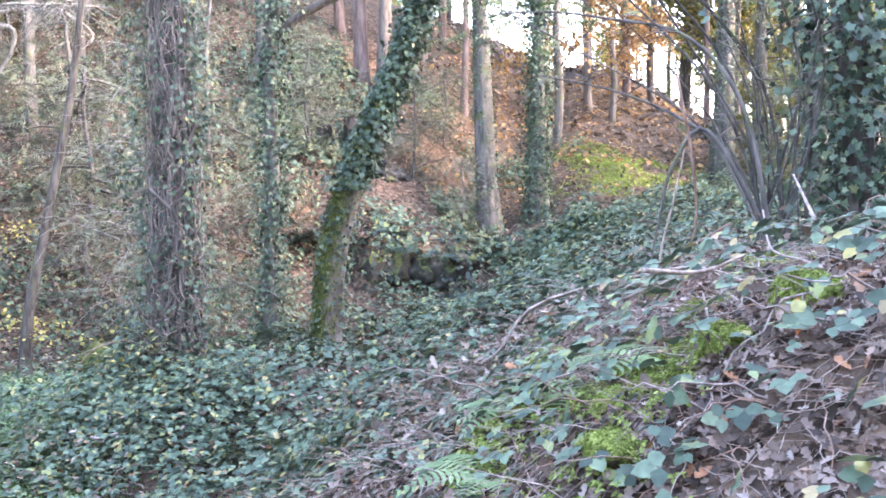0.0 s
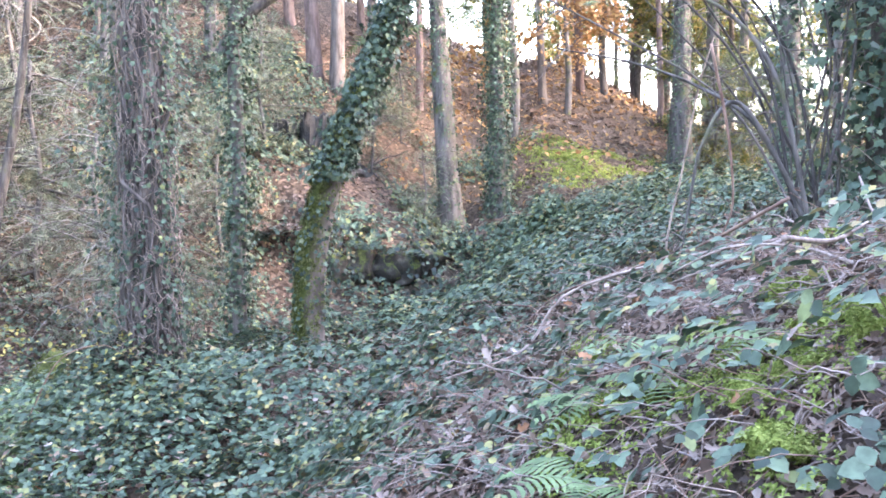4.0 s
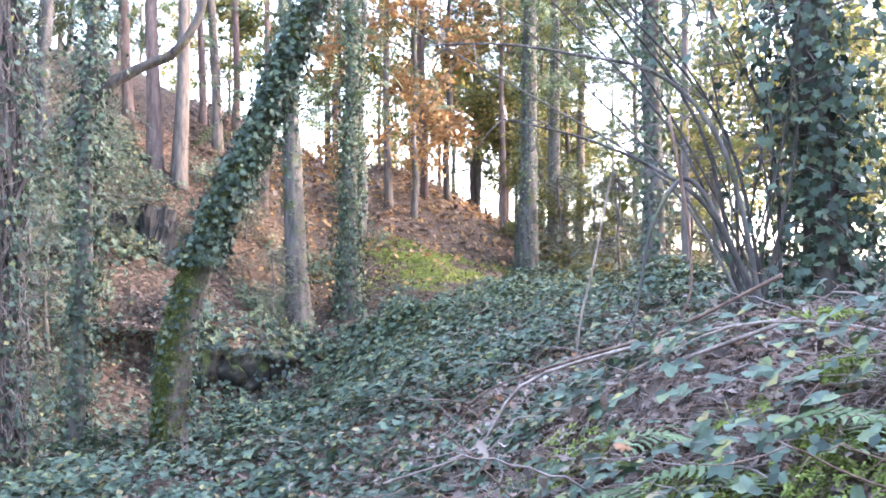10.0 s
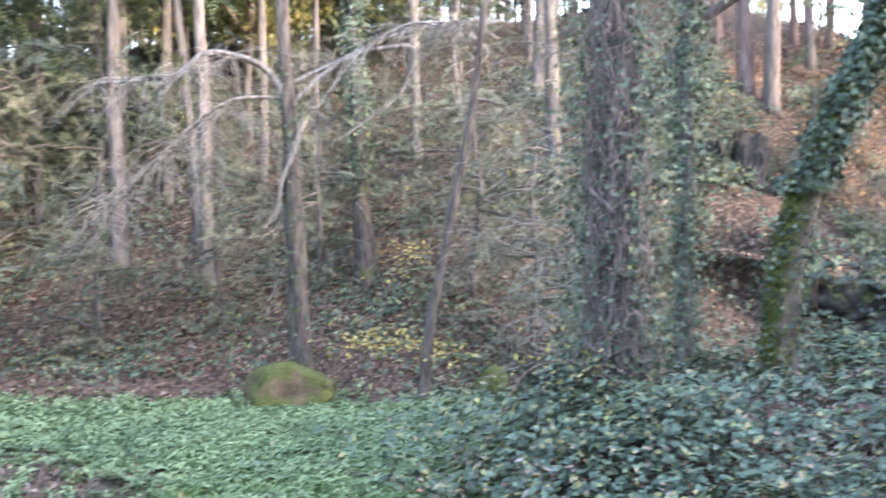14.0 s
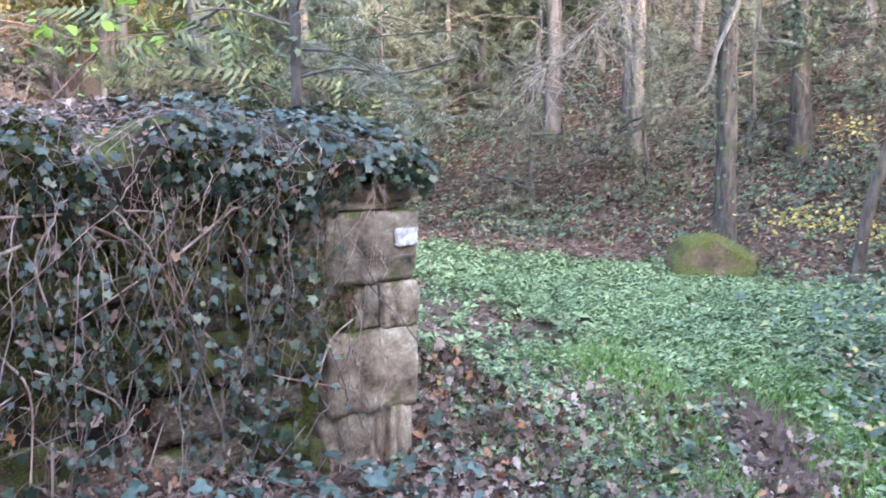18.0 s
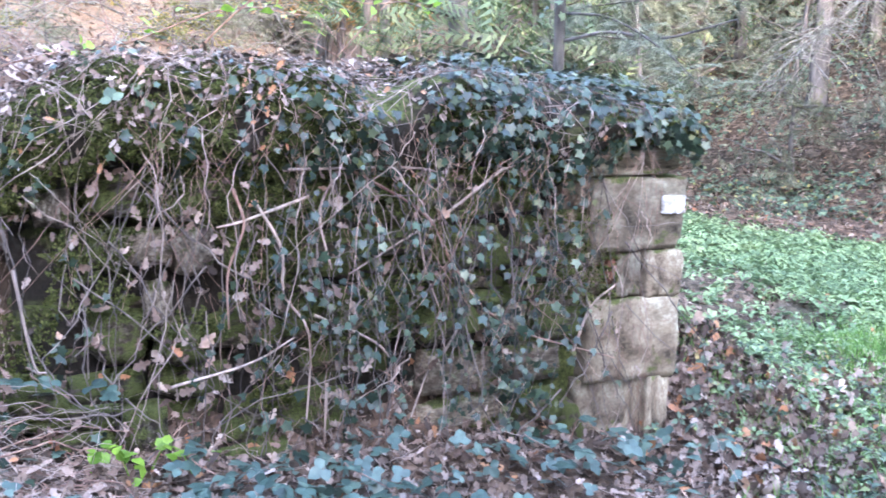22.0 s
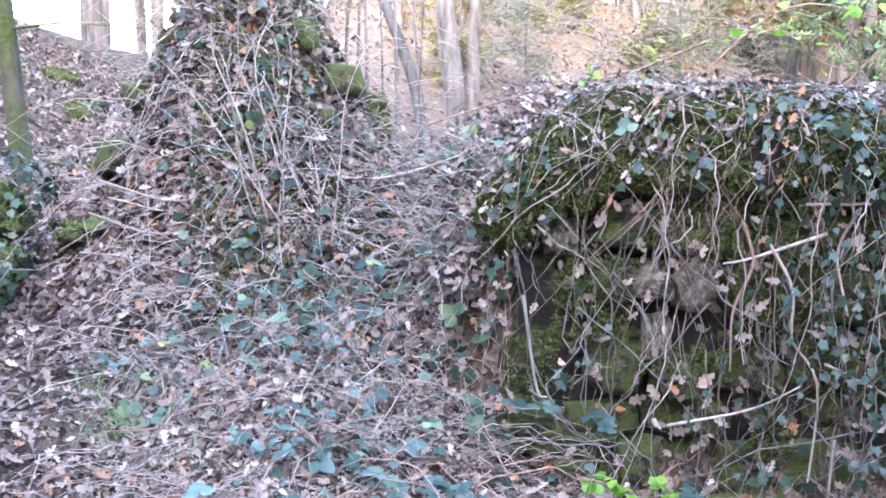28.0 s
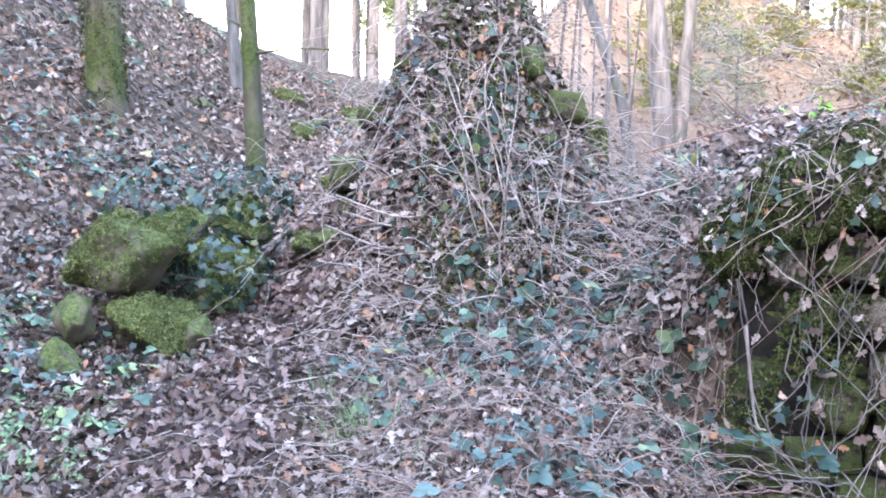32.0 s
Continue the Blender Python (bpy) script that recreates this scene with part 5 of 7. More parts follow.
def cap_top(u):
    return np.interp(u, [-0.1, 0.15, 0.4, 0.8, 1.2, 1.4, 1.65, 2.0, 2.4, WL + 0.1], [0.62, 0.86, 0.97, 0.98, 0.94, 0.89, 0.96, 0.92, 0.89, 0.80])


def cap_point(u, s):
    """A place on the mound of earth and moss that overhangs the wall; s runs from under its lip (0) to its back (1)."""
    u, s = np.asarray(u, float), np.asarray(s, float)
    ends = np.clip(np.minimum(u + 0.12, WL + 0.1 - u) / 0.2, 0.1, 1) ** 0.5
    lip = 0.55 + 0.9 * vnoise(u * 2.7, u * 0 + 3, 85)
    out = np.interp(s, [0, 0.15, 0.35, 0.5, 0.7, 1], [-0.02, 0.05, 0.08, 0.02, -0.2, -0.62]) * np.where(s < 0.5, lip, 1)
    fall = np.interp(s, [0, 0.15, 0.35, 0.5, 0.7, 1], [0.31, 0.26, 0.12, 0.03, 0.0, 0.12]) * np.where(s < 0.4, (0.5 + 0.7 * lip) * (1 - 0.5 * sig((u - WL + 0.45) / 0.05)), 1)
    z = cap_top(u) - fall + 0.05 * (vnoise(u * 7, s * 7, 86) - 0.5)
    out = out + 0.07 * (vnoise(u * 6 + 3, s * 6, 87) - 0.5)
    z = 0.62 + (z - 0.62) * ends
    return np.stack([A[0] + WD[0] * u + WN[0] * out, A[1] + WD[1] * u + WN[1] * out, z], -1)


uu, ss = np.meshgrid(np.linspace(-0.1, WL + 0.08, 90), np.linspace(0, 1, 26))
cv = cap_point(uu, ss).reshape(-1, 3) - np.array(wall.location)
i = (np.arange(25)[:, None] * 90 + np.arange(89)[None]).ravel()
# the cap's earth takes the same shadow-dark colour as the core
part("earth_cap", smooth(mesh_np("earth_cap", cv, np.stack([i, i + 90, i + 91, i + 1], 1), [M_SHADEMORTAR])), wall, "mound of earth and roots along the wall top")

# the stub of wall inside the heap
stub = thing("ruined_stub", (-6.9, 0.4, 0.4), "broken stub of wall buried under leaves and moss", "ruin", kind="structure")
s_inv = Matrix.Translation(-stub.location)
for i, (y, z, w, h, dx) in enumerate(((0.05, 1.2, 0.2, 0.16, 0.0), (-0.12, 0.98, 0.18, 0.12, 0.05), (0.42, 1.05, 0.22, 0.2, 0.15), (0.3, 0.85, 0.24, 0.18, 0.2), (0.6, 1.25, 0.22, 0.18, 0.0), (0.12, 0.8, 0.3, 0.22, 0.16), (0.45, 0.72, 0.26, 0.2, 0.24), (0.7, 0.85, 0.2, 0.16, 0.12),
                                      (0.0, 0.55, 0.2, 0.18, 0.25), (-0.25, 0.7, 0.2, 0.16, 0.1), (0.25, 0.6, 0.24, 0.16, 0.27), (0.8, 1.05, 0.2, 0.16, 0.0), (0.5, 1.4, 0.2, 0.14, -0.1), (0.65, 0.55, 0.24, 0.2, 0.25))):
    ob = part("stone", ROUGH[i % 7], stub)
    ob.matrix_basis = s_inv @ pose(-6.9 + dx, y, z - 0.04, 0, rng.normal(0, 8), 85 + rng.normal(0, 10)) @ Matrix.Diagonal((w, 0.35, h, 1))


# stones showing through the heap, mossy ones along its edge
for i, (at, size, mat, lab) in enumerate((((-7.12, 0.08, 1.14), (0.13, 0.09, 0.11), M_MOSSROCK, "rounded mossy stone near the top of the heap"), ((-7.0, -0.05, 0.93), (0.12, 0.1, 0.09), M_MOSSROCK, "mossy stone on the edge of the heap"), ((-6.68, 0.04, 0.53), (0.1, 0.1, 0.1), M_MOSSROCK, "rounded mossy stone low on the heap"),
                                          ((-6.82, 0.44, 0.95), (0.12, 0.11, 0.12), M_MOSSROCK, "mossy stone showing through the ivy"), ((-6.78, 0.28, 0.78), (0.14, 0.16, 0.2), M_PALESTONE, "bare grey stone showing in the heap"), ((-6.75, -0.25, 0.5), (0.12, 0.1, 0.1), M_MOSSROCK, "mossy stone at the foot of the heap"), ((-7.2, 0.94, 0.8), (0.16, 0.14, 0.14), M_MOSSROCK, "mossy stone on the shoulder of the heap"))):
    rock("heap_stone", at, size, mat, lab, 360 + i, 25 * i, 0, "stones in the heap", "stone", blocky=mat is M_PALESTONE)


# ---- undergrowth ----
def stuff(name, me, label, category):
    return tagged(new(name, me), label, category, kind="stuff")


def on_ground(x, y, up):
    return np.stack([x, y, rough_land(x, y) + up], 1)


rng = np.random.default_rng(500)
# brambles over the bank and the valley floor
for nm, n, box, dens, size, tall, tmpl in (("brambles", 10000, (-4.5, 3.5, 2.2, 9), bramble_zone, (0.03, 0.066), 0.26, BRAMBLE),
                                           ("brambles", 24000, (-6, 5, 7.0, 14), bramble_zone, (0.032, 0.064), 0.46, BRAMBLE),
                                           ("brambles", 15000, (-6, 8, 13, 23), bramble_zone, (0.055, 0.105), 0.5, BRAMBLE_LIGHT)):
    x, y = pick(n, box, dens, rng)
    up = rng.uniform(0.02, 1, n) ** 0.45 * tall * (0.1 + 1.5 * vnoise(x * 1.1, y * 1.1, 17) ** 1.6)
    stuff(nm, scatter(nm, tmpl, on_ground(x, y, up), ground_normal(x, y), rng.uniform(*size, n), M_BRAMBLE, 0.3, rng), "dense low bramble thicket with dark green leaves", "brambles")
# dead leaves and dry stalks caught among the brambles
x, y = pick(7000, (-4.5, 4, 3, 14), lambda x, y: bramble_zone(x, y) * np.clip(2.2 * vnoise(x * 1.3, y * 1.3, 19) - 0.7, 0, 1), rng)
stuff("fallen_leaves", scatter("fallen_leaves", OAK, on_ground(x, y, rng.uniform(0.05, 0.3, len(x))), ground_normal(x, y), rng.uniform(0.035, 0.07, len(x)), M_DEAD, 0.7, rng), "withered brown leaves caught among the brambles", "leaves")
# hummock of ivy and bramble at the foot of the hill
x, y = pick(1600, (-0.2, 1.9, 18, 19.6), lambda x, y: bump(x, y, 0.85, 18.8, 0.75, 0.6), rng)
up = 0.55 * bump(x, y, 0.85, 18.8, 0.8, 0.7) * rng.uniform(0.5, 1, len(x)) + 0.1
stuff("bramble_hummock", scatter("bramble_hummock", BRAMBLE, on_ground(x, y, up), ground_normal(x, y), rng.uniform(0.08, 0.14, len(x)), M_BRAMBLE, 0.5, rng), "rounded hummock of dark brambles", "brambles")
# herbs and grass by the path
x, y = pick(26000, (-17, -3, 4.5, 17), herb_zone, rng)
d = np.hypot(x + 1.6, y - 1.3)
stuff("green_herbs", scatter("green_herbs", HERB, on_ground(x, y, 0.0), ground_normal(x, y), (0.05 + 0.006 * d) * rng.uniform(0.7, 1.4, len(x)), M_HERB, 0.3, rng), "carpet of fresh green low herbs", "herbs")
x, y = pick(12000, (-6.6, -2.0, 5.2, 10.5), lambda x, y: np.clip(sig((x - np.interp(y, [5.2, 6.2, 7.2, 10], [-3.35, -3.95, -5.2, -8])) / 0.1) * sig((np.interp(y, [5.2, 6.2, 7.2, 10], [-2.3, -2.9, -3.8, -6.2]) - x) / 0.3) * (0.35 + vnoise(x * 2, y * 2, 18)), 0, 1), rng)
stuff("grass", scatter("grass", BLADE, on_ground(x, y, -0.01), np.tile([[0, 0, 1.0]], (len(x), 1)), rng.uniform(0.06, 0.14, len(x)), M_GRASS, 0.25, rng), "bright green grass beyond the footpath", "grass")
x, y = pick(15000, (-9, -2.2, 3.2, 11), lambda x, y: np.clip(np.exp(-((trodden(x, y) - 0.5) / 0.45) ** 2) * sig((y - 3.8) / 0.4) * (trodden(x, y) > 0.3) * (0.3 + vnoise(x * 2, y * 2, 8)), 0, 1), rng)
stuff("grass", scatter("grass", BLADE, on_ground(x, y, -0.01), np.tile([[0, 0, 1.0]], (len(x), 1)), rng.uniform(0.06, 0.15, len(x)), M_GRASS, 0.2, rng), "short green grass along the footpath", "grass")
x, y = pick(9000, (-5.6, -3.3, 4.4, 7.0), lambda x, y: np.clip((trodden(x, y) > 0.3) * np.clip(2.6 * vnoise(x * 1.7, y * 1.7, 29) - 0.75, 0, 1), 0, 1), rng)
stuff("grass", scatter("grass", BLADE, on_ground(x, y, -0.01), np.tile([[0, 0, 1.0]], (len(x), 1)), rng.uniform(0.04, 0.1, len(x)), M_GRASS, 0.3, rng), "thin grass among the fallen leaves beside the path", "grass")
x, y = pick(1500, (-6.4, -3.4, 4.4, 7.4), lambda x, y: np.clip((trodden(x, y) > 0.3) * np.clip(2.4 * vnoise(x * 2.1, y * 2.1, 33) - 0.6, 0, 1), 0, 1), rng)
stuff("low_herbs", scatter("low_herbs", HERB, on_ground(x, y, 0.01), ground_normal(x, y), rng.uniform(0.04, 0.075, len(x)), M_HERB, 0.3, rng), "scattered green herbs below the wall", "herbs")
for cx, cy, r, n, s in ((-5.3, 0.1, 0.12, 120, 0.12), (-5.0, 0.35, 0.1, 30, 0.09), (-5.6, -0.1, 0.12, 60, 0.1)):
    x, y = rng.normal(cx, r * 0.6, n), rng.normal(cy, r * 0.6, n)
    stuff("grass_tuft", scatter("grass_tuft", BLADE, on_ground(x, y, -0.01), np.stack([(x - cx) * 3, (y - cy) * 3, np.ones(n)], 1), rng.uniform(0.5, 1.2, n) * s, M_FERN, 0.15, rng), "tuft of long green grass beside the path", "grass")

# fallen leaves: near ground, the bank, the hollow way, the slopes
litter = lambda x, y: (1 - 0.95 * (np.abs(y - riser(x) + 0.05) < 0.4) * (np.abs(x + 3.25) < 2.2)) * (1 - 0.9 * (np.abs(x + 3.95) < 1.0) * (np.abs(y - 19.4) < 1.05)) * np.clip((1 - 0.84 * herb_zone(x, y)) * (1 - 0.5 * bramble_zone(x, y)) * (0.35 + vnoise(x * 1.7, y * 1.7, 41)) * (1 - np.where(y > 2.5, 0.8, 0.55 * (x < -4.2)) * np.exp(-(trodden(x, y) / 0.27) ** 4)), 0, 1)
for n, box, size in ((24000, (-6.8, -3.0, -2.0, 1.3), (0.022, 0.05)), (46000, (-9, -2.2, -2.6, 5.0), (0.032, 0.07)), (4000, (-2.2, 2, -2, 2), (0.06, 0.1)), (24000, (-2.0, 2.6, 2.2, 7), (0.028, 0.06)), (5000, (-5.3, -3.5, 3.9, 6.2), (0.045, 0.09)), (24000, (-15, 4, 4.5, 18), (0.045, 0.09)), (14000, (-16, 8, 15, 30), (0.07, 0.14)), (11000, (-42, -14, -1, 16), (0.08, 0.16)), (36000, (-16, -6, -7, 1), (0.04, 0.085))):
    x, y = pick(n, box, litter, rng)
    stuff("fallen_leaves", scatter("fallen_leaves", OAK, on_ground(x, y, 0.01 + rng.uniform(0, 0.05, n) ** 1.2), ground_normal(x, y), rng.uniform(*size, n), M_LITTER if box[3] > 28 or box[0] < -40 else M_DEAD, 0.5 if box[0] == -2.0 else 0.7, rng), "brown and russet fallen oak leaves", "leaves")
x, y = pick(3800, (0.6, 6.2, 23.4, 28), lambda x, y: bump(x, y, 3.4, 25.5, 2.0, 1.5) * np.clip(3 * vnoise(x * 1.5, y * 1.8, 78) - 1.0, 0, 1), rng)
stuff("moss_patch", scatter("moss_patch", HERB, on_ground(x, y, 0.0), ground_normal(x, y), rng.uniform(0.04, 0.09, len(x)), M_SOFTMOSS, 0.5, rng), "yellow-green moss on a swell of the hill", "moss")
# broad damp leaves trodden flat along the hollow way
x, y = pick(1500, (-8.5, -4.2, -1.0, 0.2), lambda x, y: np.exp(-(trodden(x, y) / 0.26) ** 4), rng)
stuff("fallen_leaves", scatter("fallen_leaves", OAK, on_ground(x, y, rng.uniform(0.01, 0.05, len(x))), ground_normal(x, y), rng.uniform(0.04, 0.075, len(x)), M_PATHLEAF, 0.4, rng), "damp pinkish leaves trodden flat on the path", "leaves")
# ivy over the shaded rocks of the step
n = 600
x, zf = rng.uniform(-5.4, -1.0, n), rng.uniform(-0.9, 0.75, n)
keep = vnoise(x * 1.4, zf * 1.6, 83) > 0.45
x, zf = x[keep], zf[keep]
keep = np.abs(x + 4.0) > 0.75
x, zf = x[keep], zf[keep]
yy = riser(x) - 0.2 + rng.normal(0, 0.08, len(x)) + 0.12 * zf
stuff("rock_ivy", scatter("rock_ivy", IVY, np.stack([x, yy, zf], 1), np.tile([[0, -1.0, 0.4]], (len(x), 1)), rng.uniform(0.05, 0.10, len(x)), M_IVY, 0.4, rng), "ivy trailing over dark rocks", "ivy")
x, y = pick(7000, (-4, 24, 28, 48), lambda x, y: np.ones_like(x), rng)
stuff("fallen_leaves", scatter("fallen_leaves", OAK, on_ground(x, y, 0.03), ground_normal(x, y), rng.uniform(0.18, 0.32, len(x)), M_LITTER, 0.4, rng), "brown leaf litter on the upper hill", "leaves")
# leaves and ivy clinging to the steep sides of the heap
steep = lambda x, y: np.clip(1.2 * (1 - ground_normal(x, y)[:, 2]), 0, 1) * (trodden(x, y) > 0.4)
x, y = pick(6500, (-8.0, -5.6, -0.5, 1.5), steep, rng)
stuff("fallen_leaves", scatter("fallen_leaves", OAK, on_ground(x, y, rng.uniform(0.0, 0.05, len(x))) + 0.03 * ground_normal(x, y), ground_normal(x, y) + [[0, 0, 0.3]], rng.uniform(0.035, 0.075, len(x)), M_DEAD, 0.5, rng), "dead leaves heaped over the ruined stub", "leaves")
x, y = pick(260, (-8.0, -5.6, -0.5, 1.5), lambda x, y: steep(x, y) * (vnoise(x * 3, y * 3, 91) > 0.5), rng)
stuff("heap_ivy", scatter("heap_ivy", IVY, on_ground(x, y, 0.02) + 0.06 * ground_normal(x, y), ground_normal(x, y), rng.uniform(0.03, 0.055, len(x)), M_IVY, 0.45, rng), "ivy clinging to the steep heap", "ivy")
x, y = pick(2600, (-8.0, -5.8, -0.4, 1.4), lambda x, y: steep(x, y) * (vnoise(x * 2.2, y * 2.2, 93) > 0.58), rng)
stuff("heap_moss", scatter("heap_moss", HERB, on_ground(x, y, 0.01) + 0.04 * ground_normal(x, y), ground_normal(x, y), rng.uniform(0.015, 0.035, len(x)), M_MOSSLEAF, 0.5, rng), "green moss patches on the heap", "moss")
x, y = pick(900, (-8.0, -5.8, -0.5, 1.4), steep, rng)
n = len(x)
a = rng.uniform(0, 6.28, n)
ln = np.stack([x, y, rough_land(x, y)], 1)[:, None] + ground_normal(x, y)[:, None] * np.linspace(0.02, 0.1, 8)[None, :, None]
k = np.linspace(0, 1, 8)[None]
L = rng.uniform(0.15, 0.6, n)[:, None]
gn = ground_normal(x, y)
ln[:, :, 0] += L * k * np.cos(a)[:, None] * 0.5 + gn[:, :1] * L * k * 0.4
ln[:, :, 1] += L * k * np.sin(a)[:, None] * 0.6
ln[:, :, 2] += L * k * rng.normal(0.1, 0.5, n)[:, None] - 0.5 * L * k ** 2
ln += np.cumsum(rng.normal(0, 0.008, (n, 8, 3)), axis=1)
ln[:, :, 2] = np.maximum(ln[:, :, 2], rough_land(ln[:, :, 0], ln[:, :, 1]) + 0.005)
stuff("dry_straw", tubes("dry_straw", ln, np.broadcast_to(rng.uniform(0.0009, 0.0028, n)[:, None], (n, 8)), M_TWIG, 4), "dry stems and straw clinging to the heap", "twigs")
# ivy and litter on the rocks over the hollow
x, y = pick(420, (-5.2, -1.2, 19.3, 20.4), lambda x, y: np.clip(2 * vnoise(x * 2, y * 2, 88) - 0.5, 0, 1), rng)
stuff("rock_ivy", scatter("rock_ivy", IVY, np.stack([x, y, np.maximum(rough_land(x, y), 0.55 - 0.3 * np.abs(x + 4) ** 0.7) + rng.uniform(0, 0.12, len(x))], 1), np.tile([[0, -0.4, 1.0]], (len(x), 1)), rng.uniform(0.06, 0.12, len(x)), M_IVY, 0.4, rng), "ivy trailing over dark rocks", "ivy")
# ivy over the boulders by the path
p, nn = [], []
for (cx, cy, cz), r, m in (((-6.5, -0.86, 0.1), 0.27, 230), ((-6.9, -0.86, 0.42), 0.25, 190), ((-6.62, -1.22, 0.42), 0.3, 120)):
    d = rng.normal(size=(m, 3)) * (1, 1, 0.8) + (0.5, 0.1, 0.35)
    d /= np.linalg.norm(d, axis=1, keepdims=True)
    p.append(np.array([cx, cy, cz]) + d * r * rng.uniform(0.92, 1.06, m)[:, None])
    nn.append(d)
p, nn = np.concatenate(p), np.concatenate(nn)
p[:, 2] = np.maximum(p[:, 2], rough_land(p[:, 0], p[:, 1]) + 0.02)
stuff("boulder_ivy", scatter("boulder_ivy", IVY, p, nn, rng.uniform(0.03, 0.055, len(p)), M_IVY, 0.4, rng), "ivy hanging over the mossy boulders", "ivy")
# litter lying on the ledge over the hollow
x, y = pick(900, (-5.3, -2.9, 19.5, 20.6), lambda x, y: np.ones_like(x), rng)
stuff("fallen_leaves", scatter("fallen_leaves", OAK, np.stack([x, y, np.maximum(rough_land(x, y), 0.52 - 0.12 * np.abs(x + 4.1) ** 1.5) + rng.uniform(0, 0.08, len(x))], 1), np.tile([[0, -0.3, 1.0]], (len(x), 1)), rng.uniform(0.07, 0.14, len(x)), M_LITTER, 0.4, rng), "brown leaves on the ledge above the hollow", "leaves")
# golden beech leaves low on the hill
x, y = pick(1500, (-3, 9, 23, 34), lambda x, y: sig((y - hill_foot(x) - 2.5) / 1.0) * sig((x + 2) / 0.7), rng)
stuff("fallen_leaves", scatter("fallen_leaves", LEAF, on_ground(x, y, rng.uniform(0.0, 0.45, len(x)) ** 2), ground_normal(x, y), rng.uniform(0.1, 0.2, len(x)), M_BEECH, 0.5, rng), "golden orange fallen beech leaves", "leaves")

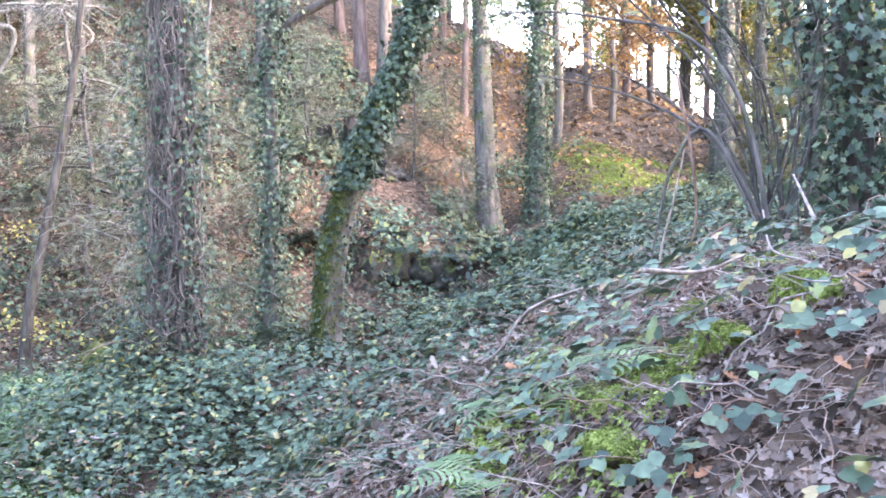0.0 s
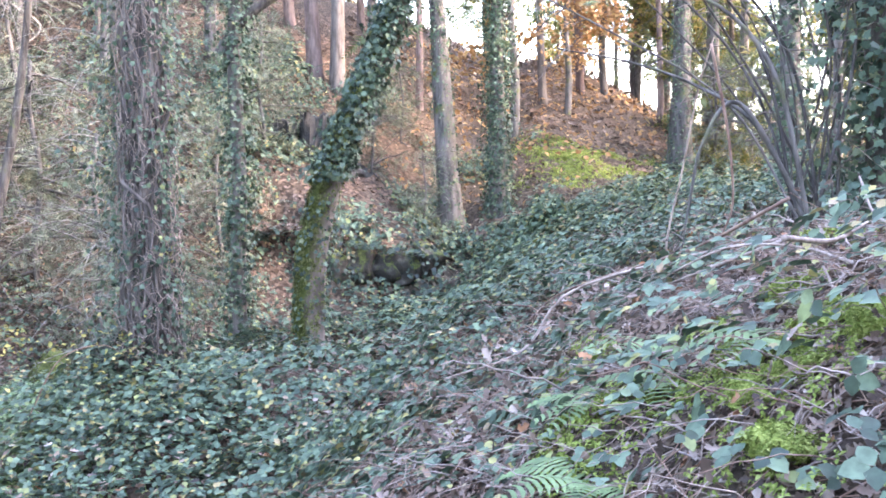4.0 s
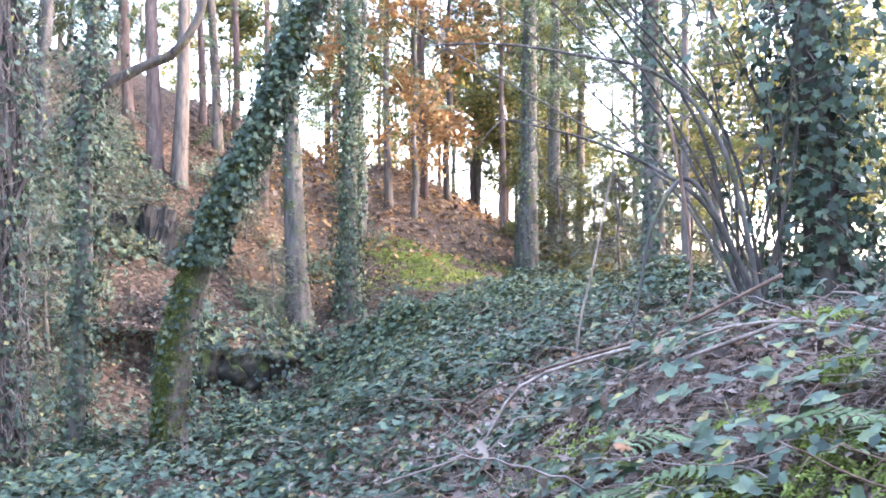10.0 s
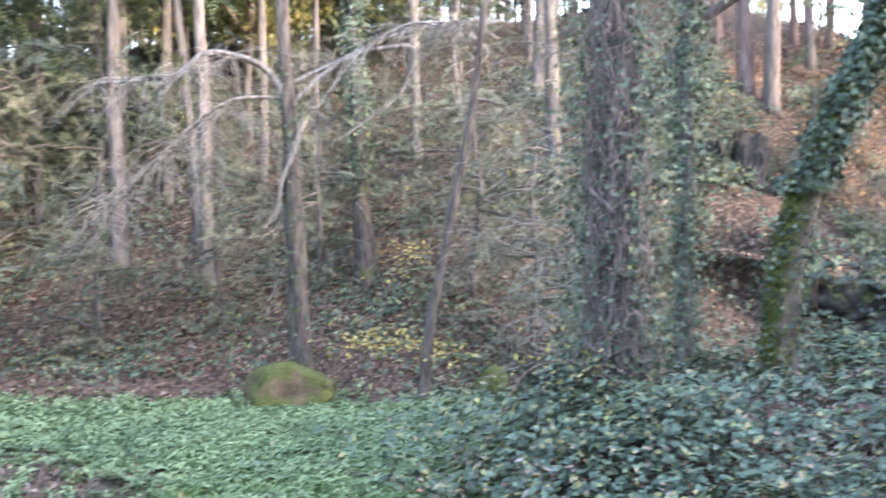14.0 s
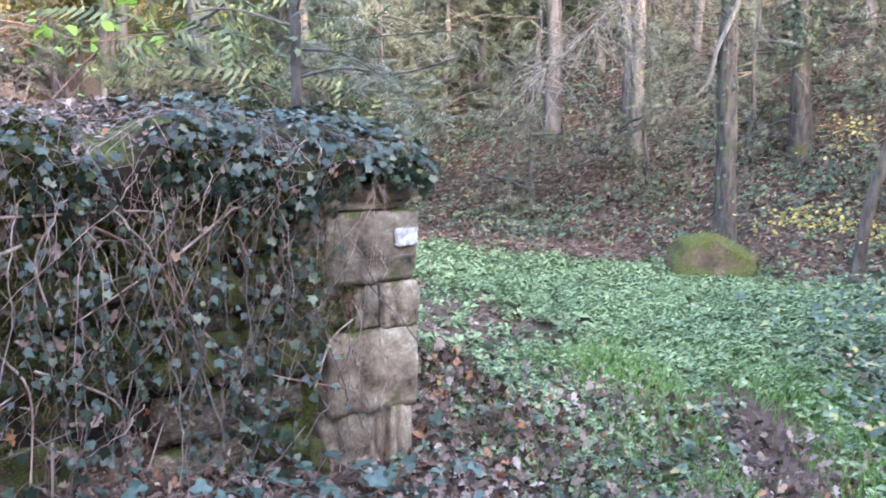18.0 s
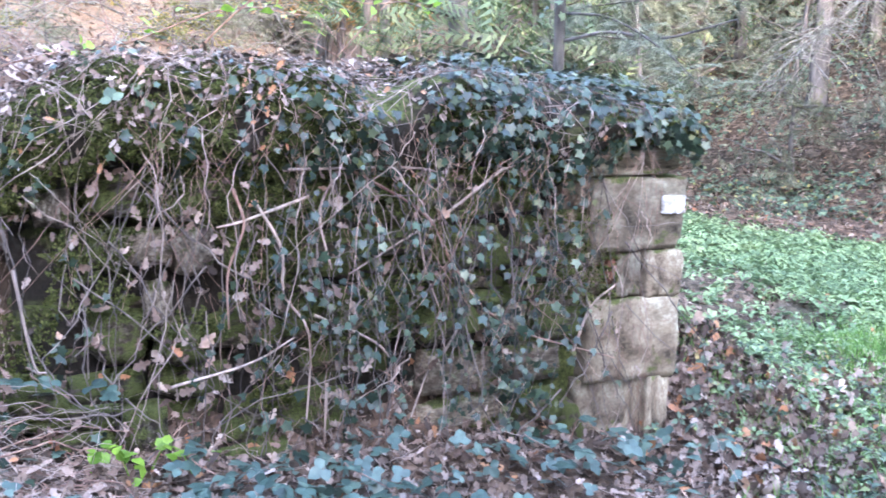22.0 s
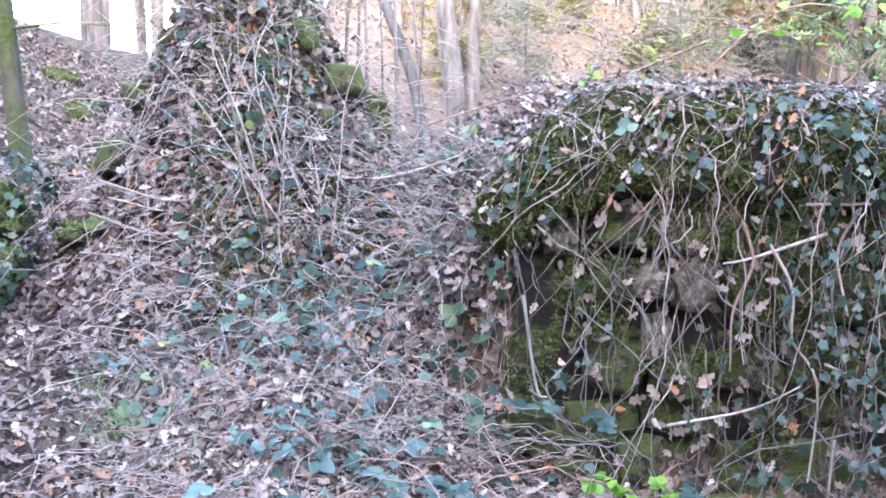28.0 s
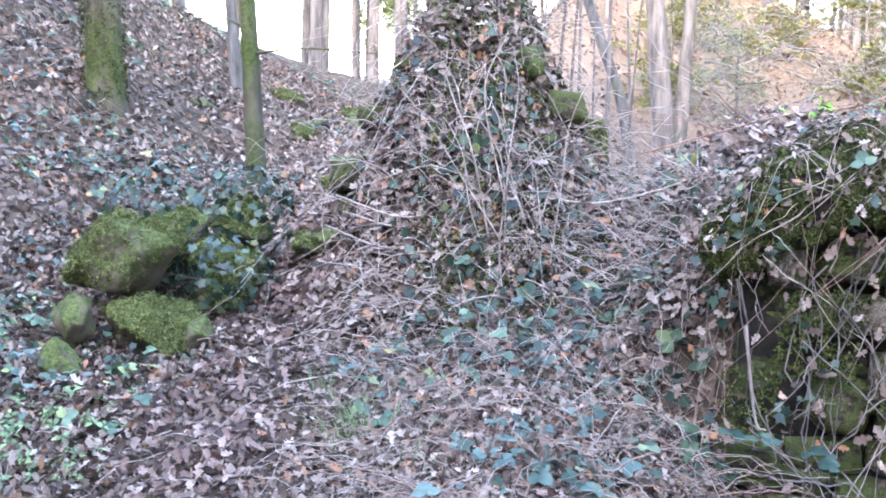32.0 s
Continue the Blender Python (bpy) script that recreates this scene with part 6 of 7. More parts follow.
# ivy and small bramble leaves creeping over heap, wall foot, left bank and near bank
for nm, n, box, dens, tmpl, size, mat, up0, lab in (
        ("ground_ivy", 750, (-8.2, -4.4, -0.6, 1.5), lambda x, y: (trodden(x, y) > 0.5) * np.clip(vnoise(x * 2.5, y * 2.5, 51) * 1.5 - 0.25, 0, 1), IVY, (0.03, 0.055), M_IVY, 0.16, "scattered ivy creeping over heap and leaves"),
        ("ground_ivy", 900, (-9.5, -5.0, -3.5, -0.6), lambda x, y: (trodden(x, y) > 0.4) * np.clip(0.6 * bump(x, y, -6.9, -1.4, 0.7, 0.5) + vnoise(x * 1.8, y * 1.8, 53) * 1.6 - 0.4, 0, 1), IVY, (0.03, 0.055), M_IVY, 0.12, "ivy creeping over the bouldery bank"),
        ("low_brambles", 210, (-5.3, -3.4, 1.0, 4.4), lambda x, y: np.clip(np.exp(-((x + 4.75) / 0.35) ** 2) * (vnoise(x * 2, y * 2, 55) * 1.8 - 0.3), 0, 1), BRAMBLE, (0.032, 0.062), M_BLUELEAF, 0.14, "low bramble shoots along the foot of the wall"),
        ("low_brambles", 150, (-4.9, -3.2, 0.2, 2.4), lambda x, y: np.clip(vnoise(x * 2.4, y * 2.4, 57) * 1.9 - 0.6, 0, 1), BRAMBLE, (0.035, 0.065), M_BLUELEAF, 0.12, "low bramble shoots among dead leaves"),
        ("low_brambles", 110, (-7.5, -5.0, 0.0, 1.5), lambda x, y: np.clip(vnoise(x * 2.4, y * 2.4, 59) * 1.9 - 0.6, 0, 1), BRAMBLE, (0.045, 0.08), M_BRAMBLE, 0.2, "bramble shoots on the heap"),
        ("ground_ivy", 13000, (-22, -4, 5, 26), lambda x, y: (1 - herb_zone(x, y)) * sig((y - hill_foot(x) + 1.5) / 0.5) * np.clip(vnoise(x, y, 61) * 1.6 - 0.3, 0, 1), BRAMBLE, (0.05, 0.095), M_BRAMBLE, 0.2, "patches of ivy and bramble on the wooded slope"),
        ("ground_ivy", 5200, (-6.5, 1.5, 17.8, 27), lambda x, y: np.clip(3.2 * vnoise(x * 0.75, y * 0.75, 65) - 1.35, 0, 1) * (np.abs(x + 4.0) + np.abs(y - 19.9) > 0.9), BRAMBLE_LIGHT, (0.07, 0.12), M_BRAMBLE, 0.4, "dark ivy and bramble clumps on the leafy hillside"),
        ("low_brambles", 80, (-0.2, 1.8, 2.4, 5.0), lambda x, y: np.clip(vnoise(x * 2.2, y * 2.2, 67) * 2 - 0.6, 0, 1), BRAMBLE, (0.05, 0.085), M_BRAMBLE, 0.16, "broad bramble leaves over the near bank"),
        ("low_herbs", 110, (-5.8, -4.4, -0.1, 1.0), lambda x, y: (trodden(x, y) > 0.36) * np.clip(2.4 * vnoise(x * 2.6, y * 2.6, 81) - 0.8, 0, 1), BRAMBLE, (0.02, 0.045), M_BLUELEAF, 0.06, "small bramble leaves at the foot of the heap"),
        ("low_herbs", 260, (-6.2, -4.2, -2.0, -0.45), lambda x, y: (trodden(x, y) > 0.33) * np.clip(2.6 * vnoise(x * 2.2, y * 2.2, 73) - 0.9, 0, 1), HERB, (0.03, 0.06), M_HERB, 0.02, "small green herbs among the dead leaves"),
        ("low_brambles", 170, (-6.0, -4.2, -2.0, -0.7), lambda x, y: np.clip(2.4 * vnoise(x * 2.4, y * 2.4, 75) - 0.6, 0, 1), BRAMBLE, (0.03, 0.06), M_BRAMBLE, 0.08, "bramble shoots among the leaves beside the path"),
        ("ground_ivy", 520, (-17, -7.2, -6.5, -1.2), lambda x, y: (trodden(x, y) > 0.5) * np.clip(3.2 * vnoise(x * 0.9, y * 0.9, 79) - 1.2, 0, 1), BRAMBLE_LIGHT, (0.04, 0.075), M_BRAMBLE, 0.12, "patches of ivy and bramble on the leafy slope"),
        ("bank_moss", 3800, (-0.7, 1.6, 2.7, 5.6), lambda x, y: np.clip(4 * vnoise(x * 2.4, y * 2.4, 69) - 2.2, 0, 1), HERB, (0.016, 0.034), M_SOFTMOSS, 0.03, "soft bright moss over the near bank"),
        ("ground_ivy", 450, (-6.5, -3.5, 4.0, 6.0), lambda x, y: np.clip((1 - herb_zone(x, y)) * (trodden(x, y) > 0.35) * (vnoise(x * 2, y * 2, 63) * 1.4 - 0.2), 0, 1), HERB, (0.04, 0.07), M_BRAMBLE, 0.03, "small dark herbs on the bank below the wall")):
    x, y = pick(n, box, dens, rng)
    stuff(nm, scatter(nm, tmpl, on_ground(x, y, 0.02 + rng.uniform(0, up0, len(x))), ground_normal(x, y), rng.uniform(*size, len(x)), mat, 0.4, rng), lab, "ivy" if "ivy" in nm else "moss" if "moss" in nm else "herbs" if "herb" in nm else "brambles")

# ivy on the wall: in drifts, thickest towards the corner
n = 7000
u, zf = rng.uniform(-0.05, WL, n), rng.uniform(-0.8, 0.8, n)
drift = np.clip(3.6 * vnoise(u * 3.0, zf * 2.4, 71) - 1.5, 0, 1)
want = np.clip(drift * (0.05 + 0.55 * np.exp(-((u - 1.9) / 0.33) ** 2)) + 0.008, 0, 1) * (1 - sig((u - WL + 0.5) / 0.03) * sig((0.55 - zf) / 0.05))
keep = (rng.uniform(size=n) < want) & ((u < WL - 0.35) | (zf > 0.6))
u, zf = u[keep], zf[keep]
out = np.abs(rng.normal(0.04, 0.07, len(u))) + 0.03
p = np.stack([A[0] + WD[0] * u + WN[0] * out, A[1] + WD[1] * u + WN[1] * out, zf], 1)
nrm = np.stack([np.full(len(u), WN[0]), np.full(len(u), WN[1]), np.full(len(u), 0.45)], 1)
stuff("wall_ivy", scatter("wall_ivy", IVY, p, nrm, rng.uniform(0.02, 0.05, len(u)), M_IVY, 0.5, rng, spin=rng.normal(np.pi, 0.7, len(u))), "dark glossy ivy hanging over the ruined wall", "ivy")
# hanging strands of ivy, each a stem with leaves down both sides
n = 52
u = np.concatenate([rng.normal(1.15, 0.14, 14), rng.uniform(1.35, 2.15, 28), rng.uniform(0.1, 2.2, 10)])
z0 = np.minimum(cap_top(u) - 0.15, rng.uniform(0.2, 0.85, n))
k = np.linspace(0, 1, 24)[None]
L = rng.uniform(0.35, 1.25, n)[:, None]
us = u[:, None] + np.cumsum(rng.normal(0, 0.013, (n, 24)), axis=1) + L * rng.normal(0, 0.12, n)[:, None] * k
zs = np.maximum(z0[:, None] - L * k, -0.72)
outs = 0.08 + 0.05 * np.sin(3.1 * k) * rng.uniform(0.2, 1.3, n)[:, None] + np.cumsum(rng.normal(0, 0.004, (n, 24)), axis=1)
strand = np.stack([A[0] + WD[0] * us + WN[0] * outs, A[1] + WD[1] * us + WN[1] * outs, zs], 2)
stuff("creeper_stems", tubes("creeper_stems", strand, np.broadcast_to(rng.uniform(0.0012, 0.003, n)[:, None], us.shape), M_IVYSTEM, 4), "ivy stems hanging down the wall", "stems")
p = strand.reshape(-1, 3)
p = p[rng.uniform(size=len(p)) < 0.5]
p = p + rng.normal(0, 0.018, p.shape)
stuff("wall_ivy", scatter("wall_ivy", IVY, p, np.tile([[WN[0], WN[1], 0.5]], (len(p), 1)), rng.uniform(0.018, 0.042, len(p)), M_IVY, 0.5, rng, spin=rng.normal(np.pi, 0.8, len(p))), "small-leaved ivy strands trailing down the wall", "ivy")


def over_cap(name, n, template, size, material, weight, label, category, lift=0.03, jitter=0.5):
    """Small leaves laid over the mound on the wall."""
    u, s = rng.uniform(-0.1, WL + 0.06, n), rng.uniform(0.0, 1, n)
    keep = rng.uniform(size=n) < weight(u, s)
    u, s = u[keep], s[keep]
    p = cap_point(u, s)
    across, along = cap_point(u, s + 0.02) - cap_point(u, s - 0.02), cap_point(u + 0.03, s) - cap_point(u - 0.03, s)
    nn = np.cross(across, along)
    nn *= np.sign(nn[:, 2:3] + 1.5 * (nn @ np.array([WN[0], WN[1], 0.0]))[:, None] + 1e-9)
    nn /= np.linalg.norm(nn, axis=1, keepdims=True) + 1e-9
    p = p + nn * rng.uniform(0.2, 1, len(u))[:, None] * lift
    stuff(name, scatter(name, template, p, nn + [[0, 0, 0.2]], rng.uniform(*size, len(u)), material, jitter, rng), label, category)


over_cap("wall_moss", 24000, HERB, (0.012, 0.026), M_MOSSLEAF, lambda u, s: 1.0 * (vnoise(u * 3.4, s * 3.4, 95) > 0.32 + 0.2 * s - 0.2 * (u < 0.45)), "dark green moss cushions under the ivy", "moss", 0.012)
over_cap("fallen_leaves", 9000, OAK, (0.02, 0.044), M_DEAD, lambda u, s: np.clip(0.05 + 0.08 * sig((s - 0.3) / 0.05) + 0.85 * sig((1.35 - u) / 0.15) * sig((s - 0.42) / 0.04) * (0.3 + vnoise(u * 4, s * 4, 96)), 0, 1), "dead leaves lodged on top of the wall", "leaves", 0.06, 0.45)
over_cap("wall_ivy", 7500, IVY, (0.018, 0.044), M_IVY, lambda u, s: np.clip((0.10 + 0.12 * sig((0.3 - u) / 0.1) + 0.9 * sig((u - 1.25) / 0.12)) * np.clip(3.0 * vnoise(u * 3.4, s * 3.4 + 7, 97) - 0.6, 0, 1) * sig((s - 0.12) / 0.05), 0, 1), "ivy matted over the top of the wall", "ivy", 0.10, 0.35)
over_cap("bramble_leaves", 900, BRAMBLE, (0.03, 0.055), M_BRAMBLE, lambda u, s: np.clip((0.25 * sig((0.9 - u) / 0.2)) * np.clip(3.0 * vnoise(u * 4.4, s * 3.4 + 3, 101) - 0.9, 0, 1) * sig((s - 0.2) / 0.05), 0, 1), "bramble leaves trailing over the end of the wall", "brambles", 0.10, 0.35)
# dry stems trailing along and over the top
n = 240
u, s0 = rng.uniform(-0.05, WL, n), rng.uniform(0.3, 1.0, n)
k = np.linspace(0, 1, 12)[None]
du, ds = rng.normal(0, 0.3, n)[:, None], rng.normal(-0.25, 0.25, n)[:, None]
cu, cs = np.clip(u[:, None] + du * k, -0.1, WL + 0.06), np.clip(s0[:, None] + ds * k, 0.05, 1)
ln = cap_point(cu, cs) + np.array([WN[0] * 0.02, WN[1] * 0.02, 0.03]) * (0.3 + rng.uniform(0.3, 1.8, n)[:, None, None] * np.sin(3.1 * k)[..., None])
stuff("dry_canes", tubes("dry_canes", ln, np.broadcast_to(rng.uniform(0.0007, 0.0018, n)[:, None], cu.shape), M_TWIG, 4), "dry stems matted over the top of the wall", "twigs")
# moss on the stones of the face
n = 14000
u, zf = rng.uniform(0, WL - 0.3, n), rng.uniform(-0.7, 0.75, n)
keep = vnoise(u * 3.1, zf * 3.6, 98) + 0.22 * zf > 0.62
u, zf = u[keep], zf[keep]
out = 0.02 + np.abs(rng.normal(0, 0.014, len(u)))
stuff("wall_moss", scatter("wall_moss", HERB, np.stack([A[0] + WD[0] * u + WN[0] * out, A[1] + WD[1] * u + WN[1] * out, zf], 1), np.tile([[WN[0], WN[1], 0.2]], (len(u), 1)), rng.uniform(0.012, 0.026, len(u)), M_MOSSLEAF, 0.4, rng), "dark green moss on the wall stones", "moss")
# leaves on the earth behind the wall
x, y = pick(2600, (-7.2, -5.4, 1.3, 4.2), lambda x, y: np.ones_like(x), rng)
stuff("fallen_leaves", scatter("fallen_leaves", OAK, on_ground(x, y, rng.uniform(0.0, 0.1, len(x))), np.tile([[0.2, 0, 1.0]], (len(x), 1)), rng.uniform(0.04, 0.08, len(x)), M_DEAD, 0.4, rng), "dead leaves on the earth behind the wall", "leaves")
# brown hair-like roots hanging down the face
n = 46
u = np.where(rng.uniform(size=n) < 0.6, rng.normal(0.8, 0.3, n), rng.uniform(0.1, WL - 0.4, n)).clip(0.05, WL - 0.35)
z0 = rng.uniform(0.0, 0.8, n)
k = np.linspace(0, 1, 9)
L = rng.uniform(0.25, 0.9, n)
uu = u[:, None] + np.cumsum(rng.normal(0, 0.022, (n, 9)), axis=1)
zz = np.maximum(z0[:, None] - L[:, None] * k[None], -0.7)
oo = 0.045 + np.abs(np.cumsum(rng.normal(0, 0.012, (n, 9)), axis=1))
hang = np.stack([A[0] + WD[0] * uu + WN[0] * oo, A[1] + WD[1] * uu + WN[1] * oo, zz], 2)
stuff("hanging_roots", tubes("hanging_roots", hang, np.broadcast_to(rng.uniform(0.001, 0.003, n)[:, None], (n, 9)), M_IVYSTEM, 4), "brown hair roots hanging down the wall", "roots")
# thin dry stems drooping over the face, fine ones and a few thicker pale ones
for n, r_lo, r_hi, mat, lab in ((190, 0.0008, 0.0016, M_CANE, "fine brown stems drooping over the wall"), (60, 0.0014, 0.003, M_TWIG, "pale dry stems drooping over the wall")):
    u = WL * rng.uniform(0, 0.93, n) ** 0.7
    z0 = np.where(rng.uniform(size=n) < 0.65, cap_top(u) - rng.uniform(0.0, 0.3, n), rng.uniform(-0.4, 0.6, n))
    k = np.linspace(0, 1, 14)[None]
    L = rng.uniform(0.25, 1.2, n)[:, None]
    lean = rng.normal(0, 0.2, n)[:, None]
    curl = rng.normal(0, 0.22, n)[:, None]
    us = u[:, None] + L * (lean * k + curl * k * k) + np.cumsum(rng.normal(0, 0.011, (n, 14)), axis=1)
    zs = np.maximum(z0[:, None] - L * k * rng.uniform(0.35, 1.0, n)[:, None] + 0.10 * L * np.sin(3.1 * k) + np.cumsum(rng.normal(0, 0.003, (n, 14)), axis=1), -0.74)
    outs = 0.07 + 0.09 * np.sin(np.pi * np.clip(k * rng.uniform(0.6, 1.2, n)[:, None], 0, 1)) * rng.uniform(0.3, 1.4, n)[:, None]
    us = np.clip(us, -0.15, WL - 0.2)
    stuff("creeper_stems", tubes("creeper_stems", np.stack([A[0] + WD[0] * us + WN[0] * outs, A[1] + WD[1] * us + WN[1] * outs, zs], 2), np.broadcast_to(rng.uniform(r_lo, r_hi, n)[:, None], us.shape) * np.linspace(1.1, 0.6, 14)[None], mat, 4), lab, "stems")
# dead leaves caught in the creepers on the wall face
u, zf = rng.normal(0.9, 0.6, 420).clip(0, WL - 0.3), rng.uniform(-0.75, 0.75, 420)
p = np.stack([A[0] + WD[0] * u + WN[0] * 0.06, A[1] + WD[1] * u + WN[1] * 0.06, zf], 1)
stuff("fallen_leaves", scatter("fallen_leaves", OAK, p, np.tile([[WN[0], WN[1], 0.3]], (420, 1)), rng.uniform(0.035, 0.075, 420), M_DEAD, 0.5, rng), "curled dead leaves caught on the wall", "leaves")


# dry stems: creepers on the wall, canes on the heap and on the bank
def wander(start, heading, length, sag, count, rng, wig=0.06, steps=12):
    k = np.linspace(0, 1, steps)
    L = length[:, None, None]
    w = np.cumsum(rng.normal(0, wig, (count, steps, 3)), axis=1)
    out = start[:, None] + heading[:, None] * k[None, :, None] * L + w * L * k[None, :, None]
    out[:, :, 2] -= sag[:, None] * length[:, None] * k[None] ** 2
    return out


n = 70
u = rng.uniform(0.0, WL - 0.25, n)
z0 = rng.uniform(-0.6, 0.85, n)
st = np.stack([A[0] + WD[0] * u + WN[0] * 0.06, A[1] + WD[1] * u + WN[1] * 0.06, z0], 1)
a = rng.normal(-np.pi / 2, 0.75, n)
hd = np.stack([WD[0] * np.cos(a), WD[1] * np.cos(a), np.sin(a)], 1) + 0.05 * WN.tolist()[0] * np.array([[1, 0, 0]])
ln = wander(st, hd, rng.uniform(0.2, 0.95, n), np.zeros(n), n, rng, 0.035)
ln[:, :, 2] = np.maximum(ln[:, :, 2], -0.75)
off = (ln[:, :, 0] - A[0]) * WN[0] + (ln[:, :, 1] - A[1]) * WN[1]
push = np.clip(0.05 + 0.05 * rng.uniform(size=(n, 1)) - off, 0, 1)
ln[:, :, 0] += WN[0] * push
ln[:, :, 1] += WN[1] * push
stuff("creeper_stems", tubes("creeper_stems", ln, np.broadcast_to(rng.uniform(0.0015, 0.0045, n)[:, None], ln.shape[:2]) * np.linspace(1.1, 0.5, 12)[None], M_IVYSTEM, 5), "tangled dry creeper stems over the wall", "stems")
# a few long bare canes crossing the wall face
for i, pts in enumerate((((1.25, 0.6), (1.57, 0.41), (1.7, 0.19), (1.93, -0.06), (2.41, -0.22)), ((1.89, 0.59), (1.67, 0.42), (1.48, 0.31), (1.26, 0.19)), ((1.21, 0.59), (1.14, 0.43), (1.19, 0.21)), ((0.89, 0.49), (0.99, 0.31), (1.0, 0.13), (1.1, -0.05), (1.08, -0.48)),
                         ((0.81, 0.54), (0.85, 0.4), (0.79, 0.23), (0.79, 0.02)), ((1.77, 0.03), (1.68, -0.14), (1.61, -0.21), (1.5, -0.51)), ((1.17, -0.24), (1.16, -0.49)), ((1.12, 0.04), (1.4, -0.12), (1.45, -0.29)), ((0.58, -0.18), (0.87, -0.12), (1.04, -0.04)),
                         ((1.0, 0.6), (1.25, 0.6), (1.57, 0.59), (1.66, 0.53)), ((1.93, 0.95), (1.85, 0.7), (1.9, 0.59), (2.09, 0.7)), ((1.53, 0.42), (1.58, 0.19), (1.65, 0.0)), ((2.22, -0.18), (2.29, 0.01), (2.39, 0.1)), ((0.07, 0.27), (0.12, -0.06), (0.16, -0.1)), ((1.1, 0.5), (0.85, 0.42), (0.75, 0.4)))):
    q = np.array([on_wall(a, 0.10 + 0.05 * math.sin(3 * a), b) for a, b in pts])
    t = thing("cane", q[-1], "long reddish bare cane trailing across the wall" if i in (0, 4) else "pale bare cane trailing across the wall", "stem", "canes on the wall")
    c = curve_through(q, 20) - q[-1]
    part("stem", trunk_mesh("stem", c, np.linspace(0.0065, 0.0035, 20), M_CANE if i in (0, 4) else M_TWIG, sides=6, knobs=0.1), t)

for nm, n, box, L, lift, sag, rad, dens, lab in (
        ("dry_canes", 480, (-7.3, -4.9, -0.2, 1.5), (0.3, 1.1), 0.75, 0.9, 0.0021, lambda x, y: (trodden(x, y) > 0.5) * np.clip(0.3 + bump(x, y, -6.2, 0.7, 0.8, 0.7), 0, 1), "tangle of dry straw-coloured canes on the heap"),
        ("dry_straw", 1500, (-7.6, -4.6, -0.3, 1.6), (0.15, 0.5), 0.35, 0.6, 0.0014, lambda x, y: 1.0 * (trodden(x, y) > 0.5), "fine dry straw and twigs tangled over the heap"),
        ("dry_straw", 1300, (-5.9, -4.5, -0.05, 1.2), (0.12, 0.4), 0.4, 0.6, 0.0014, lambda x, y: 1.0 * (trodden(x, y) > 0.42), "fine dry straw at the foot of the heap"),
        ("dry_straw", 700, (-5.4, -3.4, 1.0, 4.2), (0.12, 0.4), 0.25, 0.4, 0.0014, lambda x, y: np.ones_like(x), "fine dry straw among the leaves"),
        ("dry_straw", 1200, (-0.9, 2.2, 2.6, 6.0), (0.15, 0.5), 0.3, 0.5, 0.0018, lambda x, y: np.ones_like(x), "pale dry straw over the near bank"),
        ("dry_straw", 900, (-1.8, 2.2, 2.8, 8.0), (0.2, 0.6), 0.25, 0.5, 0.0016, lambda x, y: np.ones_like(x), "fine dry stems over the bank"),
        ("dry_stalks", 1500, (-5.0, 3.0, 8.0, 15.0), (0.2, 0.8), 0.35, 0.5, 0.003, lambda x, y: np.clip(2.6 * vnoise(x * 1.2, y * 1.2, 27) - 0.8, 0, 1) * (x > -3.6 - 0.33 * (y - 5)), "brown dead bramble stalks among the leaves"),
        ("dry_stalks", 4200, (-2.6, 2.4, 2.8, 9.0), (0.15, 0.55), 0.4, 0.6, 0.0021, lambda x, y: np.clip(2.6 * vnoise(x * 1.6, y * 1.6, 23) - 0.6, 0, 1), "brown dead bramble stalks among the leaves"),
        ("dry_canes", 340, (-5.3, -3.6, 0.2, 1.9), (0.2, 0.6), 0.3, 0.5, 0.003, lambda x, y: np.ones_like(x), "dry twigs among the leaves"),
        ("dry_canes", 420, (-1.6, 2.2, 3.0, 8.0), (0.25, 0.75), 0.12, 0.4, 0.0034, lambda x, y: np.clip(sig((x + 0.9) / 0.3), 0, 1), "dry canes lying over the bank"),
        ("dry_canes", 420, (-5, 4, 7, 16), (0.4, 1.1), 0.4, 0.8, 0.005, bramble_zone, "arching bramble canes"),
        ("dry_canes", 340, (-9, -4.6, -3.2, -0.3), (0.2, 0.7), 0.3, 0.4, 0.003, lambda x, y: np.ones_like(x), "dry twigs on the leafy bank"),
        ("dry_canes", 340, (-8.5, -5.4, 1.2, 4.4), (0.2, 0.8), 0.6, 0.4, 0.003, lambda x, y: np.ones_like(x), "dry twigs on top of the ruin")):
    x, y = pick(n, box, dens, rng)
    n = len(x)
    a = rng.uniform(0, 2 * np.pi, n)
    hd = np.stack([np.cos(a), np.sin(a), np.abs(rng.normal(lift, 0.3, n))], 1)
    length = rng.uniform(*L, n)
    ln = wander(on_ground(x, y, -0.02), hd, length, np.full(n, sag), n, rng, 0.04)
    floor = rough_land(ln[:, :, 0], ln[:, :, 1]) + 0.01
    ln[:, 1:, 2] = np.maximum(ln[:, 1:, 2], floor[:, 1:])
    stuff(nm, tubes(nm, ln, np.broadcast_to(rng.uniform(0.6, 1.4, n)[:, None] * rad, ln.shape[:2]) * np.linspace(1.1, 0.45, 12)[None], M_TWIG if "tangle" in lab or "bank" in lab or "straw" in lab else M_CANE, 4), lab, "twigs")

